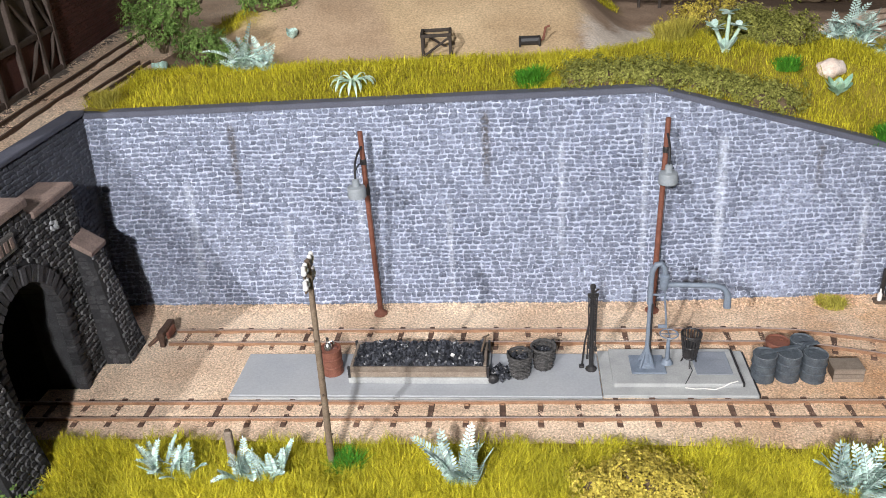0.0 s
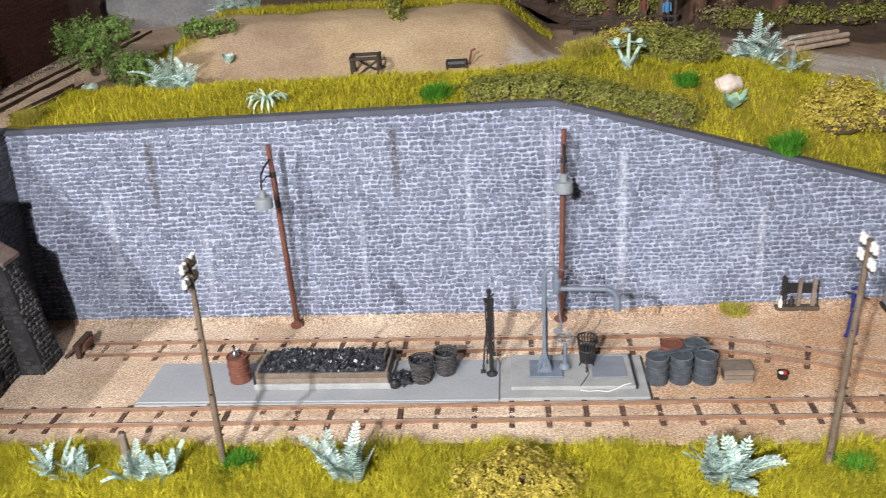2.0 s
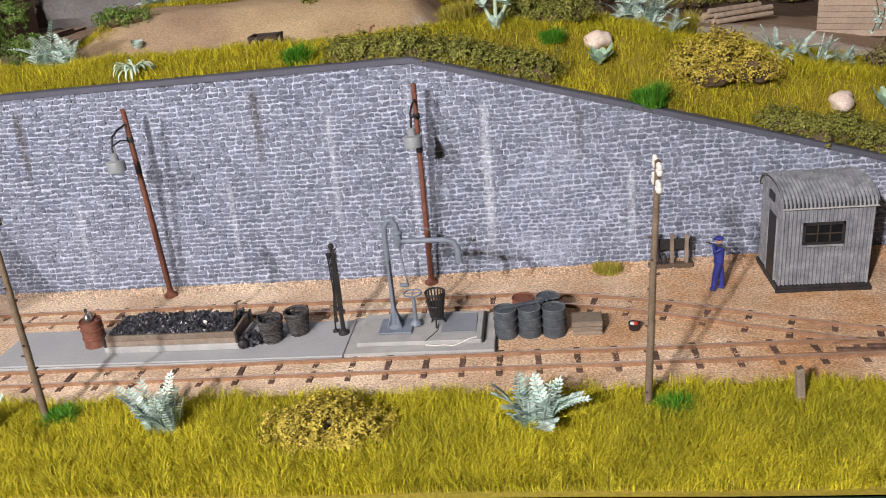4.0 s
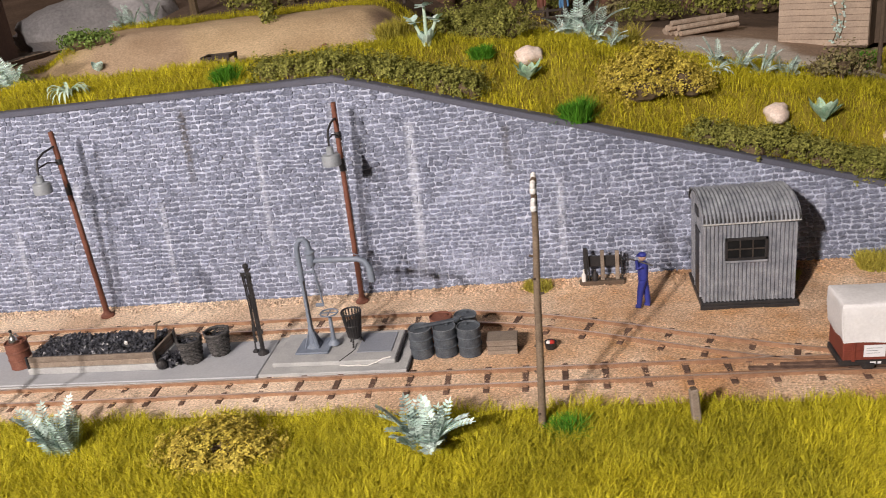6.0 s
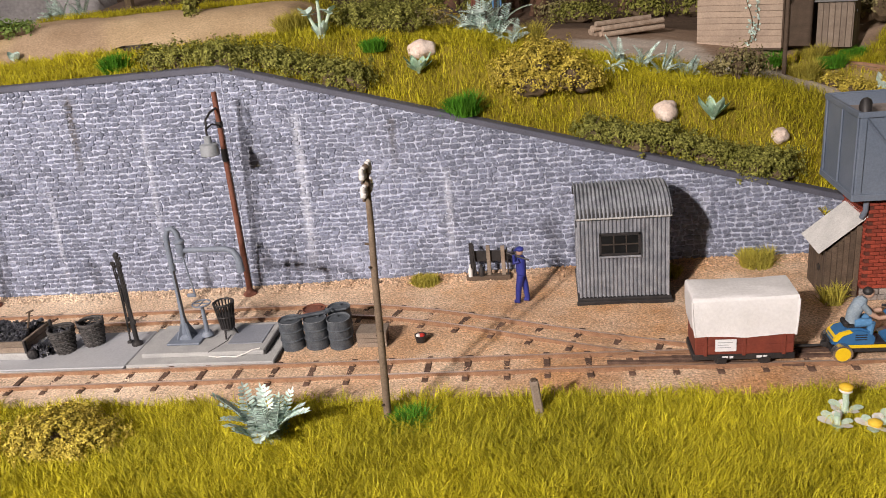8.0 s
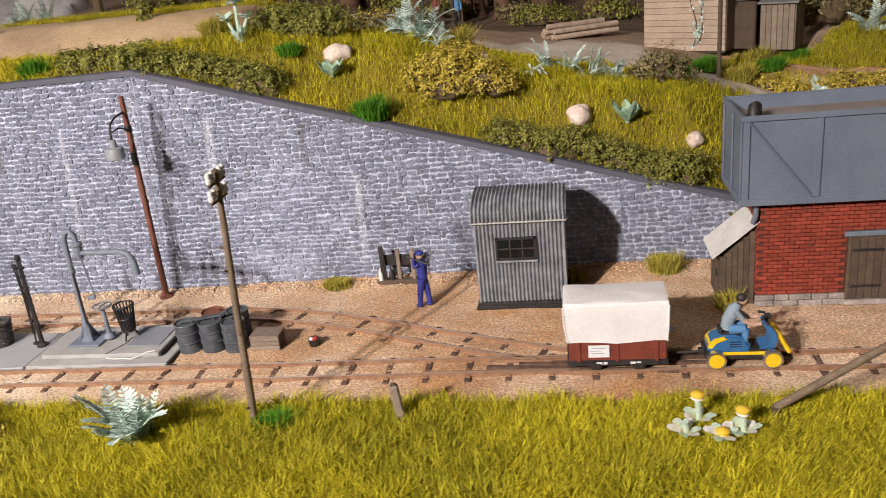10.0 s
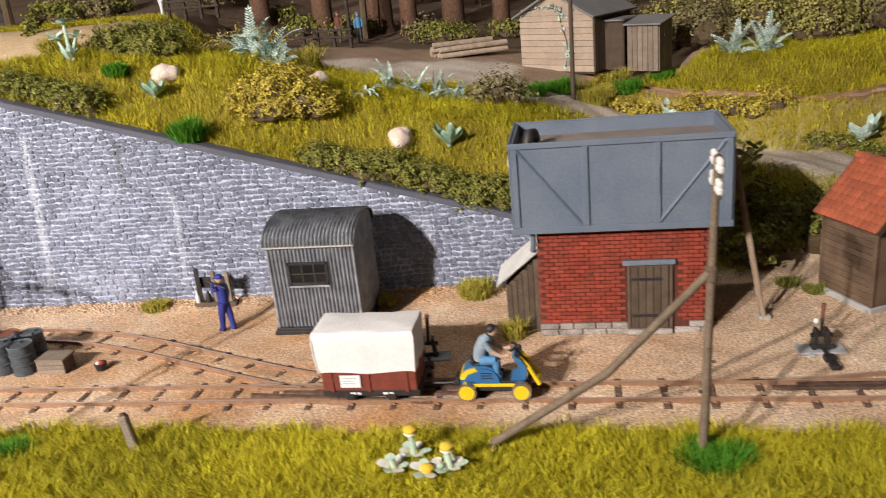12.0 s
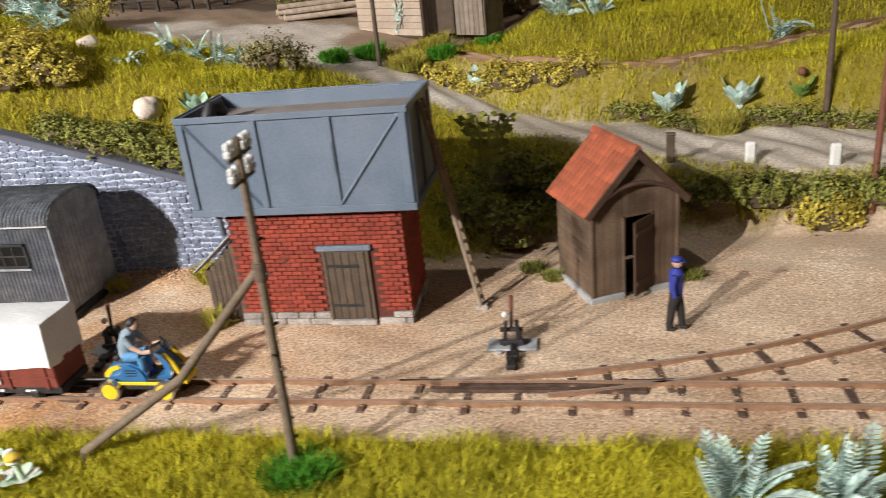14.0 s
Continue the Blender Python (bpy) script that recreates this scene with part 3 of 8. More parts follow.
tagged(grid_mesh("upper_trackbed", np.concatenate([np.arange(-420, -230, 8.0), np.arange(-230, -148, 2.0), [-148.0]]), lambda x: np.linspace(60, 560, 230),
                 lambda x, y: 79.6 + 0.3 * np.sin(x * 0.3 + 2 * np.sin(y * 0.11)), [DARKEARTH, GRAVEL],
                 lambda x, y: (x + 166 + (y - 270) * 0.095 > -10 - 0.035 * (y - 270) + 1.5 * np.sin(y * 0.2) + 1.4 * np.sin(y * 0.9 + x)).astype(int)),
       "gravel trackbed of the upper level behind the tunnel", "ground", kind="structure")
tagged(grid_mesh("forest_floor", np.arange(-700, 1100, 30.0), lambda x: np.linspace(556, 1000, 16),
                 lambda x, y: land(x, np.minimum(y, 560)) + 0.10 * (y - 560), [WOODFLOOR]),
       "dark brown forest floor behind the sheds", "ground", kind="structure")
# the exhibition hall round the layout
HALLFLOOR = material("grey_hall_floor", (0.20, 0.195, 0.19), (0.16, 0.155, 0.15), 0.6, 0.1, 0.002, 0.05, 0.1)
HALLWALL = material("grey_hall_plaster", (0.16, 0.155, 0.15), (0.13, 0.128, 0.122), 0.9, 0.06, 0.002, 0.05, 0.1)
for name, label, box in (("hall_floor", "plain grey hall floor under the layout", (-2600, 2800, -2700, 1000, -1020, -1000)), ("wall_south", "plain grey plaster wall of the hall", (-2600, 2800, -2720, -2700, -1000, 2300)),
                         ("wall_hall_west", "plain grey plaster wall of the hall", (-2620, -2600, -2700, 1000, -1000, 2300)), ("wall_east", "plain grey plaster wall of the hall", (2800, 2820, -2700, 1000, -1000, 2300)),
                         ("hall_ceiling", "plain grey hall ceiling", (-2600, 2800, -2700, 1000, 2300, 2320)), ("wall_back", "plain grey plaster wall of the hall", (-2600, 2800, 1012, 1030, -1000, 2300))):
    ob = part(name, Shape().box(*box), HALLFLOOR if "floor" in name else HALLWALL)
    tagged(ob, label, "ceiling" if "ceiling" in name else "floor" if "floor" in name else "wall", kind="structure")
fascia = thing("layout_fascia", "dark green painted board along the layout's front edge", "board", kind="structure")
part("front_board", Shape().box(-700, 1100, 150, 161.8, -130, -2.2, 0.6), FASCIA, fascia)
part("side_board", Shape().box(-712, -700, 150, 1000, -130, 40, 0.6), FASCIA, fascia)
part("side_board", Shape().box(1100, 1112, 150, 1000, -130, 40, 0.6), FASCIA, fascia)
part("base_board", Shape().box(-700, 1100, 161.8, 1000, -130, -110, 0.6), PLANK, fascia)
for lx in (-640, 1040):
    for ly in (190, 940):
        part("trestle_leg", Shape().box(lx, lx + 45, ly, ly + 45, -1000, -130, 2), PLANK, fascia)


# ---- retaining wall ----
def stones(place, u0, u1, v0, v1, inside, rng, rows=(1.5, 2.15), wide=(1.9, 4.4), gap=0.16, proud=0.42, rough=1.0):
    """Courses of rough stones on a surface place(u, v, out); a list of (u, v, Shape)."""
    out, v = [], v0
    while v < v1:
        h = rng.uniform(*rows)
        u = u0 + rng.uniform(-2, 0)
        while u < u1:
            w = rng.uniform(*wide)
            cu, cv = u + w / 2, v + h / 2
            if inside(cu, cv, w, h):
                hw, hh = (w - gap) / 2, (h - gap) / 2
                hh *= rng.uniform(0.86, 1.08)
                dv = rng.uniform(-0.13, 0.13)
                sk, t1, t2 = rng.uniform(-0.25, 0.25), rng.uniform(-0.22, 0.22), rng.uniform(-0.22, 0.22)
                ring = []
                for a, b in ((-1, -0.45), (-0.72, -1), (0.72, -1), (1, -0.42), (1, 0.48), (0.68, 1), (-0.68, 1), (-1, 0.42)):
                    ring.append((cu + a * hw + sk * b * hh + rng.uniform(-0.2, 0.2) * rough, cv + dv + b * hh * (1 + (t1 if b > 0 else t2) * a * 0.6) + rng.uniform(-0.18, 0.18) * rough))
                d = proud * rng.uniform(0.55, 1.15)
                s = Shape()
                outer = [place(p, q, 0.0) for p, q in ring]
                inner = [place(cu + (p - cu) * 0.90 + rng.uniform(-0.08, 0.08), cv + dv + (q - cv - dv) * 0.74 - 0.05, d) for p, q in ring]
                s.add(outer + inner, [(k, (k + 1) % 8, 8 + (k + 1) % 8, 8 + k) for k in range(8)] + [tuple(range(8, 16))])
                out.append((cu, cv, s))
            u += w
        v += h
    return out


def edged(ob, edge):
    """Gives the sloping rim of each stone a worn, paler finish; a stone is eight rim faces and one front."""
    ob.data.materials.append(edge)
    n = len(ob.data.polygons)
    ob.data.polygons.foreach_set("material_index", [0 if i % 9 == 8 else 1 for i in range(n)])


def lay(pieces, name, rest, mat, parent, near, limit=300, edge=None):
    """The pieces nearest to a stretch of the plan become parts of their own, the others one part."""
    order = sorted(range(len(pieces)), key=lambda i: near(pieces[i][0], pieces[i][1]))
    for i in order[:limit]:
        ob = part(name, pieces[i][2], mat, parent, fix=False)
        if edge:
            edged(ob, edge)
    joined = Shape()
    for i in order[limit:]:
        joined.add(pieces[i][2].v, pieces[i][2].f)
    if joined.v:
        ob = tagged(part(rest, joined, mat, parent, fix=False), kind="stuff")
        if edge:
            edged(ob, edge)


rng = random.Random(11)
wall_main = thing("wall_north", "blue-grey rubble stone retaining wall with pale mortar and lime streaks", "retaining wall", kind="structure")
xs = [-149 + i * 7 for i in range(31)] + [61.5 + i * 7 for i in range(32)]
front, back = Shape(), Shape()
for a, b in zip(xs, xs[1:]):
    za, zb = float(wall_top(a)), float(wall_top(b))
    q = [(a, float(wall_y(a, -1)), -1), (b, float(wall_y(b, -1)), -1), (b, float(wall_y(b, zb)), zb), (a, float(wall_y(a, za)), za)]
    front.add(q + [(x, y + 5, z) for x, y, z in q], [(0, 1, 2, 3), (7, 6, 5, 4), (3, 2, 6, 7)])
part("wall_core", front, MORTAR, wall_main, fix=False)
part("corner_joint", Shape().tube([(61.2, float(wall_y(61.2, z)) - 0.35, z) for z in (0, 20, 40, 60, 80.5)], 0.2, 6), MORTAR, wall_main)
def course_wave(u, v):
    return 0.3 * math.sin(u * 0.11 + v * 0.21) + 0.16 * math.sin(u * 0.33 + v * 0.4) + 0.13 * math.sin(u * 0.83 + 2.1 * math.sin(v * 0.61)) + 0.07 * math.sin(u * 1.9 + v * 1.3)


wall_stones = stones(lambda u, v, d: (u, float(wall_y(u, v)) - d, v + course_wave(u, v)), -148.6, 277, 0.2, 82,
                     lambda u, v, w, h: v + course_wave(u, v) < float(wall_top(u)) - 0.9 and u + w / 2 < 277, rng, (1.4, 2.1), (1.7, 4.2), 0.15, 0.6, 1.1)
lay(wall_stones, "stone", "wall_stones", STONE, wall_main, lambda u, v: abs(u - 110) + abs(v - 25), edge=DRYBRUSH)
for name, x0, x1 in (("coping", -150, 61), ("coping", 61, 279)):
    s, k = Shape(), 14
    xs2 = [x0 + (x1 - x0) * i / k for i in range(k + 1)]
    for a, b in zip(xs2, xs2[1:]):
        ring = []
        for x in (a, b):
            z = float(wall_top(min(max(x, -148), 278))) if x < 61.01 and x0 < 0 else 81.5 - (x - 61) * 0.288
            y = float(wall_y(x, z))
            ring.append([(x, y - 1.1, z - 1.4), (x, y - 1.1, z + 0.3), (x, y - 0.6, z + 0.6), (x, y + 4.2, z + 0.6), (x, y + 4.2, z - 1.4)])
        s.add(ring[0] + ring[1], [(i, (i + 1) % 5, 5 + (i + 1) % 5, 5 + i) for i in range(5)] + [(4, 3, 2, 1, 0), (5, 6, 7, 8, 9)])
    part(name, s, COPING, wall_main, "slate-grey coping strip", fix=False)

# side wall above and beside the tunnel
wall_side = thing("wall_west", "slate-grey stone side wall beside the tunnel, its shade put into the colour", "retaining wall", kind="structure")
# the side wall's shade is put into this darker stone colour
SIDE_SHADED = material("side_wall_stone_in_shade", (0.075, 0.08, 0.10), (0.10, 0.105, 0.13), 0.85, 0.25, 0.1, 1.8, 0.4, rand=0.12, island=0.12)
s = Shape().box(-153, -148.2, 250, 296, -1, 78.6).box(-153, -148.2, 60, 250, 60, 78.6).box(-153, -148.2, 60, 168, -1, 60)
part("wall_core", s, SIDE_SHADED, wall_side)
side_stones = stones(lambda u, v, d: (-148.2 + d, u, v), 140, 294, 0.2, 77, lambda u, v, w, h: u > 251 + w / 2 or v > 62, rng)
lay(side_stones, "stone", "wall_stones", SIDE_SHADED, wall_side, lambda u, v: abs(u - 275) + abs(v - 60), 120)
part("coping", Shape().box(-153.5, -147, 60, 294.5, 78.6, 80.4, 0.3), COPING, wall_side)

# ---- tunnel portal ----
portal = thing("tunnel_portal", "soot-black stone tunnel portal with a round arch and buttresses", "tunnel portal", kind="structure")
PX, PC, PR, PZ = -136.5, 214.4, 16.8, 33.2
arc = [(PC + PR * math.cos(math.pi * i / 20), PZ + PR * math.sin(math.pi * i / 20)) for i in range(21)]
s = Shape()
for (ya, za), (yb, zb) in zip(arc, arc[1:]):
    q = [(PX, ya, za), (PX, yb, zb), (PX, yb, 65), (PX, ya, 65)]
    s.add(q + [(x - 11.4, y, z) for x, y, z in q], [(0, 1, 2, 3), (4, 7, 6, 5), (0, 4, 5, 1)])
s.box(PX - 11.4, PX, 166, PC - PR, -1, 65).box(PX - 11.4, PX, PC + PR, 255, -1, 65)
part("face_wall", s, DARK_MORTAR, portal)
face = stones(lambda u, v, d: (PX + d, u, v), 167, 255, 0.2, 64.5, lambda u, v, w, h: (math.hypot(u - PC, v - PZ) > PR + 6.0 if v > PZ else abs(u - PC) > PR + 3.4 + w / 2) and 167.5 < u < 254.2,
              rng, (1.8, 2.5), (2.2, 3.8), 0.36, 0.75)
lay(face, "stone", "face_stones", DARK_STONE, portal, lambda u, v: abs(u - 240) + abs(v - 45), 200, DARKBRUSH)
for i in range(21):
    a0, a1 = math.pi * (i + 0.07) / 21, math.pi * (i + 0.93) / 21
    r1 = PR + (4.9 if i != 10 else 6.6)
    ring = [(PC + r * math.cos(a), PZ + r * math.sin(a)) for r, a in ((PR - 0.4, a0), (r1, a0 + 0.01), (r1, a1 - 0.01), (PR - 0.4, a1))]
    ob = part("arch_stone", Shape().prism(ring, "x", PX - 2, PX + 1.5 + 0.25 * math.sin(i * 2.3)), DARK_STONE, portal)
for side in (-1, 1):
    for j in range(13):
        y0 = PC + side * (PR - 0.4)
        wide = 3.0 + j % 2 * 1.2
        part("jamb_stone", Shape().box(PX - 2, PX + 1.5, min(y0, y0 + side * wide), max(y0, y0 + side * wide), j * 2.6 - 0.3, j * 2.6 + 2.1, 0.35), DARK_STONE, portal)


def buttress(y0, y1, top0, top1, foot, head, height):
    """A leaning pier: foot and head give how far its front stands out; y0..y1 at the base narrow to top0..top1."""
    def front_x(v):
        return PX + foot + (head - foot) * v / height

    def side_y(v, s):
        return (y0 + (top0 - y0) * v / height) if s < 0 else (y1 + (top1 - y1) * v / height)
    back = height + 6.5
    v = [(PX - 4, y0, -1), (front_x(-1), y0, -1), (front_x(height), top0, height), (PX - 4, top0, back), (PX - 4, y1, -1), (front_x(-1), y1, -1), (front_x(height), top1, height), (PX - 4, top1, back)]
    part("buttress", Shape().add(v, [(0, 1, 2, 3), (7, 6, 5, 4), (1, 5, 6, 2), (2, 6, 7, 3), (0, 3, 7, 4)]), DARK_MORTAR, portal)
    fr = stones(lambda u, q, d: (front_x(q) + d, u, q), y0, y1, 0.2, height - 0.5, lambda u, q, w, h: side_y(q, -1) + w * 0.45 < u < side_y(q, 1) - w * 0.45, rng, (1.6, 2.2), (1.9, 3.2), 0.34, 0.7)
    lay(fr, "stone", "buttress_stones", DARK_STONE, portal, lambda u, q: -q, 60, DARKBRUSH)
    fl = stones(lambda u, q, d: (u, side_y(q, -1) - d, q), PX, PX + foot, 0.2, height - 1, lambda u, q, w, h: PX + w * 0.4 < u < front_x(q) - w * 0.45, rng, (1.6, 2.2), (2.4, 4.2), 0.22, 0.16)
    lay(fl, "stone", "buttress_stones", DARK_STONE, portal, lambda u, q: -q, 30)
    cap = [(PX - 2.4, height + 5.6), (PX + head + 0.9, height - 0.3), (PX + head + 1.3, height + 1.3), (PX - 2.4, height + 8.0)]
    part("buttress_cap", Shape().prism(cap, "y", top0 - 0.7, top1 + 0.7), CAPSTONE, portal, "brown sloping capstone")


buttress(246.4, 260.0, 246.4, 255.0, 9.6, 6.0, 44.0)
buttress(172.0, 190.0, 172.0, 188.0, 11.5, 4.0, 46.0)
part("parapet_cap", Shape().box(PX - 11.2, PX + 1.4, 230.5, 255.8, 64.9, 67.4, 0.4), CAPSTONE, portal, "brown capstone")
part("parapet_cap", Shape().box(PX - 11.2, PX + 1.8, 166, 229.0, 70.2, 73.2, 0.4), CAPSTONE, portal, "brown capstone")
part("parapet", Shape().box(PX - 11, PX + 0.3, 166.5, 228.6, 65.1, 70.3, 0.2), DARK_MORTAR, portal)
par = stones(lambda u, v, d: (PX + 0.3 + d, u, v), 167, 228, 65.3, 70.0, lambda u, v, w, h: v + h / 2 < 70.3, rng, (1.8, 2.4), (2.2, 3.8), 0.36, 0.6)
lay(par, "stone", "parapet_stones", DARK_STONE, portal, lambda u, v: -u, 30, DARKBRUSH)
part("date_plate", Shape().box(PX, PX + 1.5, 205.5, 219.0, 60.6, 66.4, 0.3), PLATE, portal)
for k in range(4):
    part("date_bar", Shape().box(PX + 1.45, PX + 1.8, 207.2 + 2.9 * k, 209.0 + 2.9 * k, 61.8, 65.2, 0.2), CAPSTONE, portal)
orn = Shape()
for a in range(9):
    orn.ball((PX + 0.9, 239.5 + rng.uniform(-1.8, 1.8), 58.6 + rng.uniform(-1.8, 1.8)), 0.7, 8, 5, rough=0.25, rng=rng)
part("carved_ornament", orn, CONCRETE, portal, "pale carved relief")
# bore and floor behind the arch, with the darkness painted on
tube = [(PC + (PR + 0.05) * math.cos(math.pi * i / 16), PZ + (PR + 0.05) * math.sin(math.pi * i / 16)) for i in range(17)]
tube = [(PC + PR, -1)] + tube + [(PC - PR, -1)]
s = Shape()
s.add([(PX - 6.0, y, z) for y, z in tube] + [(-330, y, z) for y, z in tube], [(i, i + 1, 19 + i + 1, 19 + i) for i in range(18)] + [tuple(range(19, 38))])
part("lining", s, TUNNEL_DARK, portal, fix=False)
part("tunnel_floor", Shape().box(-330, -149, 190, 245, -1.5, -0.3), TUNNEL_DARK, portal)


# ---- track ----
def front_y(x):
    return 219.9 + min(max(0.0125 * x, -2.2), 2.4)


def branch_y(x):
    if x < 95:
        return 262.4
    return 262.4 + (front_y(x) - 262.4) * smooth01((x - 95) / 145)


def siding_y(x):
    return front_y(x) + (0.0020 * (x - 312) ** 2 if x > 312 else 0)


def along(fy, x0, x1, step, off=0.0):
    out, x = [], x0
    while x <= x1 + 1e-6:
        t = (fy(x + 0.5) - fy(x - 0.5))
        k = math.hypot(1, t)
        out.append((x - t / k * off, fy(x) + off / k))
        x += step
    return out


def rail(name, pts, parent, z0=-0.45, mat=None):
    """A flat-bottomed rail with a worn top, swept along points in the plan."""
    prof = [(-0.5, 0), (0.5, 0), (0.5, 0.22), (0.22, 0.4), (0.22, 1.15), (0.42, 1.3), (0.42, 1.72), (-0.42, 1.72), (-0.42, 1.3), (-0.22, 1.15), (-0.22, 0.4), (-0.5, 0.22)]
    verts, k = [], len(prof)
    for i, (x, y) in enumerate(pts):
        a, b = pts[max(i - 1, 0)], pts[min(i + 1, len(pts) - 1)]
        dx, dy = b[0] - a[0], b[1] - a[1]
        n = math.hypot(dx, dy)
        for o, h in prof:
            verts.append((x - dy / n * o, y + dx / n * o, z0 + h))
    m = len(pts)
    faces = [(i * k + j, i * k + (j + 1) % k, (i + 1) * k + (j + 1) % k, (i + 1) * k + j) for i in range(m - 1) for j in range(k)]
    faces += [tuple(range(k))[::-1], tuple((m - 1) * k + j for j in range(k))]
    ob = part(name, Shape().add(verts, faces), mat or RUST, parent)
    if mat:
        return ob
    top = Shape().ribbon([(x, y - 0.36, z0 + 1.735) for x, y in pts], [(x, y + 0.36, z0 + 1.735) for x, y in pts])
    part("running_surface", top, RAILTOP, ob, "rubbed bright rail top", fix=False)
    return ob


SLEEPER_MESH = mesh_of("sleeper", Shape().box(-0.95, 0.95, -7.4, 7.4, -0.8, 0.28, 0.2), SLEEPER)
BOLT_MESH = mesh_of("rail_chair", Shape().box(-0.8, 0.8, -1.2, 1.2, 0.05, 0.42, 0.12).box(-0.45, 0.45, -1.2, -0.7, 0.2, 0.75, 0.1).box(-0.45, 0.45, 0.7, 1.2, 0.2, 0.75, 0.1), RUST)


def sleepers(fy, x0, x1, parent, step=11.6, stretch=lambda x: 1.0, skip=lambda x: False):
    r = random.Random(int(x0 * 7 + x1))
    x = x0
    while x <= x1:
        if not skip(x):
            t = fy(x + 0.5) - fy(x - 0.5)
            turn = math.degrees(math.atan(t)) + r.uniform(-1.5, 1.5)
            o = new("sleeper", SLEEPER_MESH)
            o.parent = parent
            o.matrix_basis = at_mm(x, fy(x), r.uniform(-0.12, 0.1), turn) @ Matrix.Diagonal((1, stretch(x), 1, 1))
            for off in (-4.2, 4.2):
                c = new("rail_chair", BOLT_MESH)
                c.parent = parent
                c.matrix_basis = at_mm(x - t * off, fy(x) + off, 0, turn)
        x += step + r.uniform(-0.4, 0.4)


track = thing("main_track", "narrow-gauge track with rusty rails on dark half-buried sleepers", "railway track", kind="structure")
for off in (-4.2, 4.2):
    rail("rail", along(front_y, -300, 640, 10, off), track)
sleepers(front_y, -200, 640, track, stretch=lambda x: 1.0)
track = thing("siding_track", "rusty narrow-gauge siding joining the main track at a turnout", "railway track", kind="structure")
rail("rail", along(branch_y, -117, 232, 4, 4.2), track)
rail("rail", along(branch_y, -117, 206, 4, -4.2), track)
sleepers(branch_y, -112, 214, track, skip=lambda x: x > 212)
for a, b, off in ((170, 214, -2.9), (190, 240, 2.9)):
    part("guard_rail", Shape().box(0, b - a, -0.4, 0.4, -0.2, 1.15, 0.1), RUST, track, at=at_mm(a, front_y(a) + off, 0, -2 if off > 0 else 0))
for k in range(3):
    part("turnout_timber", Shape().box(-26, 26, -0.8, 0.8, -0.1, 0.95, 0.15), SLEEPER, track, at=at_mm(214 + 9 * k, front_y(214) - 2.2 + 2.6 * k, 0, -4 + 3 * k))
track = thing("branch_track", "rusty branch track curving away beyond a turnout", "railway track", kind="structure")
rail("rail", along(siding_y, 318, 640, 5, 4.2), track)
rail("rail", along(siding_y, 352, 640, 5, -4.2), track)
sleepers(siding_y, 366, 600, track)
for k in range(2):
    part("turnout_timber", Shape().box(-24, 24, -0.8, 0.8, -0.1, 0.95, 0.15), SLEEPER, track, at=at_mm(350 + 6 * k, front_y(350) + 1.5 + 2.6 * k, 0, 3 * k))
stop = thing("buffer_stop", "small dark brown timber buffer stop at the siding's end", "buffer stop", -119, 262.0, 0)
part("beam", Shape().box(-1.3, 1.3, -5.6, 5.6, 3.6, 6.0, 0.3), SLEEPER, stop)
part("buffer_plate", Shape().box(1.2, 2.4, -3.2, 3.2, 2.2, 5.0, 0.3), RUSTRED, stop)
for y in (-4.6, 4.6):
    part("upright", Shape().box(-0.9, 0.9, y - 0.9, y + 0.9, 0.0, 5.4, 0.2), SLEEPER, stop)
    part("strut", Shape().tube([(-5.5, y, 0.4), (-0.6, y, 4.6)], 0.7, 6), SLEEPER, stop)


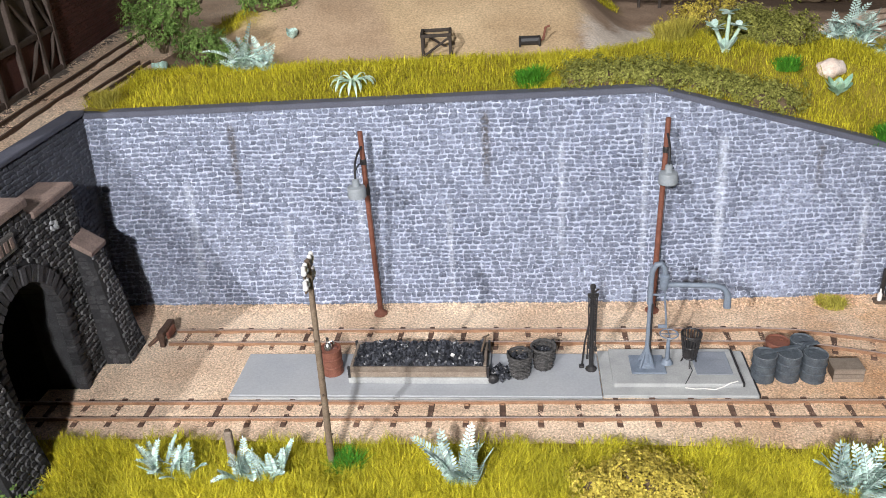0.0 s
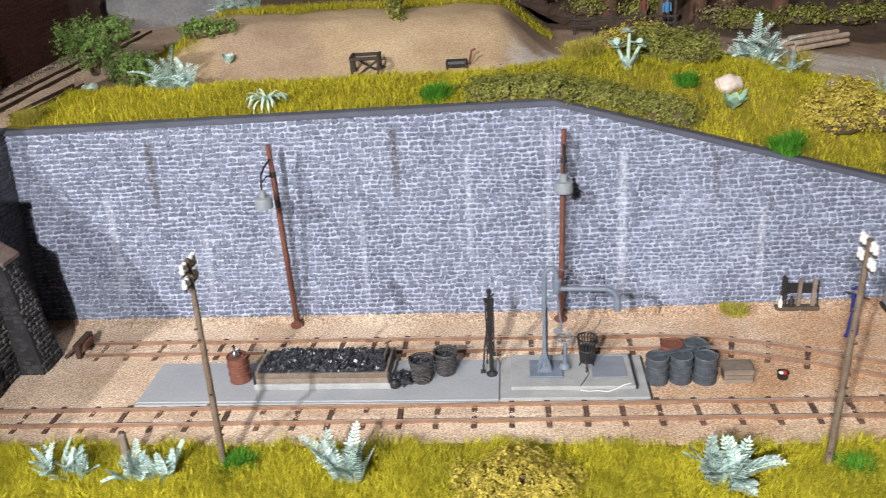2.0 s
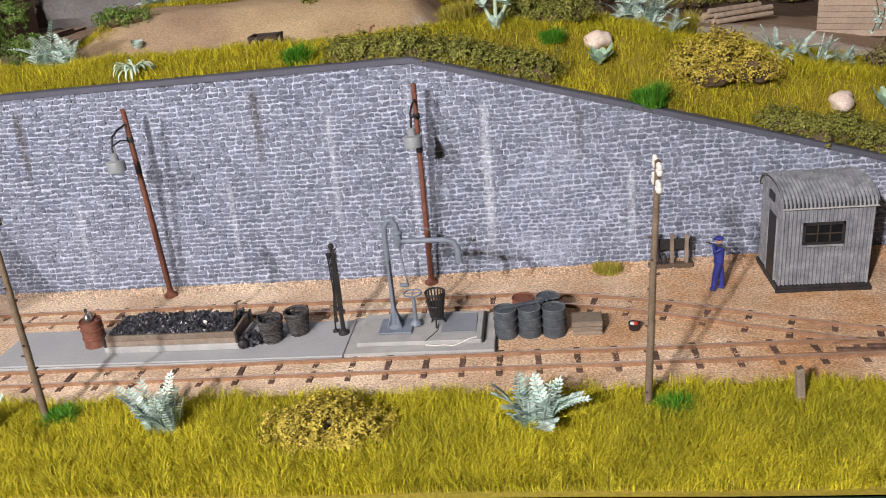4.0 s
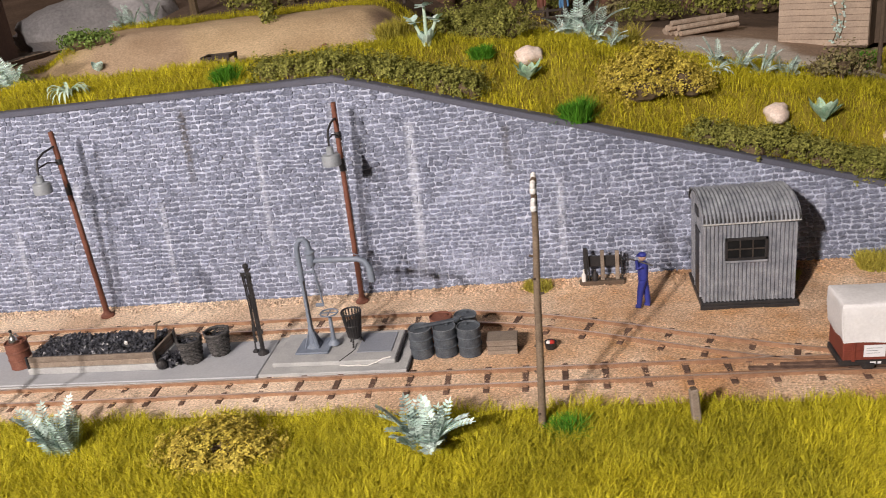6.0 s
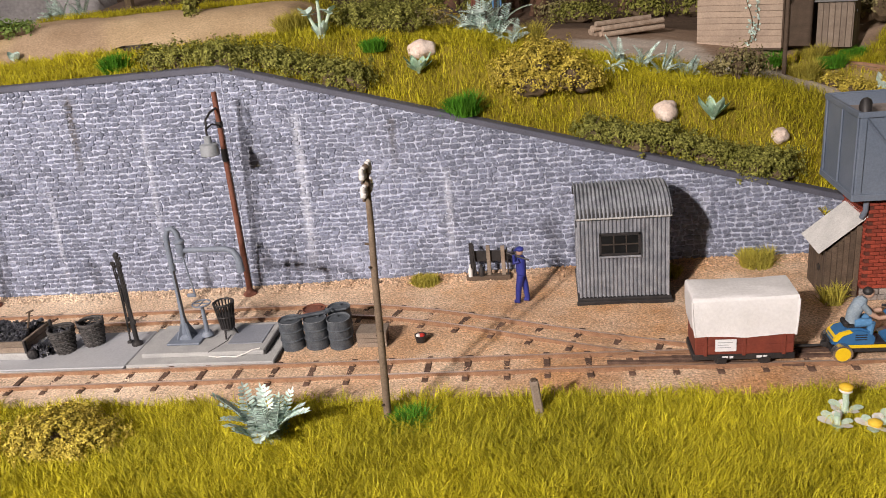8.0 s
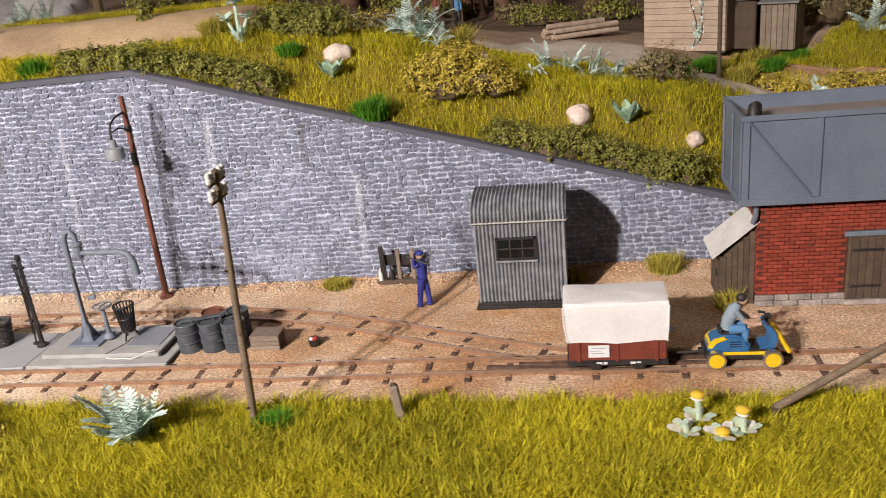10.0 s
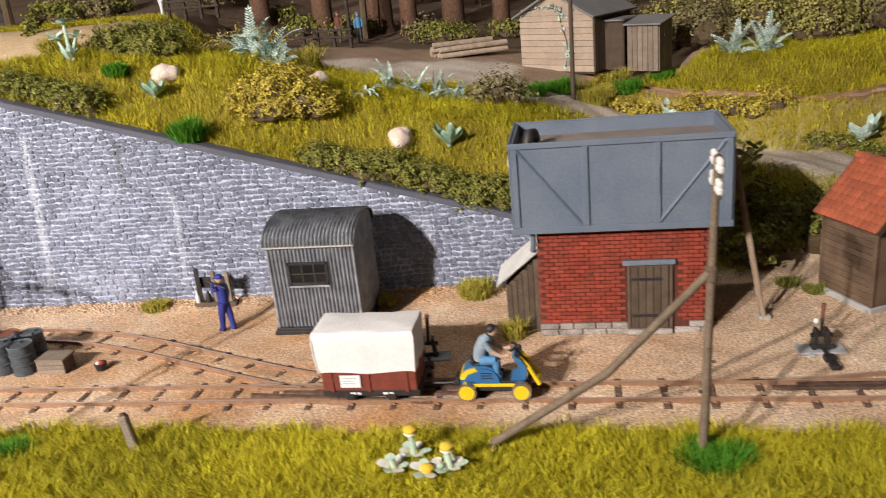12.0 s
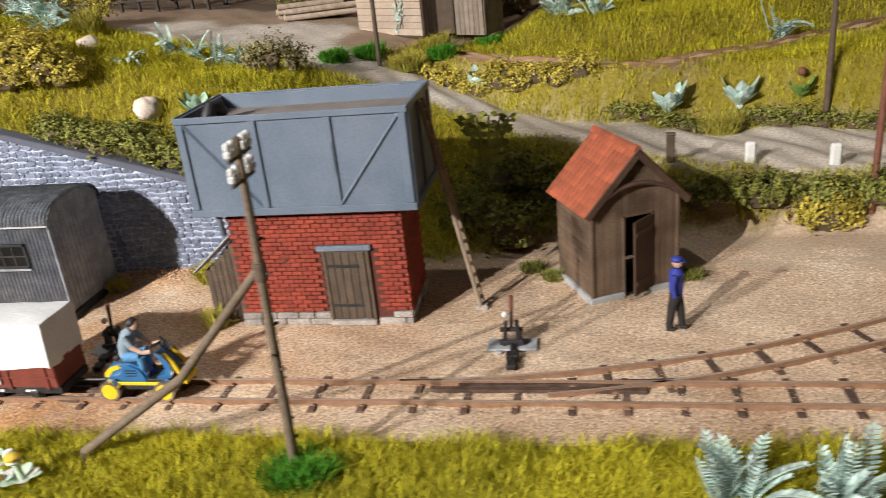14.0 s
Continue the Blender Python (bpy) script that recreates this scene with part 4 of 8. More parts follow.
# ---- lamps, poles and small iron things along the track ----
def lamp_post(x, y, lean_x, lean_y, height, reach):
    t = thing("lamp_post", "rusty brown lamp post with a grey enamel shade", "lamp post", x, y, 0.4, group="lamp posts along the wall")
    top = (lean_x, lean_y, height)
    part("post", Shape().tube([(0, 0, 0), (lean_x * 0.5, lean_y * 0.5, height * 0.5), top], [1.05, 0.98, 0.9], 12), RUSTRED, t, smooth=True)
    part("foot", Shape().lathe(0, 0, [(2.6, -0.4), (2.6, 0.4), (1.9, 0.8), (1.3, 1.6), (1.1, 2.2)], 14), RUSTRED, t, smooth=True)
    z = height * 0.93
    lx, ly = lean_x * 0.93, lean_y * 0.93
    arm = [(lx, ly - 0.8, z), (lx - 0.3, ly - reach * 0.55, z - 0.6), (lx - 0.5, ly - reach * 0.9, z - 2.2), (lx - 0.6, ly - reach, z - 5.5), (lx - 0.6, ly - reach, z - 7.5)]
    part("arm", Shape().tube(arm, 0.38, 8).tube([(lx, ly - 0.8, z - 6), (lx - 0.4, ly - reach * 0.5, z - 4.5), (lx - 0.6, ly - reach, z - 5)], 0.28, 6), BLACK, t, smooth=True)
    part("band", Shape().lathe(lx, ly, [(1.12, z - 6.8), (1.2, z - 6.4), (1.2, z - 5.2), (1.12, z - 4.8)], 12).lathe(lx * 0.7, ly * 0.7, [(1.1, z * 0.73), (1.1, z * 0.73 + 4.5)], 12), BLACK, t)
    sx, sy = lx - 0.6, ly - reach
    part("shade", Shape().lathe(sx, sy, [(3.0, z - 13.8), (3.15, z - 13.7), (3.15, z - 10.6), (2.9, z - 10.1), (1.3, z - 9.8), (1.2, z - 7.6), (0.5, z - 7.2)], 20), LAMPGREY, t, smooth=True)
    part("lamp_bulb", Shape().lathe(sx, sy, [(0.3, z - 14.3), (0.9, z - 14.0), (1.1, z - 13.4), (0.8, z - 12.8)], 12), PORCELAIN, t, smooth=True)
    part("cable", Shape().tube([(lx + 1.15, ly - 0.2, z - 6), (lean_x * 0.5 + 1.2, lean_y * 0.5, height * 0.5), (1.25, 0, 1.5)], 0.12, 5), BLACK, t)
    return t


lamp_post(-40.3, 279.5, 0.0, -2.2, 74.2, 12.5)
lamp_post(62.5, 280.5, 1.2, -0.6, 75.0, 10.5)


def telegraph_pole(x, y, lx, ly, h, label):
    t = thing("telegraph_pole", label, "telegraph pole", x, y, 0, group="telegraph poles on the verge")
    r = random.Random(int(x))
    pts = [(lx * k / 5 + r.uniform(-0.12, 0.12), ly * k / 5 + r.uniform(-0.12, 0.12), -1 + (h + 1) * k / 5) for k in range(6)]
    part("pole", Shape().tube(pts, [1.05, 1.0, 0.95, 0.88, 0.8, 0.7], 12), POLEWOOD, t, smooth=True)
    for z in (h - 2.6, h - 6.8):
        u = z / h
        arm = part("cross_arm", Shape().box(lx * u - 0.3, lx * u + 0.3, ly * u - 4.6, ly * u + 4.6, z - 0.35, z + 0.35, 0.1), DARKWOOD, t)
        for o in (-4.1, -2.3, 2.3, 4.1):
            part("insulator", Shape().lathe(lx * u, ly * u + o, [(0.3, z + 0.3), (0.72, z + 0.7), (0.78, z + 1.5), (0.5, z + 1.8), (0.66, z + 2.1), (0.6, z + 2.9), (0.25, z + 3.2)], 10), PORCELAIN, arm, "white porcelain insulator", smooth=True)
    part("cap", Shape().lathe(lx, ly, [(0.8, h - 0.2), (0.75, h + 0.2), (0.1, h + 0.7)], 10), DARKWOOD, t)
    for k in range(9):
        z, a = 8 + k * (h - 22) / 9 + r.uniform(-1.5, 1.5), r.uniform(0, 6.28)
        u = z / h
        part("step_iron", Shape().tube([(lx * u, ly * u, z), (lx * u + 1.7 * math.cos(a), ly * u + 1.7 * math.sin(a), z + 0.5)], 0.3, 6), DARKWOOD, t)
    return t


telegraph_pole(-41.0, 192.4, 1.6, 0.8, 68.8, "grey-brown wooden telegraph pole with white insulators, leaning slightly")
telegraph_pole(130.2, 192.4, 2.4, 2.4, 69.0, "grey-brown wooden telegraph pole with white insulators beside a green tuft")
pole = telegraph_pole(304.3, 192.4, 1.8, -0.8, 69.3, "braced wooden telegraph pole with white insulators in a green tuft")
part("brace", Shape().tube([(-46.0, 0.6, 4.6), (-20, 0.2, 22.5), (0.6, -0.6, 45.5)], [1.0, 0.95, 0.85], 10), POLEWOOD, pole, "slanting wooden brace", smooth=True)
part("brace_collar", Shape().lathe(1.1, -0.4, [(1.15, 43.5), (1.3, 44), (1.3, 46.5), (1.15, 47)], 12), DARKWOOD, pole)
part("brace_foot", Shape().box(-46.6, -44.8, -0.4, 1.4, -0.6, 5.2, 0.3), DARKWOOD, pole)


def stake(x, y, h, tilt):
    t = thing("fence_stake", "short weathered grey-brown wooden stake in the grass", "stake", x, y, -0.5, 10, "stakes on the verge", ry=tilt)
    part("stake_post", Shape().box(-1.1, 1.1, -1.0, 1.0, 0, h, 0.35), PLANK, t)
    part("worn_top", Shape().box(-0.8, 0.8, -0.75, 0.75, h - 0.1, h + 0.5, 0.3), DARKWOOD, t)


stake(-71.4, 194.4, 13.2, 1)
stake(169.6, 193.0, 13.0, -6)


def point_lever(x, y, rz, label):
    t = thing("point_lever", label, "point lever", x, y, 0, rz, "point levers beside the turnouts")
    part("base_plate", Shape().box(-6.2, 6.2, -3.0, 2.6, 0.0, 0.7, 0.2).box(-4, -2.4, -4.2, -2.4, 0, 0.6, 0.2), CONCRETE, t, "grey base plate")
    for dx in (-1.9, 1.9):
        part("frame", Shape().prism([(dx - 0.5, 0.7), (dx + 0.5, 0.7), (dx * 0.7 + 0.4, 6.4), (dx * 0.7 - 0.4, 6.4)], "y", -1.4, 1.4), BLACK, t)
    part("axle", Shape().tube([(-2.8, 0, 4.6), (2.8, 0, 4.6)], 0.6, 8).box(-3.0, 3.0, -1.9, -1.2, 1.2, 2.4, 0.2), BLACK, t)
    lever = part("lever", Shape().tube([(0, 0, 4.5), (0.2, 0.5, 9.6)], 0.45, 8), BLACK, t)
    part("grip", Shape().tube([(0.2, 0.5, 9.4), (0.35, 0.75, 13.4)], [0.5, 0.62], 8), RUSTRED, lever, "rust-brown grip")
    part("weight", Shape().ball((-1.4, 0.2, 8.6), 0.85, 12, 8), PORCELAIN, lever, "white counterweight ball", smooth=True)
    part("rod", Shape().tube([(0, -1.5, 1.4), (0.4, -9.0, 1.0)], 0.5, 6).box(-1.2, 1.6, -8.2, -5.6, 0.4, 1.9, 0.2).box(-0.9, 1.3, -12.4, -9.4, 0.4, 1.6, 0.2), BLACK, t)


point_lever(235.0, 243.6, 6, "black point lever with a white weight on a grey plate")
point_lever(342.8, 244.6, 2, "black point lever with a white weight beside the branch turnout")

# ---- loading slab ----
slab = thing("loading_slab", "smooth grey concrete loading slab between the tracks", "concrete slab", kind="structure")
part("slab_plate", Shape().box(-83.5, 39.6, 226.8, 251.2, -0.5, 1.0, 0.25), CONCRETE, slab)
part("slab_kerb", Shape().box(-83.5, 39.6, 225.6, 226.7, -0.5, 0.8, 0.2), CONCRETE2, slab)
slab2 = thing("crane_slab", "worn pale concrete slab with a raised plinth", "concrete slab", kind="structure")
part("slab_plate", Shape().box(39.9, 88.2, 227.4, 252.6, -0.5, 1.1, 0.25), CONCRETE2, slab2)
part("plinth", Shape().box(43.5, 84.0, 231.5, 251.6, 1.1, 2.6, 0.25), CONCRETE2, slab2)
part("cover_plate", Shape().box(70.5, 82.0, 236.5, 249.5, 2.6, 2.9, 0.12), COVERGREY, slab2, "dark blue-grey inset cover")
part("crack", Shape().tube([(66.0, 231.6, 2.61), (68.2, 236, 2.62), (69.5, 239, 2.62), (69.2, 243, 2.62)], 0.16, 4), BLACK, slab2)
part("edge_gap", Shape().box(84.05, 84.7, 232.0, 251.5, 1.1, 2.5, 0.1), BLACK, slab2)
part("edge_strip", Shape().box(88.25, 88.75, 228.0, 252.0, -0.3, 0.95, 0.1), BLACK, slab2)
hose = thing("hose", "thin pale hose lying along the plinth's edge", "hose", 0, 0, 0)
part("hose_line", Shape().tube([(66, 231.3, 1.35), (69, 230.6, 1.35), (72, 230.9, 1.35), (75, 230.3, 1.35), (78, 231.1, 2.0), (80, 231.8, 2.8), (82.5, 232.8, 2.85)], 0.2, 6), WHITEPAINT, hose)

# coal bin
bin_ = thing("coal_bin", "weathered plank coal bin heaped with black coal on a concrete base", "coal bin", 0, 0, 1.0)
part("base", Shape().box(-44.0, 3.4, 233.2, 249.6, 0, 2.3, 0.25), CONCRETE2, bin_)
for z0 in (2.3, 4.3):
    part("plank", Shape().box(-43.2, 2.4, 233.8, 234.8, z0, z0 + 1.92, 0.2), PLANK, bin_)
    part("plank", Shape().box(-43.2, 2.4, 248.2, 249.2, z0, z0 + 1.92, 0.2), PLANK, bin_)
    part("plank", Shape().box(-43.2, -42.2, 234.9, 248.1, z0, z0 + 1.92, 0.2), PLANK, bin_)
    part("plank", Shape().box(1.4, 2.4, 234.9, 248.1, z0, z0 + 1.92, 0.2), PLANK, bin_)
for x in (-43.9, 2.5):
    part("corner_post", Shape().box(x, x + 0.8, 233.4, 234.4, 1.0, 6.6, 0.1), BLACK, bin_)
    part("corner_post", Shape().box(x, x + 0.8, 248.4, 249.4, 1.0, 6.8, 0.1), BLACK, bin_)


def lumps(points, rng, size=(0.7, 1.5)):
    s = Shape()
    for x, y, z in points:
        a = rng.uniform(*size)
        o = [Vector((rng.uniform(-1, 1), rng.uniform(-1, 1), rng.uniform(-1, 1))).normalized() for _ in range(4)]
        e = Euler((rng.uniform(0, 6), rng.uniform(0, 6), rng.uniform(0, 6))).to_matrix()
        vs = [Vector(p) for p in ((0.9, 0, 0), (-0.9, 0, 0), (0, 0.85, 0), (0, -0.85, 0), (0, 0, 0.8), (0, 0, -0.8))]
        vs = [e @ (v * a * rng.uniform(0.75, 1.1)) + Vector((x, y, z)) for v in vs]
        s.add(vs, [(0, 2, 4), (2, 1, 4), (1, 3, 4), (3, 0, 4), (2, 0, 5), (1, 2, 5), (3, 1, 5), (0, 3, 5)])
    return s


rng = random.Random(5)
pts = []
for _ in range(1150):
    x, y = rng.uniform(-41.8, 1.0), rng.uniform(235.2, 247.8)
    h = 5.9 + 1.5 * smooth01((y - 234) / 6) * smooth01((x + 44) / 6) * (0.7 + 0.3 * math.sin(x * 0.35)) + rng.uniform(-0.5, 0.5)
    pts.append((x, y, h))
tagged(part("coal_heap", lumps(pts, rng, (0.75, 1.3)), COAL, bin_, "glossy black coal lumps", fix=False), kind="stuff")
part("coal_bed", Shape().box(-42.1, 1.3, 234.9, 248.1, 2.3, 6.0), COAL, bin_)
part("pale_lump", lumps([(-9, 238.5, 8.0)], rng, (1.2, 1.3)), PORCELAIN, bin_, "one pale stone on the coal")
spade = thing("shovel", "dark wooden shovel stuck upright in the coal", "shovel", 0, 0, 0)
part("shaft", Shape().tube([(0.5, 240.5, 8.5), (2.2, 241.5, 14.5)], 0.35, 7), DARKWOOD, spade)
part("crossgrip", Shape().tube([(1.2, 241.0, 14.2), (3.4, 242.0, 14.8)], 0.3, 7), DARKWOOD, spade)
part("blade", Shape().box(-0.9, 1.1, 239.6, 240.4, 6.6, 9.2, 0.2), BLACK, spade)


def wicker_basket(x, y, full, rz):
    t = thing("coal_basket", "black wicker basket heaped with coal" if full else "black wicker basket standing on the slab", "basket", x, y, 1.0, rz, "coal baskets on the slab")
    r = random.Random(int(x * 3))
    for k in range(11):
        z = 0.3 + k * 0.72
        rad = 2.9 + 0.1 * k
        ring = [((rad + (0.2 if (j + k) % 2 else -0.16)) * math.cos(6.28318 * j / 24), (rad + (0.2 if (j + k) % 2 else -0.16)) * math.sin(6.28318 * j / 24), z + r.uniform(-0.14, 0.14)) for j in range(25)]
        part("weave", Shape().tube(ring, 0.36, 5, False), WICKER, t)
    for j in range(12):
        a = 6.28318 * j / 12
        part("stave", Shape().tube([(2.75 * math.cos(a), 2.75 * math.sin(a), 0), (4.05 * math.cos(a), 4.05 * math.sin(a), 8.4)], 0.24, 5), WICKER, t)
    part("rim_braid", Shape().tube([(4.0 * math.cos(6.28318 * j / 24), 4.0 * math.sin(6.28318 * j / 24), 8.1 + 0.15 * (j % 2)) for j in range(25)], 0.45, 6, False), WICKER, t)
    part("bottom", Shape().lathe(0, 0, [(2.4, 0.05), (2.5, 0.5), (2.9, 4.0)], 14), BLACK, t)
    for sx in (-1, 1):
        part("handle", Shape().tube([(sx * 3.4, -0.9, 7.6), (sx * 4.1, -0.6, 9.0), (sx * 4.1, 0.6, 9.0), (sx * 3.4, 0.9, 7.6)], 0.3, 6), BLACK, t)
    ps = [(r.uniform(-2.5, 2.5), r.uniform(-2.5, 2.5), 6.0 + r.uniform(0, 1.6 if full else 0.5)) for _ in range(40)]
    tagged(part("coal_fill", lumps(ps, r, (0.6, 1.1)), COAL, t, fix=False), kind="stuff")


wicker_basket(13.4, 238.8, True, 0)
wicker_basket(21.2, 243.5, False, 30)
heap = thing("coal_spill", "loose heap of black coal beside a basket", "coal heap", 6.0, 237.0, 1.0)
rng = random.Random(8)
tagged(part("coal_lumps", lumps([(rng.gauss(0, 1.6), rng.gauss(0, 1.7), abs(rng.gauss(0, 1.5)) + 0.4) for _ in range(110)], rng, (0.7, 1.3)), COAL, heap, fix=False), kind="stuff")
part("scoop", Shape().ball((-1.5, -3.0, 1.6), 1.9, 10, 6, (1, 0.8, 0.9)), BLACK, heap)


def drum(x, y, z, mat, label, h=9.6, r=3.75, rx=0, ry=0, rz=0):
    t = thing("oil_drum", label, "oil drum", x, y, z, rz, "oil drums", rx=rx, ry=ry)
    prof = [(r - 0.15, 0), (r, 0.1), (r, 0.45), (r - 0.1, 0.55)]
    for b in (0.35, 0.67):
        prof += [(r - 0.1, h * b - 0.32), (r + 0.14, h * b - 0.12), (r + 0.14, h * b + 0.12), (r - 0.1, h * b + 0.32)]
    prof += [(r - 0.1, h - 0.5), (r + 0.03, h - 0.4), (r + 0.03, h - 0.05), (r - 0.2, h), (r - 0.3, h - 0.05), (r - 0.36, h - 0.4)]
    part("barrel", Shape().lathe(0, 0, prof, 26), mat, t, smooth=True)
    part("worn_rim", Shape().tube([((r - 0.1) * math.cos(6.28318 * k / 26), (r - 0.1) * math.sin(6.28318 * k / 26), h) for k in range(27)], 0.14, 5, False), WORNRIM if mat is DRUM else mat, t)
    part("bung", Shape().lathe(r * 0.5, 0.6, [(0.6, h - 0.4), (0.6, h + 0.1), (0.3, h + 0.15)], 8), mat, t)
    return t


drum(-50.8, 240.3, 1.0, RUSTRED, "rust-red oil drum on the loading slab")
can = thing("oil_pump", "small pale metal hand pump on the rusty drum", "hand pump", -51.2, 240.0, 10.6)
part("body", Shape().lathe(0, 0, [(1.5, 0), (1.6, 0.3), (1.2, 1.6), (0.5, 2.4), (0.5, 3.6)], 12), CHROME, can, smooth=True)
part("spout", Shape().tube([(0, 0, 2.4), (1.6, 0.2, 3.0), (2.2, 0.2, 1.8)], 0.3, 6), CHROME, can)
part("knob", Shape().ball((0, 0, 4.0), 0.55, 8, 6), BLACK, can)
for k, x in enumerate((91.6, 99.4, 107.2)):
    drum(x, 238.4 + 0.4 * (k % 2), 0, DRUM, "dark grey oil drum in a row beside the slab", rz=50 * k)
drum(97.5, 246.0, 0, RUSTRED, "rust-brown oil drum behind the grey ones", rz=20)
drum(105.4, 246.5, 0, DRUM, "dark grey oil drum in the second row", rz=70)
ladder = thing("plank_chute", "grey plank and iron fitting lying across the drums", "plank", 0, 0, 9.9)
part("board", Shape().box(-10, 10, -0.8, 0.8, 0, 0.7, 0.15), DRUM, ladder, at=at_mm(99.5, 240.6, 0.05, 14, 0, -3))
part("fitting", Shape().tube([(103, 239.5, 0.9), (104.5, 241, 1.6), (104, 242.5, 0.8)], 0.6, 7).tube([(102.5, 242.5, 0.9), (105.5, 240.2, 1.2)], 0.45, 7), DRUM, ladder)
crate = thing("wooden_crate", "low weathered brown wooden crate beside the drums", "crate", 0, 0, 0)
part("body", Shape().box(113.2, 121.8, 236.4, 242.2, 0.1, 4.4, 0.15), DARKWOOD, crate)
for k in range(3):
    part("slat", Shape().box(112.8, 122.2, 235.9 + 0.02 * k, 236.4, 0.2 + 1.5 * k, 1.55 + 1.5 * k, 0.12), PLANK, crate)
part("lid", Shape().box(112.7, 122.3, 235.9, 242.6, 4.4, 5.1, 0.15), PLANK, crate)
bucket = thing("bucket", "small dark bucket with red and white contents", "bucket", 132.4, 239.2, 0)
part("pail", Shape().lathe(0, 0, [(1.5, 0), (1.6, 0.1), (1.95, 2.3), (1.7, 2.3), (1.6, 1.6)], 14), BLACK, bucket, smooth=True)
part("contents", Shape().ball((0.3, 0, 2.1), 1.15, 8, 5, (1, 1, 0.6)), REDPAINT, bucket)
part("rag", Shape().ball((-0.7, -0.4, 2.3), 0.8, 8, 5, (1, 1, 0.7)), PORCELAIN, bucket)

# fire-iron stand
stand = thing("fire_iron_stand", "black iron stand with hanging fire irons on the slab", "tool stand", 37.0, 241.8, 1.0)
part("post", Shape().tube([(0, 0, 0), (0, 0.4, 31)], [0.8, 0.65], 8), BLACK, stand)
part("foot", Shape().lathe(0, 0, [(1.9, 0), (1.9, 0.5), (0.9, 1.4)], 10), BLACK, stand)
part("crosspiece", Shape().box(-1.5, 1.5, -0.4, 0.4, 27.6, 28.3, 0.1).box(-1.2, 1.2, -0.5, 0.5, 21.0, 21.6, 0.1).box(-1.5, 1.2, -0.6, 0.3, 24.6, 25.4, 0.1), BLACK, stand)
for k, (dx, z1) in enumerate(((-1.35, 6.0), (-0.75, 10.0), (0.8, 13.0), (1.3, 9.0))):
    part("fire_iron", Shape().tube([(dx, -0.7, 29.2), (dx * 0.9, -0.5, 18), (dx * 0.9 - 0.2, -0.8, z1)], 0.24, 5).box(dx - 0.5, dx + 0.35, -1.1, -0.4, z1 - 1.2, z1 + 0.3, 0.12).box(dx - 0.45, dx + 0.45, -0.95, -0.5, 28.6, 29.8, 0.12), BLACK, stand)
part("finial", Shape().ball((0, 0.4, 31.6), 1.0, 8, 6).tube([(-0.2, 0.2, 29), (1.6, -0.3, 31)], 0.35, 6), BLACK, stand)
part("stay", Shape().tube([(-3.0, 1.2, 0.3), (-2.2, 0.8, 10), (-0.5, 0.3, 21)], 0.32, 6).box(-3.9, -2.2, 0.4, 2.0, 0.0, 0.9, 0.2), BLACK, stand)

# water crane
crane = thing("water_crane", "blue-grey iron water crane with a swan-neck arm on the plinth", "water crane", 55.0, 241.5, 2.6)
part("base_plate", Shape().box(-5.2, 6.0, -5.0, 5.5, 0, 0.7, 0.25), STEELGREY, crane)
part("pedestal", Shape().lathe(0, 0, [(2.7, 0.7), (2.6, 1.3), (1.6, 2.0), (1.2, 5.5), (0.85, 8.0)], 14), STEELGREY, crane, smooth=True)
for k in range(4):
    a = 0.785 + 1.571 * k
    part("rib", Shape().prism([(0, 0.7), (3.4, 0.7), (0.8, 6.8), (0, 6.8)], "y", -0.3, 0.3), STEELGREY, crane, at=at_mm(0, 0, 0, math.degrees(a)))
part("column", Shape().tube([(0, 0, 7), (0, 0.4, 24)], [0.8, 0.62], 12), STEELGREY, crane)
part("guide_rail", Shape().box(0.45, 1.05, -0.75, -0.25, 1.4, 24.2, 0.1), BLACK, crane, "black guide rail along the column")
part("collar", Shape().lathe(0, 0.4, [(0.75, 23.4), (1.0, 23.7), (1.0, 24.5), (0.75, 24.8)], 12), STEELGREY, crane)
neck = [(0, 0.5, 24.5), (0, 0.6, 32), (0.2, 0.6, 35.5), (1.3, 0.6, 37.7), (2.8, 0.6, 38.0), (3.9, 0.6, 36.4), (4.1, 0.6, 33.2), (4.1, 0.6, 31.5)]
part("swan_neck", Shape().tube(neck, 0.88, 12), STEELGREY, crane, smooth=True)
part("joint", Shape().lathe(4.1, 0.6, [(0.9, 28.8), (1.3, 29.3), (1.5, 31.0), (1.35, 32.8), (1.7, 33.2), (1.7, 33.8), (1.1, 34.3)], 14), STEELGREY, crane, smooth=True)
arm = [(4.5, 0.5, 30.6), (12, -0.3, 30.8), (19.5, -1.2, 31.0), (21.8, -1.5, 30.3), (23.2, -1.7, 28.0), (23.4, -1.7, 23.5)]
part("arm", Shape().tube(arm, [0.85, 0.85, 0.85, 0.95, 1.1, 1.2], 12), STEELGREY, crane, smooth=True)
part("tie_rod", Shape().tube([(2.4, 0.6, 38.6), (12, -0.2, 35.5), (20, -1.2, 32.2)], 0.16, 5), STEELGREY, crane)
valve = part("valve_pipe", Shape().tube([(6.8, 0.8, 0.7), (6.8, 0.8, 10.5)], [0.8, 0.6], 10).lathe(6.8, 0.8, [(2.0, 0.7), (1.8, 1.3), (1.1, 2.2)], 12), STEELGREY, crane, smooth=True)
wheel = [(6.8 + 2.9 * math.cos(6.28318 * k / 16), 0.8 + 2.9 * math.sin(6.28318 * k / 16), 12.0) for k in range(17)]
part("hand_wheel", Shape().tube(wheel, 0.26, 6, False).box(4.0, 9.6, 0.65, 0.95, 11.85, 12.15).box(6.65, 6.95, -2.0, 3.6, 11.85, 12.15), STEELGREY, valve)
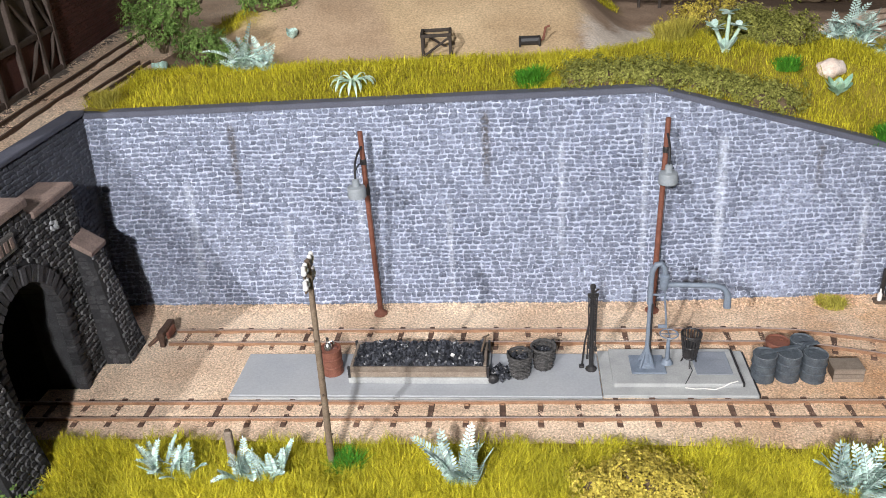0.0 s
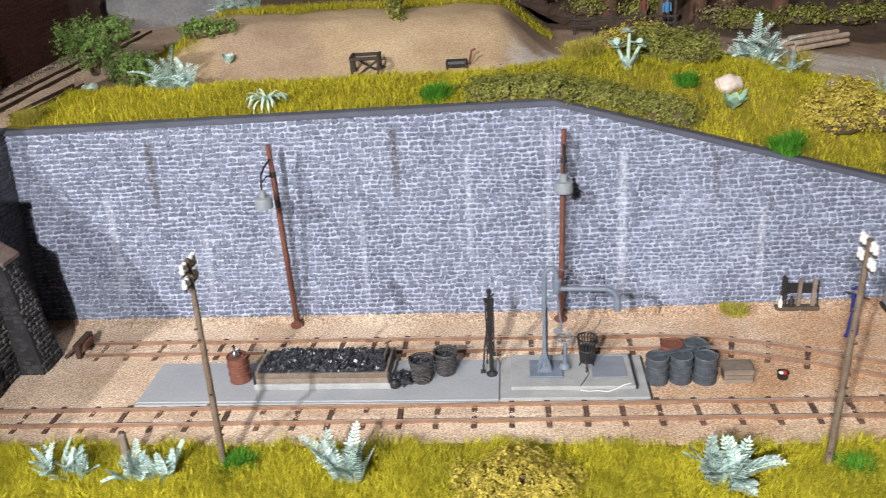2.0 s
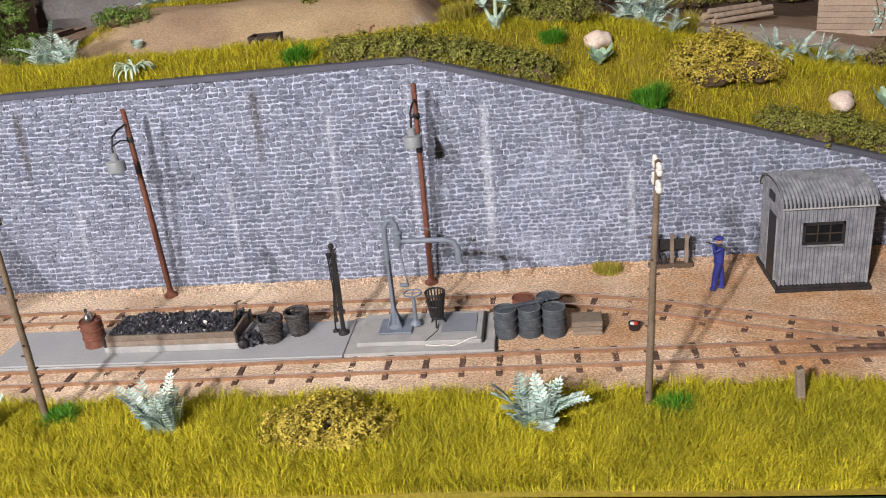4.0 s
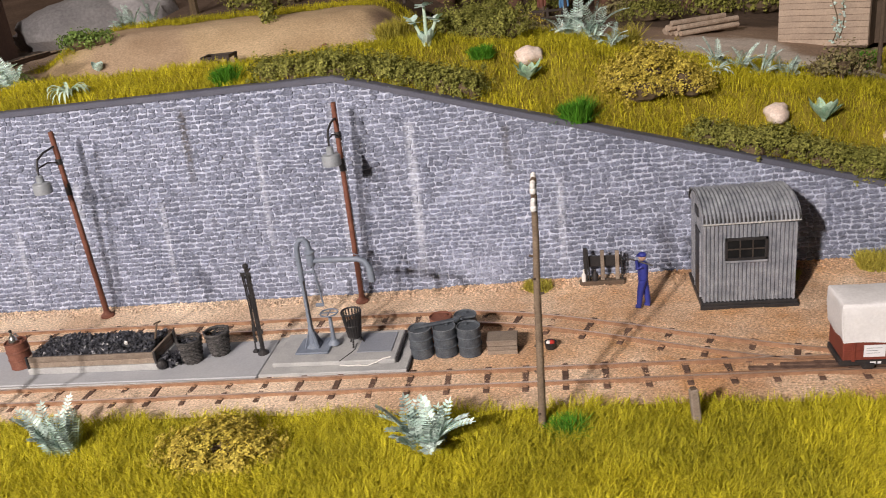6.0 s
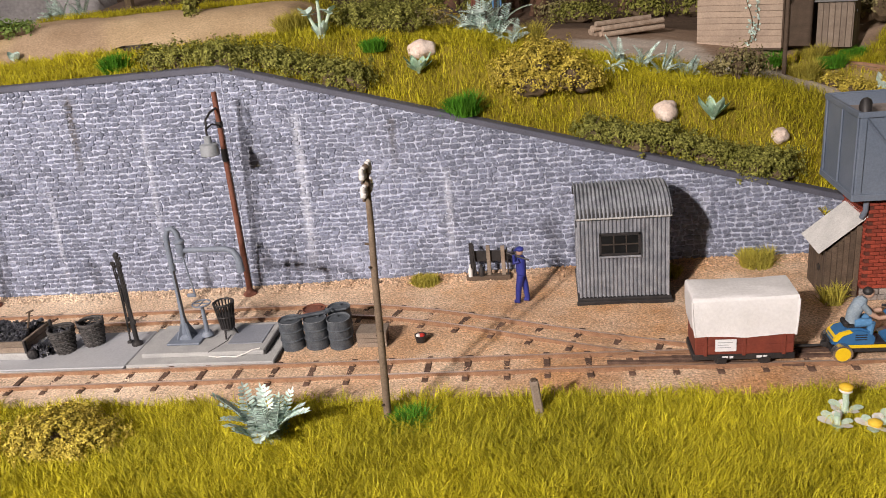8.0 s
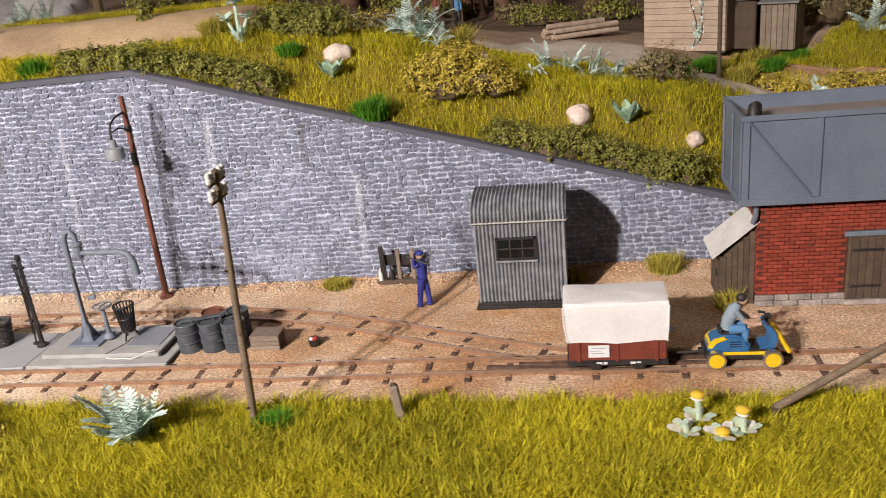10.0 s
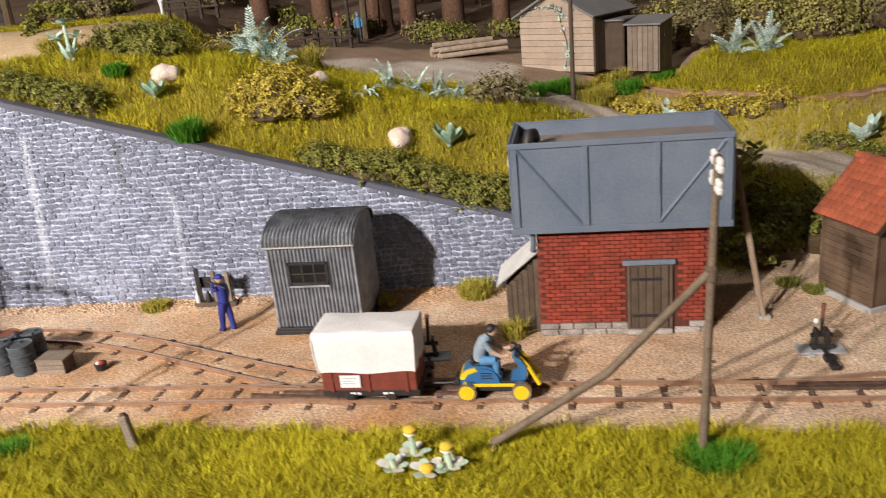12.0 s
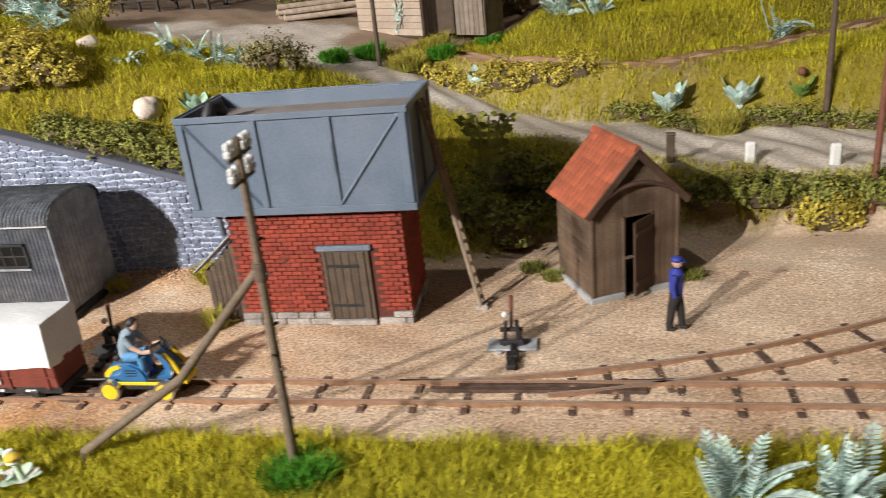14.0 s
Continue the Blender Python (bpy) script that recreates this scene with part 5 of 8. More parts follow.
part("operating_rod", Shape().tube([(5.6, 0.4, 15.5), (4.3, 0.4, 28.8)], 0.32, 6).box(3.0, 5.9, 0.0, 0.8, 14.6, 15.8, 0.2), STEELGREY, crane)
part("bracket", Shape().box(-0.4, 4.2, 0.2, 0.9, 26.6, 27.2, 0.1), STEELGREY, crane)

# fire basket
fire = thing("fire_basket", "black iron frost fire basket on thin legs", "fire basket", 69.0, 242.6, 2.6)
for k in range(18):
    a = 6.28318 * k / 18
    part("bar", Shape().tube([(2.0 * math.cos(a), 2.0 * math.sin(a), 3.0), (3.2 * math.cos(a), 3.2 * math.sin(a), 12.2)], 0.26, 5), BLACK, fire)
for z, r in ((3.2, 2.05), (7.5, 2.6), (11.9, 3.2)):
    part("hoop", Shape().tube([(r * math.cos(6.28318 * j / 20), r * math.sin(6.28318 * j / 20), z) for j in range(21)], 0.3, 6, False), BLACK, fire)
part("ash_tray", Shape().lathe(0, 0, [(1.9, 2.6), (2.1, 3.0), (2.4, 7.4)], 16), BLACK, fire)
for a in (0.4, 2.5, 4.6):
    part("leg", Shape().tube([(1.6 * math.cos(a), 1.6 * math.sin(a), 3.2), (2.8 * math.cos(a), 2.8 * math.sin(a), 0)], 0.28, 5), BLACK, fire)

# tool rack by the wall
rack = thing("tool_rack", "dark timber rack with tools and a bottle against the stone wall", "tool rack", 0, 0, 0.4)
part("sill", Shape().box(143.0, 159.0, 283.2, 286.2, 0, 1.7, 0.25), DARKWOOD, rack)
for x, h in ((145.4, 14.2), (151.4, 13.0), (156.6, 12.6)):
    part("upright", Shape().box(x - 0.7, x + 0.7, 284.2, 285.4, 1.6, h, 0.15), PLANK if x > 150 else BLACK, rack)
part("shelf_board", Shape().box(145.6, 157.8, 285.4, 286.3, 6.6, 10.6, 0.15), BLACK, rack)
part("tool", Shape().tube([(146.6, 284, 1.7), (146.2, 284.4, 13.8)], 0.3, 6).tube([(158.2, 284.4, 1.7), (158.0, 285, 12)], 0.28, 6), BLACK, rack)
part("bottle", Shape().lathe(144.6, 283.9, [(0.8, 1.7), (0.85, 4.2), (0.3, 5.2), (0.3, 6.4)], 10), PORCELAIN, rack, "pale bottle", smooth=True)
part("jug", Shape().lathe(148.6, 284.2, [(1.0, 1.7), (1.1, 4.0), (0.5, 5.0), (0.5, 5.8)], 10), BLACK, rack, smooth=True)


# ---- miniature figures: one plain mesh each ----
def doll(name, label, x, y, z, rz, cloth, tone, dark, seated=False, arm_up=False):
    s, slots = Shape(), []

    def limb(points, radii, slot, n=10):
        k = len(s.f)
        s.tube(points, radii, n)
        each = slot if isinstance(slot, list) else [slot] * (len(points) - 1)
        slots.extend([v for v in each for _ in range(n)] + [each[0], each[-1]])

    def blob(c, r, slot, sq=(1, 1, 1)):
        k = len(s.f)
        s.ball(c, r, 10, 7, sq)
        slots.extend([slot] * (len(s.f) - k))

    if seated:
        for side in (-1, 1):
            limb([(-0.6, side * 1.1, 4.6), (3.6, side * 1.5, 4.8)], [1.35, 1.1], 0)
            limb([(3.6, side * 1.5, 4.8), (3.4, side * 1.5, 0.6)], [1.05, 0.8], 0)
            limb([(3.2, side * 1.5, 0.5), (4.9, side * 1.5, 0.3)], [0.75, 0.6], 2)
            limb([(0.9, side * 2.0, 10.2), (2.6, side * 2.5, 7.9), (5.0, side * 2.3, 6.3), (7.2, side * 2.2, 6.6)], [0.9, 0.75, 0.55, 0.6], [3, 1, 1])
        limb([(-0.9, 0, 4.4), (-0.5, 0, 7.2), (0.9, 0, 10.0), (1.9, 0, 11.4)], [1.75, 1.8, 1.85, 0.9], 3)
        blob((3.0, 0, 12.6), 1.3, 1, (1, 0.85, 1.1))
        blob((2.6, 0, 13.2), 1.4, 2, (1, 0.98, 0.85))
    else:
        for side in (-1, 1):
            limb([(0, side * 0.8, 10.2), (side * 0.9, side * 0.95, 5.6), (side * 1.4, side * 1.0, 0.8)], [1.35, 1.1, 0.85], 0 if arm_up else 2)
            limb([(side * 1.4 - 0.6, side * 1.0, 0.5), (side * 1.4 + 1.2, side * 1.0, 0.4)], [0.7, 0.55], 2 if not arm_up else 0)
        limb([(0, 0, 9.6), (0, 0, 12.5), (0, 0, 15.6), (0.1, 0, 16.6)], [1.6, 1.75, 1.8, 0.8], 0)
        limb([(0, -2.0, 15.5), (-0.4, -2.5, 12.6), (0.2, -2.3, 9.8)], [0.85, 0.75, 0.6], 0)
        if arm_up:
            limb([(0, 2.0, 15.6), (1.6, 2.2, 14.6), (1.8, 1.4, 17.4)], [0.85, 0.75, 0.6], 0)
            limb([(-3.4, 2.4, 16.0), (4.2, 1.0, 17.8)], [0.32, 0.32], 2, 6)
        else:
            limb([(0, 2.0, 15.5), (-0.2, 2.5, 12.6), (0.9, 2.3, 10.2)], [0.85, 0.75, 0.6], 0)
        blob((0.2, 0, 18.0), 1.25, 1, (1, 0.9, 1.1))
        blob((0.1, 0, 18.9), 1.4, 0, (1.05, 1.0, 0.6))
        k = len(s.f)
        s.box(0.6, 2.0, -0.9, 0.9, 18.4, 18.65, 0.08)
        slots.extend([0] * (len(s.f) - k))
    me = mesh_of(name, s, cloth, smooth=True)
    me.materials.append(tone), me.materials.append(dark), me.materials.append(SHIRT)
    me.polygons.foreach_set("material_index", slots)
    ob = new(name, me)
    ob.matrix_basis = at_mm(x, y, z, rz)
    return tagged(ob, label, "figurine")


TONE = material("doll_tone", (0.55, 0.36, 0.27), (0.50, 0.32, 0.24), 0.6, 0.05, 0.3, 2.0, 0.0)
doll("figurine", "small plain navy figurine standing on gravel", 163.6, 265.0, 0.3, 170, NAVY, TONE, BLACK, arm_up=True)
doll("figurine", "small plain dark blue figurine beside the brown shed", 382.6, 252.2, 0.2, -15, NAVY, TONE, BLACK)

# ---- tilt wagon and rail tractor ----
WX = 211.2
wagon = thing("tilt_wagon", "small oxide-red wagon under a white canvas cover", "railway wagon", WX, 222.6, 1.27)
wagon.scale = (0.945, 0.945, 0.945)
part("body", Shape().box(0, 27.0, -6.2, 6.2, 3.6, 10.6, 0.3), WAGONRED, wagon)
for x in (2.8, 13.4, 24.2):
    for y in (-6.6, 6.2):
        part("side_post", Shape().box(x - 0.5, x + 0.5, y, y + 0.4, 3.4, 10.4, 0.12), WAGONRED, wagon)
for y in (-6.5, 6.3):
    part("plank_line", Shape().box(0.2, 26.8, y, y + 0.2, 6.6, 6.9, 0.05), WAGONRED, wagon)
part("underframe", Shape().box(-0.6, 27.6, -5.4, 5.4, 1.6, 3.5, 0.25), BLACK, wagon)
for y in (-5.9, 5.5):
    part("sole_bar", Shape().box(-0.4, 27.4, y, y + 0.4, 1.8, 3.5, 0.1), BLACK, wagon)
for x in (7.5, 19.5):
    for y in (-4.4, 4.4):
        part("wheel", Shape().tube([(x, y - 0.7, 1.6), (x, y + 0.7, 1.6)], 2.0, 16), BLACK, wagon)
    part("axle_box", Shape().box(x - 1.3, x + 1.3, -6.4, -5.9, 0.9, 2.6, 0.2), BLACK, wagon)
part("notice_panel", Shape().box(5.4, 11.2, -6.85, -6.62, 5.0, 8.8, 0.05), LABELWHITE, wagon, "white notice panel")
for k, w in enumerate((3.4, 2.6, 3.0)):
    part("notice_bar", Shape().box(6.1, 6.1 + w * 1.2, -6.9, -6.86, 7.8 - 0.8 * k, 7.95 - 0.8 * k), LAMPGREY, wagon)
for x0, w in ((7.6, 1.6), (9.6, 1.0), (17.0, 1.5), (18.8, 1.1)):
    part("number_bar", Shape().box(x0, x0 + w, -6.02, -5.92, 2.3, 3.0), LABELWHITE, wagon)
part("coupling", Shape().tube([(27.4, 0, 2.4), (34, 0, 2.4), (37.5, 0, 2.6)], 0.4, 6), BLACK, wagon)
tilt = Shape()
rng = random.Random(3)
outline = [(0, 0), (0.12, 0), (0.3, 0), (0.5, 0), (0.7, 0), (0.88, 0), (1, 0), (1, 0.25), (1, 0.5), (1, 0.75), (1, 1), (0.88, 1), (0.7, 1), (0.5, 1), (0.3, 1), (0.12, 1), (0, 1), (0, 0.75), (0, 0.5), (0, 0.25)]
ring_sets = []
for inset, half, zz in ((-0.1, 6.95, 9.7), (-0.35, 7.0, 10.7), (-0.7, 7.05, 13.6), (-0.9, 7.0, 17.0), (-1.05, 6.95, 20.6), (-1.0, 6.85, 21.4), (-0.75, 6.55, 21.9), (1.0, 4.8, 22.1), (3.5, 2.6, 22.2), (9.0, 0.5, 22.2)):
    ring = []
    for px, py in outline:
        fold = (0.14 * math.sin(px * 31 + py * 17 + zz * 0.9) + 0.1 * math.sin(px * 67 + zz * 1.7)) * (1 if zz < 21 else 0.3)
        x, y = mix(inset, 27.0 - inset * (0.4 if inset < 0 else 1), px), mix(-half, half, py)
        if py in (0, 1):
            y += fold
        else:
            x += fold
        sag = -0.3 * math.sin(math.pi * px) if zz > 21 else (0.4 * math.sin(px * 9 + py * 7) if zz < 10 else 0)
        ring.append((x + rng.uniform(-0.1, 0.1), y + rng.uniform(-0.1, 0.1), zz + sag + rng.uniform(-0.1, 0.1)))
    ring_sets.append(ring)
k = len(outline)
tilt.add([p for r in ring_sets for p in r], [(i * k + j, i * k + (j + 1) % k, (i + 1) * k + (j + 1) % k, (i + 1) * k + j) for i in range(len(ring_sets) - 1) for j in range(k)] + [tuple((len(ring_sets) - 1) * k + j for j in range(k))])
part("canvas_cover", tilt, CANVAS, wagon, "white canvas cover with soft folds", smooth=True)
for px in (0.0, 1.0):
    part("corner_seam", Shape().tube([(mix(-0.2, 27.0, px), -7.15, 10.0), (mix(-0.9, 27.3, px), -7.2, 15.0), (mix(-1.1, 27.5, px), -6.95, 20.8)], 0.28, 6), CANVAS, wagon)

tractor = thing("rail_tractor", "blue and yellow ride-on tractor on four yellow rail wheels", "rail tractor", 249.4, 222.6, 1.27)
part("chassis", Shape().box(-2.6, 16.4, -3.6, 3.6, 1.6, 3.0, 0.3), BLACK, tractor)
for y in (-3.95, 3.6):
    part("running_board", Shape().box(1.2, 12.6, y, y + 0.35, 3.1, 4.0, 0.1), YELLOW, tractor)
for x in (0, 14.1):
    for y in (-4.5, 4.5):
        w = part("wheel", Shape().tube([(x, y - 0.9, 2.15), (x, y + 0.9, 2.15)], 2.55, 20), CHROME, tractor, "bare metal wheel rim")
        part("wheel_disc", Shape().tube([(x, y - 0.98, 2.15), (x, y + 0.98, 2.15)], 2.0, 20), YELLOW, w, "yellow wheel disc")
    part("axle", Shape().tube([(x, -4.4, 2.15), (x, 4.4, 2.15)], 0.5, 8), BLACK, tractor)
hood = [(-2.0, 3.6), (9.0, 3.6), (8.8, 5.2), (7.6, 7.2), (5.0, 8.3), (2.0, 8.2), (-0.4, 7.4), (-1.8, 5.6)]
part("rear_hood", Shape().prism(hood, "y", -2.3, 2.3).prism([(u * 0.9 + 0.4, (v - 3.6) * 0.88 + 3.6) for u, v in hood], "y", -2.9, 2.9), BLUEPAINT, tractor)
part("rear_flash", Shape().prism([(-1.9, 4.9), (-0.9, 4.7), (0.4, 6.3), (3.0, 7.3), (2.2, 7.9), (-0.3, 7.2), (-1.7, 5.9)], "y", -3.02, 3.02), YELLOW, tractor)
for z in (5.0, 5.7, 6.4):
    part("vent_slot", Shape().box(3.6, 6.6, -3.06, -2.86, z, z + 0.22), BLACK, tractor)
part("floor_plate", Shape().box(8.0, 14.2, -2.7, 2.7, 3.4, 4.0, 0.15), BLACK, tractor)
shield = [(14.9, 4.2), (15.6, 6.0), (15.3, 8.2), (14.0, 10.2), (12.6, 11.2), (12.0, 10.8), (13.1, 9.2), (13.9, 7.2), (13.6, 5.4), (11.4, 4.6), (11.4, 4.0)]
part("front_shield", Shape().prism(shield, "y", -2.5, 2.5), BLUEPAINT, tractor)
part("shield_rim", Shape().tube([(15.1, -2.55, 4.4), (15.75, -2.55, 6.1), (15.45, -2.55, 8.3), (14.1, -2.55, 10.35), (12.6, -2.55, 11.3)], 0.24, 6).tube([(15.1, 2.55, 4.4), (15.75, 2.55, 6.1), (15.45, 2.55, 8.3), (14.1, 2.55, 10.35), (12.6, 2.55, 11.3)], 0.24, 6), CHROME, tractor, "bright metal shield rim", smooth=True)
part("bumper", Shape().tube([(13.9, -1.6, 10.3), (15.9, -1.9, 8.2), (17.4, -2.2, 5.2), (18.6, -2.4, 3.2)], [0.5, 0.5, 0.55, 0.65], 8).tube([(13.9, 1.6, 10.3), (15.9, 1.9, 8.2), (17.4, 2.2, 5.2), (18.6, 2.4, 3.2)], [0.5, 0.5, 0.55, 0.65], 8).tube([(18.5, -2.6, 3.3), (18.5, 2.6, 3.3)], 0.6, 8), YELLOW, tractor, smooth=True)
part("seat", Shape().box(1.6, 6.8, -2.0, 2.0, 7.7, 8.8, 0.4).box(0.9, 2.2, -2.0, 2.0, 8.2, 9.8, 0.4), BLACK, tractor)
part("steering_column", Shape().tube([(13.6, 0, 9.6), (13.0, 0, 12.6)], 0.45, 8).ball((13.6, 0, 12.4), 0.9, 8, 6), BLACK, tractor)
part("handlebar", Shape().tube([(11.6, -2.4, 12.6), (12.8, -1.2, 12.9), (13.0, 0, 12.7), (12.8, 1.2, 12.9), (11.6, 2.4, 12.6)], 0.36, 8), BLACK, tractor)
part("tow_hook", Shape().box(-4.0, -2.4, -0.8, 0.8, 2.0, 3.4, 0.2).tube([(-2.8, -1.6, 4.4), (-2.8, 1.6, 4.4)], 0.5, 8), BLACK, tractor)
doll("figurine", "small plain blue figurine seated on the tractor", 253.6, 222.6, 6.0, 0, DENIM, TONE, BLACK, seated=True)


# ---- corrugated hut ----
def corrugated(length, profile, pitch=1.1, depth=0.28, n_per=4):
    """A corrugated sheet: the ridges follow a profile of (y, z) points, and repeat along x."""
    n = int(length / pitch * n_per)
    s = Shape()
    k = len(profile)
    norm = []
    for i in range(k):
        a, b = profile[max(i - 1, 0)], profile[min(i + 1, k - 1)]
        dy, dz = b[0] - a[0], b[1] - a[1]
        m = math.hypot(dy, dz)
        norm.append((-dz / m, dy / m))
    verts = []
    for j in range(n + 1):
        d = depth * math.sin(6.28318 * j / n_per + 0.4)
        for (y, z), (ny, nz) in zip(profile, norm):
            verts.append((length * j / n, y + ny * d, z + nz * d))
    faces = [(j * k + i, (j + 1) * k + i, (j + 1) * k + i + 1, j * k + i + 1) for j in range(n) for i in range(k - 1)]
    return s.add(verts, faces)


hut = thing("corrugated_hut", "grey corrugated-iron hut with a barrel roof beside the wall", "hut", 182.8, 262.0, 0.2)
HW, HD, HE = 27.8, 25.0, 30.0
part("sill", Shape().box(-1.0, HW + 1.2, -1.0, HD + 0.4, -0.4, 1.9, 0.3), BLACK, hut, "black timber sill")
part("sill", Shape().box(-1.4, HW + 1.6, -1.5, -0.6, -0.4, 1.0, 0.2), BLACK, hut)
part("core", Shape().box(0.4, HW - 0.4, 0.5, HD - 0.3, 1.9, HE - 0.2), ZINC, hut)
part("front_wall", corrugated(HW, [(0, 2.0), (0, HE)], 1.25, 0.5, 6), ZINC, hut, fix=False)
part("back_wall", corrugated(HW, [(HD, 2.0), (HD, HE)]), ZINC, hut, fix=False)
arch = [(HD / 2 - (HD / 2 + 1.4) * math.cos(math.pi * i / 14), HE - 0.3 + 6.3 * math.sin(math.pi * i / 14) ** 0.85) for i in range(15)]
part("roof", corrugated(HW + 2.0, arch, 1.25, 0.45, 6), ZINCROOF, hut, "ribbed barrel roof of weathered zinc", fix=False, at=at_mm(-1.0, 0, 0))
part("roof_lining", corrugated(HW + 1.8, [(y, z - 0.5) for y, z in arch], depth=0.01), BLACK, hut, fix=False, at=at_mm(-0.9, 0, 0))
for x, side in ((0, -1), (HW, 1)):
    g = Shape()
    m = 26
    top = [HE - 0.3 + 5.9 * math.sin(math.acos(max(-1, min(1, 1 - 2 * i / m)))) ** 0.85 for i in range(m + 1)]
    v = []
    for i in range(m + 1):
        xx = x + side * (0.15 + 0.22 * (i % 2))
        v += [(xx, HD * i / m, 2.0), (xx, HD * i / m, top[i])]
    g.add(v, [(2 * i, 2 * i + 2, 2 * i + 3, 2 * i + 1) for i in range(m)])
    part("gable_wall", g, ZINC, hut, fix=False)
part("door", Shape().box(-0.75, -0.35, 4.5, 13.5, 2.0, 24.5, 0.1), BLACK, hut, "dark doorway panel")
for y in (3.9, 13.5):
    part("door_post", Shape().box(-0.9, -0.3, y, y + 0.6, 2.0, 25.0, 0.1), ZINC, hut)
part("roof_edge", Shape().box(-1.0, HW + 1.0, -1.75, -1.25, HE - 0.7, HE - 0.15, 0.15), SHEET, hut, "bright rubbed edge of the roof sheet")
part("gable_vent", Shape().box(-0.75, -0.35, 9, 15, 28.5, 31.5, 0.1), BLACK, hut)
win = part("window", Shape().box(6.6, 18.8, -0.75, -0.2, 17.2, 23.8, 0.1), GLASS, hut, "dark six-pane window")
for a, b, c, d in ((6.2, 19.2, 23.5, 24.3), (6.2, 19.2, 16.7, 17.5), (6.2, 7.0, 16.7, 24.3), (18.4, 19.2, 16.7, 24.3)):
    part("window_frame", Shape().box(a, b, -1.15, -0.3, c, d, 0.1), BLACK, win)
for x in (10.8, 14.7):
    part("glazing_bar", Shape().box(x - 0.18, x + 0.18, -0.95, -0.7, 17.4, 23.6), TARWOOD, win)
part("glazing_bar", Shape().box(6.8, 18.6, -0.95, -0.7, 20.3, 20.7), TARWOOD, win)
part("window_sill", Shape().box(6.0, 19.4, -1.2, -0.3, 15.9, 16.6, 0.1), ZINC, win)
for x in (0.0, HW):
    part("corner_strip", Shape().box(x - 0.35, x + 0.35, -0.45, 0.3, 1.9, HE, 0.1), ZINC, hut)

# ---- water tower ----
BX0, BX1, BY0, BY1 = 267.6, 315.0, 257.0, 277.5
tower = thing("water_tower", "red-brick water tower carrying a blue-grey riveted tank", "water tower", 0, 0, 0)
rng = random.Random(21)
brick_core = Shape().box(BX0 + 0.3, BX1 - 0.3, BY0 + 0.3, BY1 - 0.3, 0, 34)
part("brick_core", brick_core, BRICKMORTAR, tower)
door_hole = lambda u, v, w: 292.4 < u + w / 2 and u - w / 2 < 305.6 and v < 22.8
foot, bricks = [], []
for v0, v1, w0, w1 in ((0, 1.9, 5, 8), (1.95, 3.8, 4, 7)):
    u = BX0 - 0.6
    while u < BX1 + 0.4:
        w = min(rng.uniform(w0, w1), BX1 + 0.6 - u)
        if w > 1 and not (u + w > 293.2 and u < 304.8):
            part("foot_stone", Shape().box(u + 0.12, u + w - 0.12, BY0 - 0.7, BY0 + 0.6, v0, v1 - 0.12, 0.22), FOOTSTONE, tower)
        u += w
    u = BY0 + 0.6
    while u < BY1:
        w = min(rng.uniform(w0, w1), BY1 + 0.4 - u)
        part("foot_stone", Shape().box(BX1 - 0.6, BX1 + 0.7, u + 0.1, u + w - 0.1, v0, v1 - 0.12, 0.22), FOOTSTONE, tower)
        u += w
BRICK_LONG = mesh_of("brick", Shape().box(-1.36, 1.36, -0.4, 0.4, -0.52, 0.52, 0.16), BRICK)
joined, placed = Shape(), 0
v, row = 4.4, 0
while v < 33.6:
    u = BX0 + 1.5 + (1.45 if row % 2 else 0)
    while u < BX1 - 0.6:
        if not door_hole(u, v, 2.9):
            if placed < 300 and v < 27 and u > 272:
                o = new("brick", BRICK_LONG)
                o.parent, placed = tower, placed + 1
                o.matrix_basis = at_mm(u + rng.uniform(-0.08, 0.08), BY0 + 0.1 - rng.uniform(0, 0.14), v, 0, rng.uniform(-2, 2), rng.uniform(-1, 1))
            else:
                joined.box(u - 1.36, u + 1.36, BY0 - 0.3 - rng.uniform(0, 0.14), BY0 + 0.5, v - 0.52, v + 0.52, 0.16)
        u += 2.9
    u = BY0 + 1.4 + (1.4 if row % 2 else 0)
    while u < BY1 - 0.5:
        joined.box(BX1 - 0.5, BX1 + 0.3 + rng.uniform(0, 0.14), u - 1.3, u + 1.3, v - 0.52, v + 0.52, 0.16)
        joined.box(BX0 - 0.3, BX0 + 0.5, u - 1.3, u + 1.3, v - 0.52, v + 0.52, 0.16)
        u += 2.8
    v, row = v + 1.22, row + 1
tagged(part("brickwork", joined, BRICK, tower, fix=False), kind="stuff")
door = part("door", Shape().box(293.6, 304.4, BY0 - 0.3, BY0 + 0.3, 1.6, 21.6, 0.15), DARKWOOD, tower, "dark brown plank door")
for k in range(5):
    part("door_plank", Shape().box(293.8 + 2.1 * k, 295.75 + 2.1 * k, BY0 - 0.65, BY0 - 0.3, 1.8, 21.4, 0.1), DARKWOOD, door)
for z in (5.5, 17.0):
    part("hinge_strap", Shape().box(293.8, 302.5, BY0 - 0.9, BY0 - 0.62, z, z + 0.8, 0.08), BLACK, door)
part("lintel", Shape().box(291.4, 306.2, BY0 - 0.9, BY0 + 0.5, 21.7, 23.2, 0.2), STEELGREY, tower, "grey iron lintel")
for x in (292.6, 304.5):
    part("door_jamb", Shape().box(x, x + 0.9, BY0 - 0.6, BY0 + 0.3, 1.2, 21.7, 0.1), DARKWOOD, tower)
part("threshold", Shape().box(292.6, 305.4, BY0 - 1.4, BY0 + 0.2, 0, 1.5, 0.2), FOOTSTONE, tower)
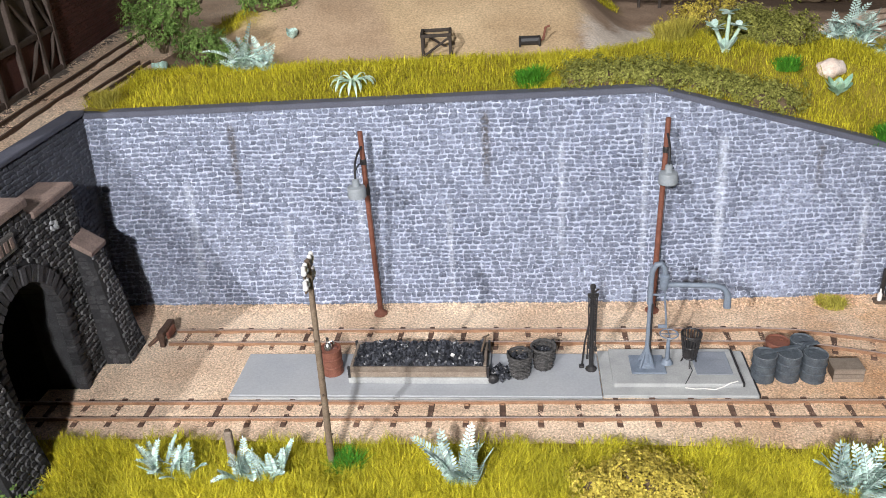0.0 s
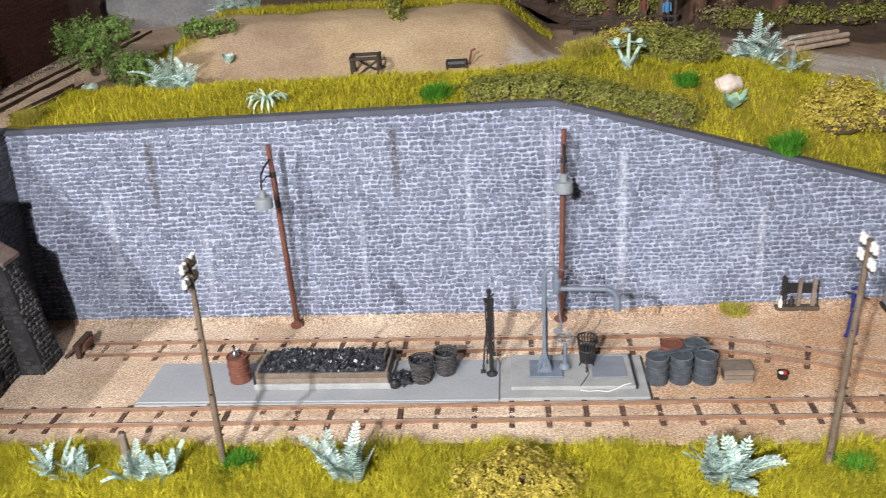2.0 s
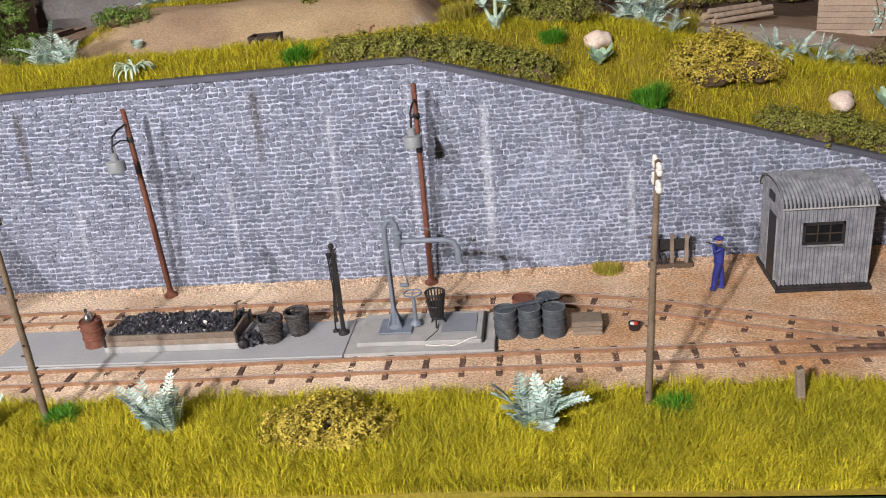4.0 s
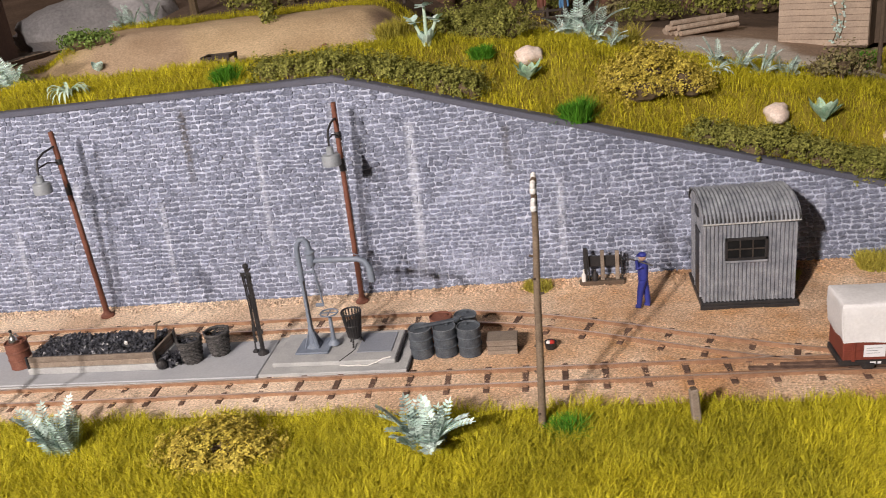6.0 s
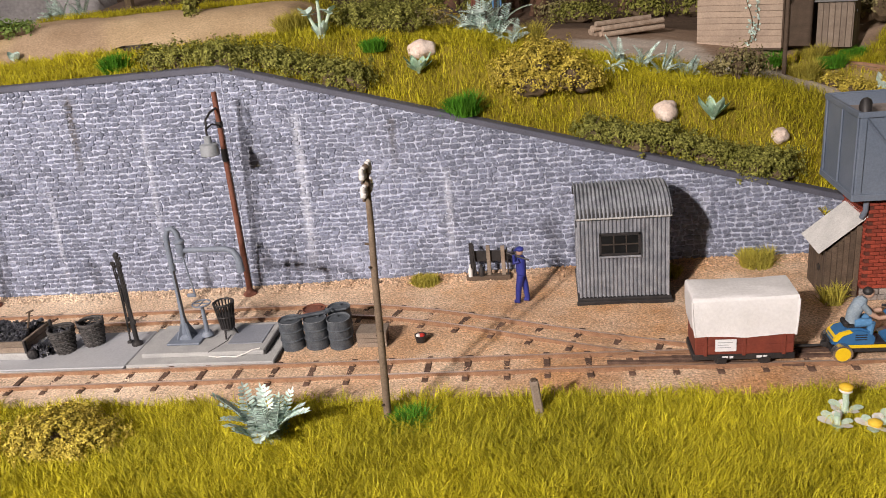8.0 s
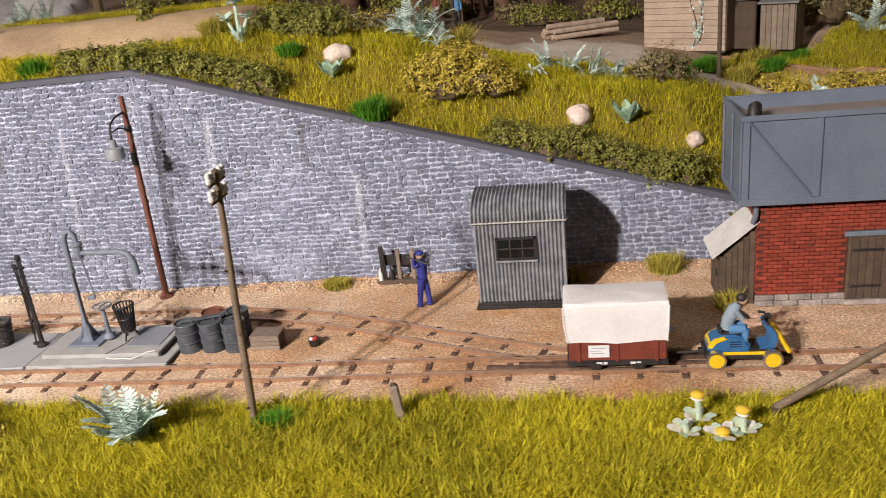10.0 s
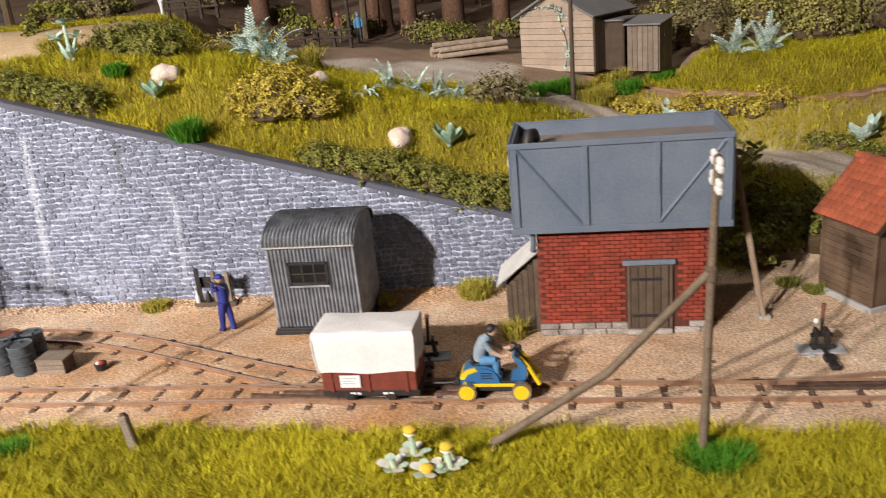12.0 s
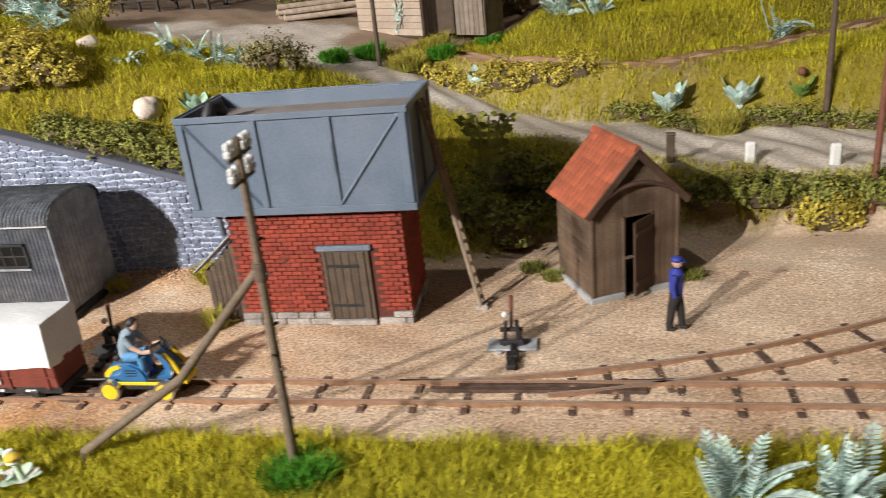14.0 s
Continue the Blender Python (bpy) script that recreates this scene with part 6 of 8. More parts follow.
part("putlog_hole", Shape().ball((282.5, BY0 - 0.2, 19.5), 0.9, 8, 5, (1, 0.5, 0.7)), BRICKMORTAR, tower)
TX0, TX1, TY0, TY1, TZ0, TZ1 = 261.6, 320.4, 253.2, 281.4, 34.0, 59.6
tank = part("tank_floor", Shape().box(TX0, TX1, TY0, TY1, TZ0, TZ0 + 1.2, 0.2), TANKGREY, tower)
part("tank_side", Shape().box(TX0, TX1, TY0, TY0 + 0.9, TZ0 + 1.2, TZ1, 0.15), TANKGREY, tower)
part("tank_side", Shape().box(TX0, TX1, TY1 - 0.9, TY1, TZ0 + 1.2, TZ1, 0.15), TANKGREY, tower)
part("tank_side", Shape().box(TX0, TX0 + 0.9, TY0 + 0.9, TY1 - 0.9, TZ0 + 1.2, TZ1, 0.15), TANKGREY, tower)
part("tank_side", Shape().box(TX1 - 0.9, TX1, TY0 + 0.9, TY1 - 0.9, TZ0 + 1.2, TZ1, 0.15), TANKGREY, tower)
part("tank_bed", Shape().box(TX0 + 0.9, TX1 - 0.9, TY0 + 0.9, TY1 - 0.9, 54.6, 55.9), TANKWATER, tower, "silted brown-grey tank bed")
for y, d in ((TY0, -1), (TY1, 1)):
    y0, y1 = min(y, y + d * 0.7), max(y, y + d * 0.7)
    part("tank_rail", Shape().box(TX0 - 0.5, TX1 + 0.5, y0, y1, TZ1 - 1.3, TZ1 + 0.35, 0.15), TANKGREY, tower)
    part("tank_rail", Shape().box(TX0 - 0.5, TX1 + 0.5, y0, y1, TZ0 - 0.3, TZ0 + 1.7, 0.15), TANKGREY, tower)
    for x in (TX0, TX0 + 19.2, TX0 + 38.4, TX1 - 1.8):
        part("tank_post", Shape().box(x, x + 1.8, y0 + 0.08, y1 - 0.08, TZ0 + 1.7, TZ1 - 1.3, 0.15), TANKGREY, tower)
    for x0, x1 in ((TX0 + 1.6, TX0 + 19.0), (TX1 - 1.6, TX0 + 40.0)):
        part("tank_brace", Shape().tube([(x0, y + d * 0.15, TZ1 - 1.5), (x1, y + d * 0.15, TZ0 + 1.9)], 0.5, 4), TANKGREY, tower)
for x, d in ((TX0, -1), (TX1, 1)):
    x0, x1 = min(x, x + d * 0.7), max(x, x + d * 0.7)
    part("tank_rail", Shape().box(x0, x1, TY0 - 0.4, TY1 + 0.4, TZ1 - 1.3, TZ1 + 0.35, 0.15), TANKGREY, tower)
    part("tank_rail", Shape().box(x0, x1, TY0 - 0.4, TY1 + 0.4, TZ0 - 0.3, TZ0 + 1.7, 0.15), TANKGREY, tower)
    for y in (TY0 + 0.1, TY0 + 13, TY1 - 1.8):
        part("tank_post", Shape().box(x0 + 0.08, x1 - 0.08, y, y + 1.6, TZ0 + 1.7, TZ1 - 1.3, 0.15), TANKGREY, tower)
part("filler_pipe", Shape().tube([(266, 262, 53), (266, 262, 58), (266.5, 263.5, 60), (267.5, 266, 59.6), (267.8, 267.5, 57.6)], 1.7, 12), BLACK, tower, "black filler pipe", smooth=True)
part("gauge_rod", Shape().box(300.8, 301.4, TY0 - 0.85, TY0 - 0.6, 44, 52, 0.05), TANKGREY, tower)
part("downpipe", Shape().tube([(266.4, 255.8, 34), (266.4, 256.2, 29.5), (266.0, 257.5, 27)], 0.8, 10), TANKGREY, tower, smooth=True)
# lean-to
lean = thing("lean_to_shed", "brown boarded lean-to with a pale corrugated roof", "lean-to", 0, 0, 0)
for k in range(6):
    part("board", Shape().box(257.4 + 1.66 * k, 258.95 + 1.66 * k, 259.0, 259.7, 0, 15.6 + 1.6 * k, 0.1), DARKWOOD, lean)
for k in range(8):
    part("board", Shape().box(257.2, 257.8, 259.8 + 1.9 * k, 261.6 + 1.9 * k, 0, 15.8, 0.1), DARKWOOD, lean)
part("core", Shape().prism([(257.9, 0), (267.2, 0), (267.2, 25.4), (257.9, 15.4)], "y", 259.8, 275), DARKWOOD, lean)
left, right = [], []
for k in range(61):
    y, d = 257.4 + 0.3 * k, 0.42 * math.sin(k * 1.571 + 0.4)
    left.append((254.7 - 0.64 * d, y, 15.7 + 0.77 * d)), right.append((268.4 - 0.64 * d, y, 27.2 + 0.77 * d))
part("roof_sheet", Shape().ribbon(left, right), SHEET, lean, "pale grey corrugated sheet", fix=False)
part("porthole", Shape().tube([(256.9, 264.5, 8.5), (257.4, 264.5, 8.5)], 1.2, 12), BLACK, lean)
# ladder
PALEPLANK = material("weathered_pale_timber", (0.36, 0.27, 0.19), (0.24, 0.18, 0.13), 0.85, 0.3, 0.2, 2.5, 0.3)
lad = thing("ladder", "thin wooden ladder leaning against the water tank", "ladder", 0, 0, 0)
foot_p, top_p = Vector((332.6, 266.6, 0.3)), Vector((321.6, 266.6, 58))
for dy in (-2.0, 2.0):
    part("stringer", Shape().tube([foot_p + Vector((0, dy, 0)), top_p + Vector((0, dy, 0))], 0.62, 8), PALEPLANK, lad)
for k in range(17):
    p = foot_p.lerp(top_p, (k + 0.7) / 17.5)
    part("rung", Shape().tube([p + Vector((0, -2, 0)), p + Vector((0, 2, 0))], 0.42, 6), PALEPLANK, lad)
stone = thing("foot_block", "small stone block under the ladder", "stone block", 332.8, 265.6, 0)
part("block", Shape().box(-1.8, 1.8, -1.6, 2.4, -0.3, 1.2, 0.4), FOOTSTONE, stone)

# ---- brown shed with an orange tiled roof ----
SW, SD, SE, SA = 25.5, 21.6, 28.0, 41.2
shed = thing("tiled_shed", "brown boarded shed with an orange tiled roof and an open door", "shed", 362.5, 266.6, 0, 25.6)
for a, b, c, d in ((-0.8, 9.4, -0.8, 1.0), (17.4, SW + 0.8, -0.8, 1.0), (-0.8, 1.0, 1.0, SD + 0.8), (SW - 1.0, SW + 0.8, 1.0, SD + 0.8)):
    part("footing", Shape().box(a, b, c, d, -0.4, 1.7, 0.2), CONCRETE2, shed, "pale concrete footing")


def gable_z(u):
    return SE + (SA - SE) * (1 - abs(u - SW / 2) / (SW / 2))


n_boards = 14
for k in range(n_boards):
    u0, u1 = SW * k / n_boards, SW * (k + 1) / n_boards
    um = (u0 + u1) / 2
    z0 = 23.0 if 9.2 < um < 17.6 else 1.7
    for v in (0.0, SD - 0.7):
        zz = z0 if v == 0 else 1.7
        s = Shape().prism([(u0 + 0.05, zz), (u1 - 0.05, zz), (u1 - 0.05, gable_z(u1) - 0.4), (u0 + 0.05, gable_z(u0) - 0.4)], "y", v, v + 0.7)
        part("wall_board", s, SHEDWOOD, shed)
for x in (0.05, SW - 0.7):
    for k in range(13):
        part("wall_board", Shape().box(x, x + 0.65, 0.75, SD - 0.75, 1.7 + 2.0 * k, 3.6 + 2.0 * k, 0.15), SHEDWOOD, shed)
for x in (-0.2, SW - 0.8):
    part("corner_post", Shape().box(x, x + 1.0, -0.35, 0.8, 1.7, SE + 0.5, 0.15), SHEDWOOD, shed)
door = part("door", Shape().box(0, 8.2, -0.35, 0.35, 1.7, 22.8, 0.15), SHEDDARK, shed, "dark brown door standing ajar", at=at_mm(17.5, -0.2, 0, 208))
for z in (4.5, 18.5):
    part("door_brace", Shape().box(0.4, 7.8, 0.36, 0.7, z, z + 1.3, 0.1), SHEDDARK, door)
part("door_frame", Shape().box(9.0, 9.7, -0.3, 0.9, 1.7, 23.6, 0.1).box(17.3, 18.0, -0.3, 0.9, 1.7, 23.6, 0.1).box(9.0, 18.0, -0.3, 0.9, 22.9, 23.7, 0.1), SHEDWOOD, shed)
part("floor_slab", Shape().box(0.7, SW - 0.7, 0.7, SD - 0.7, -0.2, 0.6), BLACK, shed)
part("knot_hole", Shape().ball((SW / 2, -0.1, 36.6), 0.7, 8, 5, (1, 0.4, 1)), BLACK, shed)
TILE_MESH = mesh_of("roof_tile", Shape().prism([(-1.13, 0), (-0.7, 0.34), (0, 0.42), (0.7, 0.34), (1.13, 0), (1.13, -0.25), (-1.13, -0.25)], "y", -1.62, 1.62), TILE)
rng = random.Random(31)
over = 2.4
slope = math.atan2(SA - SE, SW / 2)
length = (SW / 2 + over) / math.cos(slope)
for side in (-1, 1):
    part("roof_deck", Shape().box(-length / 2, length / 2, -2.1, SD + 1.4, -0.75, -0.3, 0.1), DARKWOOD, shed,
         at=at_mm(SW / 2 + side * (SW / 2 + over) / 2, 0, (SA + SE - over * math.tan(slope)) / 2 + 0.2, 0, 0, side * math.degrees(slope)))
    rows_n, cols_n = 8, 11
    for i in range(rows_n):
        for j in range(cols_n):
            d = (i + 0.5) / rows_n * length
            x = SW / 2 + side * d * math.cos(slope)
            z = SA + 0.25 - d * math.sin(slope) + 0.12
            o = new("roof_tile", TILE_MESH)
            o.parent = shed
            y = -1.8 + (j + 0.5) * (SD + 3.0) / cols_n
            o.matrix_basis = at_mm(x, y, z) @ pose(0, 0, 0, 0, side * math.degrees(slope) - side * 4, 0) @ pose(0, 0, 0, rng.uniform(-1, 1), 0, 90)
    for y in (-2.2, SD + 1.1):
        part("barge_board", Shape().box(-length / 2, length / 2, y, y + 0.5, -1.7, 0.1, 0.1), SHEDDARK, shed,
             at=at_mm(SW / 2 + side * (SW / 2 + over) / 2, 0, (SA + SE - over * math.tan(slope)) / 2 + 0.2, 0, 0, side * math.degrees(slope)))
for j in range(9):
    y = -1.8 + j * (SD + 3.0) / 9
    part("ridge_tile", Shape().prism([(SW / 2 - 1.3, SA - 0.3), (SW / 2 - 0.8, SA + 0.8), (SW / 2, SA + 1.2), (SW / 2 + 0.8, SA + 0.8), (SW / 2 + 1.3, SA - 0.3)], "y", y, y + 2.9), TILE, shed)
part("gable_tie", Shape().tube([(SW / 2 + 8.6 * u, -1.5, 32.4 - 2.6 * u * u) for u in (-1, -0.6, -0.2, 0.2, 0.6, 1)], 0.6, 6), SHEDDARK, shed)

# ---- far sheds, logs and posts ----
barn = thing("plank_barn", "pale plank barn with a grey felt roof and a climbing vine", "barn", 253.5, 461, 51.5, -33.5)
BW, BD, BH = 43.0, 34.0, 26.0
for k in range(9):
    part("plank", Shape().box(0, BW, -0.4, 0.4, -1 + 3.0 * k, 1.9 + 3.0 * k, 0.2), OLDBOARD, barn)
for k in range(16):
    part("plank", Shape().box(BW - 0.4, BW + 0.4, 0.5 + 2.1 * k, 2.5 + 2.1 * k, -1, BH, 0.2), DARKWOOD, barn)
part("gable", Shape().prism([(0, BH), (BW, BH), (BW * 0.5, BH + 11)], "y", -0.3, 0.4), OLDBOARD, barn)
part("core", Shape().prism([(0.4, -2), (BW - 0.4, -2), (BW - 0.4, BH), (BW / 2, BH + 10.4), (0.4, BH)], "y", 0.45, BD), DARKWOOD, barn)
for side in (-1, 1):
    part("roof", Shape().box(-13.8, 13.8, -4, BD + 3, -0.5, 0.5, 0.2), ROOFFELT, barn, "grey felt roof", at=at_mm(BW / 2 + side * 11.8, 0, BH + 5.2, 0, 0, side * 27))
privy = thing("privy", "narrow grey-brown board privy with a slanting roof", "privy", 305, 436, 51, -30)
for k in range(6):
    part("board", Shape().box(2.6 * k, 2.6 * k + 2.45, -0.3, 0.4, -1, 20, 0.15), PLANK, privy)
    part("board", Shape().box(15.4, 16.0, 0.4 + 2.3 * k, 2.6 + 2.3 * k, -1, 20 + 0.6 * k, 0.15), PLANK, privy)
part("core", Shape().box(0.3, 15.3, 0.45, 14, -1, 19.5), DARKWOOD, privy)
part("roof", Shape().box(-1.5, 17.5, -2, 16, 0, 0.8, 0.2), ROOFFELT, privy, at=at_mm(0, 0, 20.4, 0, 8))
part("peep_hole", Shape().tube([(16.0, 6, 15), (16.3, 6, 15)], 0.9, 10), BLACK, privy)
annex = thing("barn_annex", "low board annex with a grey roof between barn and privy", "shed", 294, 446, 51, -32)
part("wall", Shape().box(0, 12, 0, 16, -1, 22, 0.3), DARKWOOD, annex)
part("roof", Shape().box(-1.2, 13, -2, 17, 22, 22.9, 0.2), ROOFFELT, annex)
pile = thing("log_pile", "stack of cut logs lying on bare earth", "log pile", 207, 491, float(land(207, 495)) - 0.5, 29)
rng = random.Random(2)
for k, (dy, dz) in enumerate(((-6, 0), (-2.4, 0), (1.2, 0), (4.8, 0), (-4, 3), (0, 3.1), (3.4, 3), (-1.6, 5.8), (6.5, 1.2))):
    a = rng.uniform(-2, 2)
    part("log", Shape().tube([(-4 + a, dy, dz + 1.8), (33 + a * 3, dy + rng.uniform(-2, 2), dz + 1.8 + rng.uniform(-0.6, 0.6))], rng.uniform(1.4, 1.9), 10), LOG, pile)


def far_post(x, y, h, r, mat, label):
    z = float(land(x, y))
    t = thing("wooden_post", label, "post", x, y, z - 1)
    part("shaft", Shape().tube([(0, 0, 0), (0.3, 0, h)], [r, r * 0.8], 10), mat, t, smooth=True)
    part("top_knob", Shape().ball((0.3, 0, h), r * 0.8, 8, 5), mat, t)


far_post(279, 393, 74, 1.0, DARKWOOD, "tall dark brown pole behind the water tower")
far_post(446, 317, 66, 1.1, RUSTRED, "tall rust-brown pole beside the road")
far_post(447, 377, 56, 1.2, DARKWOOD, "tall dark pole on the bank")
for x, y in ((413, 331), (438, 329), (463, 327)):
    z = float(land(x, y))
    t = thing("kerb_stone", "white painted guard stone beside the road", "guard stone", x, y, z - 0.5, group="guard stones along the road")
    part("stone", Shape().box(-1.7, 1.7, -1.3, 1.3, 0, 7.5, 0.7), WHITEPAINT, t)
    part("foot", Shape().box(-2.0, 2.0, -1.6, 1.6, -0.5, 0.7, 0.3), CONCRETE, t)
t = thing("marker_post", "short dark wooden marker post by the road", "post", 388, 328, float(land(388, 328)) - 0.5)
part("post", Shape().box(-1.3, 1.3, -1.2, 1.2, 0, 9, 0.3), DARKWOOD, t)
part("cap", Shape().box(-1.5, 1.5, -1.4, 1.4, 9, 9.6, 0.2), DARKWOOD, t)
frame_ = thing("pit_frame", "open dark timber frame box in the sand pit", "timber frame", -32, 396, float(land(-25, 398)) - 0.5, 4)
for x in (0, 13):
    for y in (0, 12):
        part("post", Shape().box(x, x + 1.4, y, y + 1.4, 0, 12.5, 0.2), TARWOOD, frame_)
for z in (10.8, 0.8):
    part("beam", Shape().box(0, 14.4, -0.2, 1.2, z, z + 1.5, 0.2), TARWOOD, frame_)
    part("beam", Shape().box(0, 14.4, 12.2, 13.6, z, z + 1.5, 0.2), TARWOOD, frame_)
    part("beam", Shape().box(-0.2, 1.2, 0, 13.4, z + 0.2, z + 1.7, 0.2), TARWOOD, frame_)
    part("beam", Shape().box(13.2, 14.6, 0, 13.4, z + 0.2, z + 1.7, 0.2), TARWOOD, frame_)
part("crossbar", Shape().tube([(0.7, 0.6, 2), (13.6, 0.6, 10.5)], 0.6, 6).tube([(13.6, 12.6, 2), (0.7, 12.6, 10.5)], 0.6, 6), TARWOOD, frame_)
mill = thing("winch", "small black iron winch with a cranked handle in the sand", "winch", 19, 408, float(land(19, 408)) - 0.3)
part("drum", Shape().tube([(-4.5, 0, 2.6), (4.5, 0, 2.6)], 2.2, 10).box(-5.2, -4.2, -2.5, 2.5, 0, 4.5, 0.3).box(4.2, 5.2, -2.5, 2.5, 0, 4.5, 0.3), BLACK, mill)
part("crank", Shape().tube([(5.2, 0, 2.6), (6.5, 0, 3), (7.6, 0, 8.5), (9.6, 0, 9.2)], 0.6, 7), RUSTRED, mill)

# ---- left background: upper track and timber building ----
def upper_x(y):
    return -166 - (y - 270) * 0.095


far = thing("far_track", "thin rusty far track on the upper bank", "railway track", kind="structure")
for off in (-4.9, 4.9):
    pts = [(x, float(far_track_y(x)) + off) for x in range(286, 560, 4)]
    zs = [float(land(x, y)) + 0.3 for x, y in pts]
    part("rail", Shape().ribbon([(x, y - 0.45, z + 1.0) for (x, y), z in zip(pts, zs)], [(x, y + 0.45, z + 1.0) for (x, y), z in zip(pts, zs)]).ribbon([(x, y - 0.45, z - 0.4) for (x, y), z in zip(pts, zs)], [(x, y - 0.45, z + 1.0) for (x, y), z in zip(pts, zs)]), RUST, far, fix=False)
up = thing("upper_track", "narrow-gauge track on the upper level with dark rails", "railway track", kind="structure")
for off in (-4.2, 4.2):
    rail("rail", [(upper_x(y) + off, y) for y in range(120, 540, 12)], up, 79.4, DARKRAIL)
for k in range(36):
    y = 130 + 11.5 * k
    o = new("sleeper", SLEEPER_MESH)
    o.parent = up
    o.matrix_basis = at_mm(upper_x(y), y, 79.25, 90 + 5.4)
side = thing("stub_track", "overgrown stub rail beside the upper track", "railway track", kind="structure")
rail("rail", [(-150.5 - (y - 300) * 0.03, y) for y in range(304, 372, 8)], side, 79.4, DARKRAIL)
rail("rail", [(-155.5 - (y - 300) * 0.03, y) for y in range(312, 372, 8)], side, 79.4, DARKRAIL)
mill_house = thing("brick_engine_house", "dull red brick house with grey-brown timber framing", "house", -184.5, 309.5, 79.6, 98.3)
part("wall", Shape().box(57, 220, 1.2, 60, -2, 90, 0.4), FARMORTAR, mill_house)
rng = random.Random(31)
bricks = Shape()
for row in range(34):
    z = 0.3 + row * 1.95
    x = 57.5 + (row % 2) * 2.2
    while x < 165:
        bricks.box(x, x + 4.0, 0.75, 1.6, z, z + 1.6)
        x += 4.4
tagged(part("brickwork", bricks, FARBRICK, mill_house, "dull red brickwork in courses", fix=False), kind="stuff")
part("plinth_wall", Shape().box(-110, 56.5, 0.2, 60, -2, 17, 0.4), FARBRICK, mill_house)
part("panel_wall", Shape().box(-110, 56.5, 0.6, 60, 17, 70, 0.4), SLATE, mill_house, "dark slate-grey infill panel")
POSTS = (-92, -50, -8, 14, 36, 53.5)
for x in POSTS:
    part("timber_post", Shape().box(x, x + 3.2, -1.3, 1.0, -1, 70, 0.3), OLDTIMBER, mill_house)
for a, b in zip(POSTS[3:], POSTS[4:]):
    for x0, x1, z0, z1 in ((a + 3, b, 1.5, 17), (a + 3, b, 36, 20)):
        part("timber_brace", Shape().tube([(x0, -0.2, z0), ((x0 + x1) / 2 + 1.5, -0.2, (z0 + z1) / 2 - 1.0), (x1, -0.2, z1)], 0.95, 6), OLDTIMBER, mill_house)
for z in (0, 17.2, 37, 58):
    part("timber_rail", Shape().box(-110, 56.5, -1.0, 0.8, z, z + 2.6, 0.3), OLDTIMBER, mill_house)
part("eaves_beam", Shape().box(-110, 58, -6, 3, 69, 72, 0.4), PLANK, mill_house)


from mathutils import Quaternion

# ---- vegetation ----
def raw_mesh(name, verts, quads, tris, mat):
    """A large mesh straight from arrays, in mm."""
    me = bpy.data.meshes.new(name)
    me.vertices.add(len(verts))
    me.vertices.foreach_set("co", (np.asarray(verts, np.float32) * MM).ravel())
    loops = np.concatenate([np.asarray(quads, np.int32).ravel(), np.asarray(tris, np.int32).ravel()])
    sizes = np.concatenate([np.full(len(quads), 4, np.int32), np.full(len(tris), 3, np.int32)])
    me.loops.add(len(loops))
    me.loops.foreach_set("vertex_index", loops)
    me.polygons.add(len(sizes))
    me.polygons.foreach_set("loop_start", np.concatenate([[0], np.cumsum(sizes)[:-1]]).astype(np.int32))
    me.update(calc_edges=True)
    me.materials.append(mat)
    return me


def blades(name, x, y, z, mat, high=(3.5, 6.5), wide=0.26, lean=0.5, bend=0.6, seed=1, comb=0.6):
    """Grass: a curled, pointed blade at every place; neighbours lean much the same way."""
    g = np.random.RandomState(seed)
    n = len(x)
    h = g.uniform(*high, n)
    comb_way = 2.2 * np.sin(x * 0.23 + 1.7 * np.sin(y * 0.31)) + 2.0 * np.sin(y * 0.27 + 1.3 * np.sin(x * 0.17) + seed)
    d = np.where(g.uniform(0, 1, n) < comb, comb_way + g.normal(0, 0.7, n), g.uniform(0, 2 * np.pi, n))
    t0 = np.abs(g.normal(0, lean, n))
    t1 = t0 + g.uniform(0.2, 1.6, n) * bend
    t2 = t1 + g.uniform(0.2, 1.6, n) * bend
    cx, cy = np.cos(d), np.sin(d)
    a = d + np.pi / 2 + g.normal(0, 0.6, n)
    w = wide * g.uniform(0.6, 1.25, n) / 2
    side = np.stack([np.cos(a) * w, np.sin(a) * w, 0 * w], 1)
    p0 = np.stack([x, y, z], 1)
    step = [np.stack([np.sin(t) * cx, np.sin(t) * cy, np.cos(t)], 1) * (h * f)[:, None] for t, f in ((t0, 0.42), (t1, 0.34), (t2, 0.30))]
    p1 = p0 + step[0]
    p2 = p1 + step[1]
    p3 = p2 + step[2]
    v = np.stack([p0 - side, p0 + side, p1 + side * 0.95, p1 - side * 0.95, p2 + side * 0.7, p2 - side * 0.7, p3], 1).reshape(-1, 3)
    k = np.arange(n)[:, None] * 7
    quads = np.concatenate([k + np.array([0, 1, 2, 3]), k + np.array([3, 2, 4, 5])])
    return new(name, raw_mesh(name, v, quads, k + np.array([5, 4, 6]), mat))


g = np.random.RandomState(4)
N = 210000
x, y = g.uniform(-140, 455, N), g.uniform(163, 207, N)
keep = (y < 201.4 + 1.4 * np.sin(x * 0.19) + 1.0 * np.sin(x * 0.67) + g.normal(0, 1.0, N)) & ~((x < -124) & (y < 191)) & (y > 163.5)
x, y = x[keep], y[keep]
tagged(blades("grass", x, y, verge(x, y), GRASS, (3.3, 6.0), 0.2, 0.28, 0.45, 7, 0.4), "dense olive-yellow static grass along the layout's edge", "grass", kind="stuff")

N = 330000
x, y = g.uniform(-150, 520, N), g.uniform(290, 520, N)
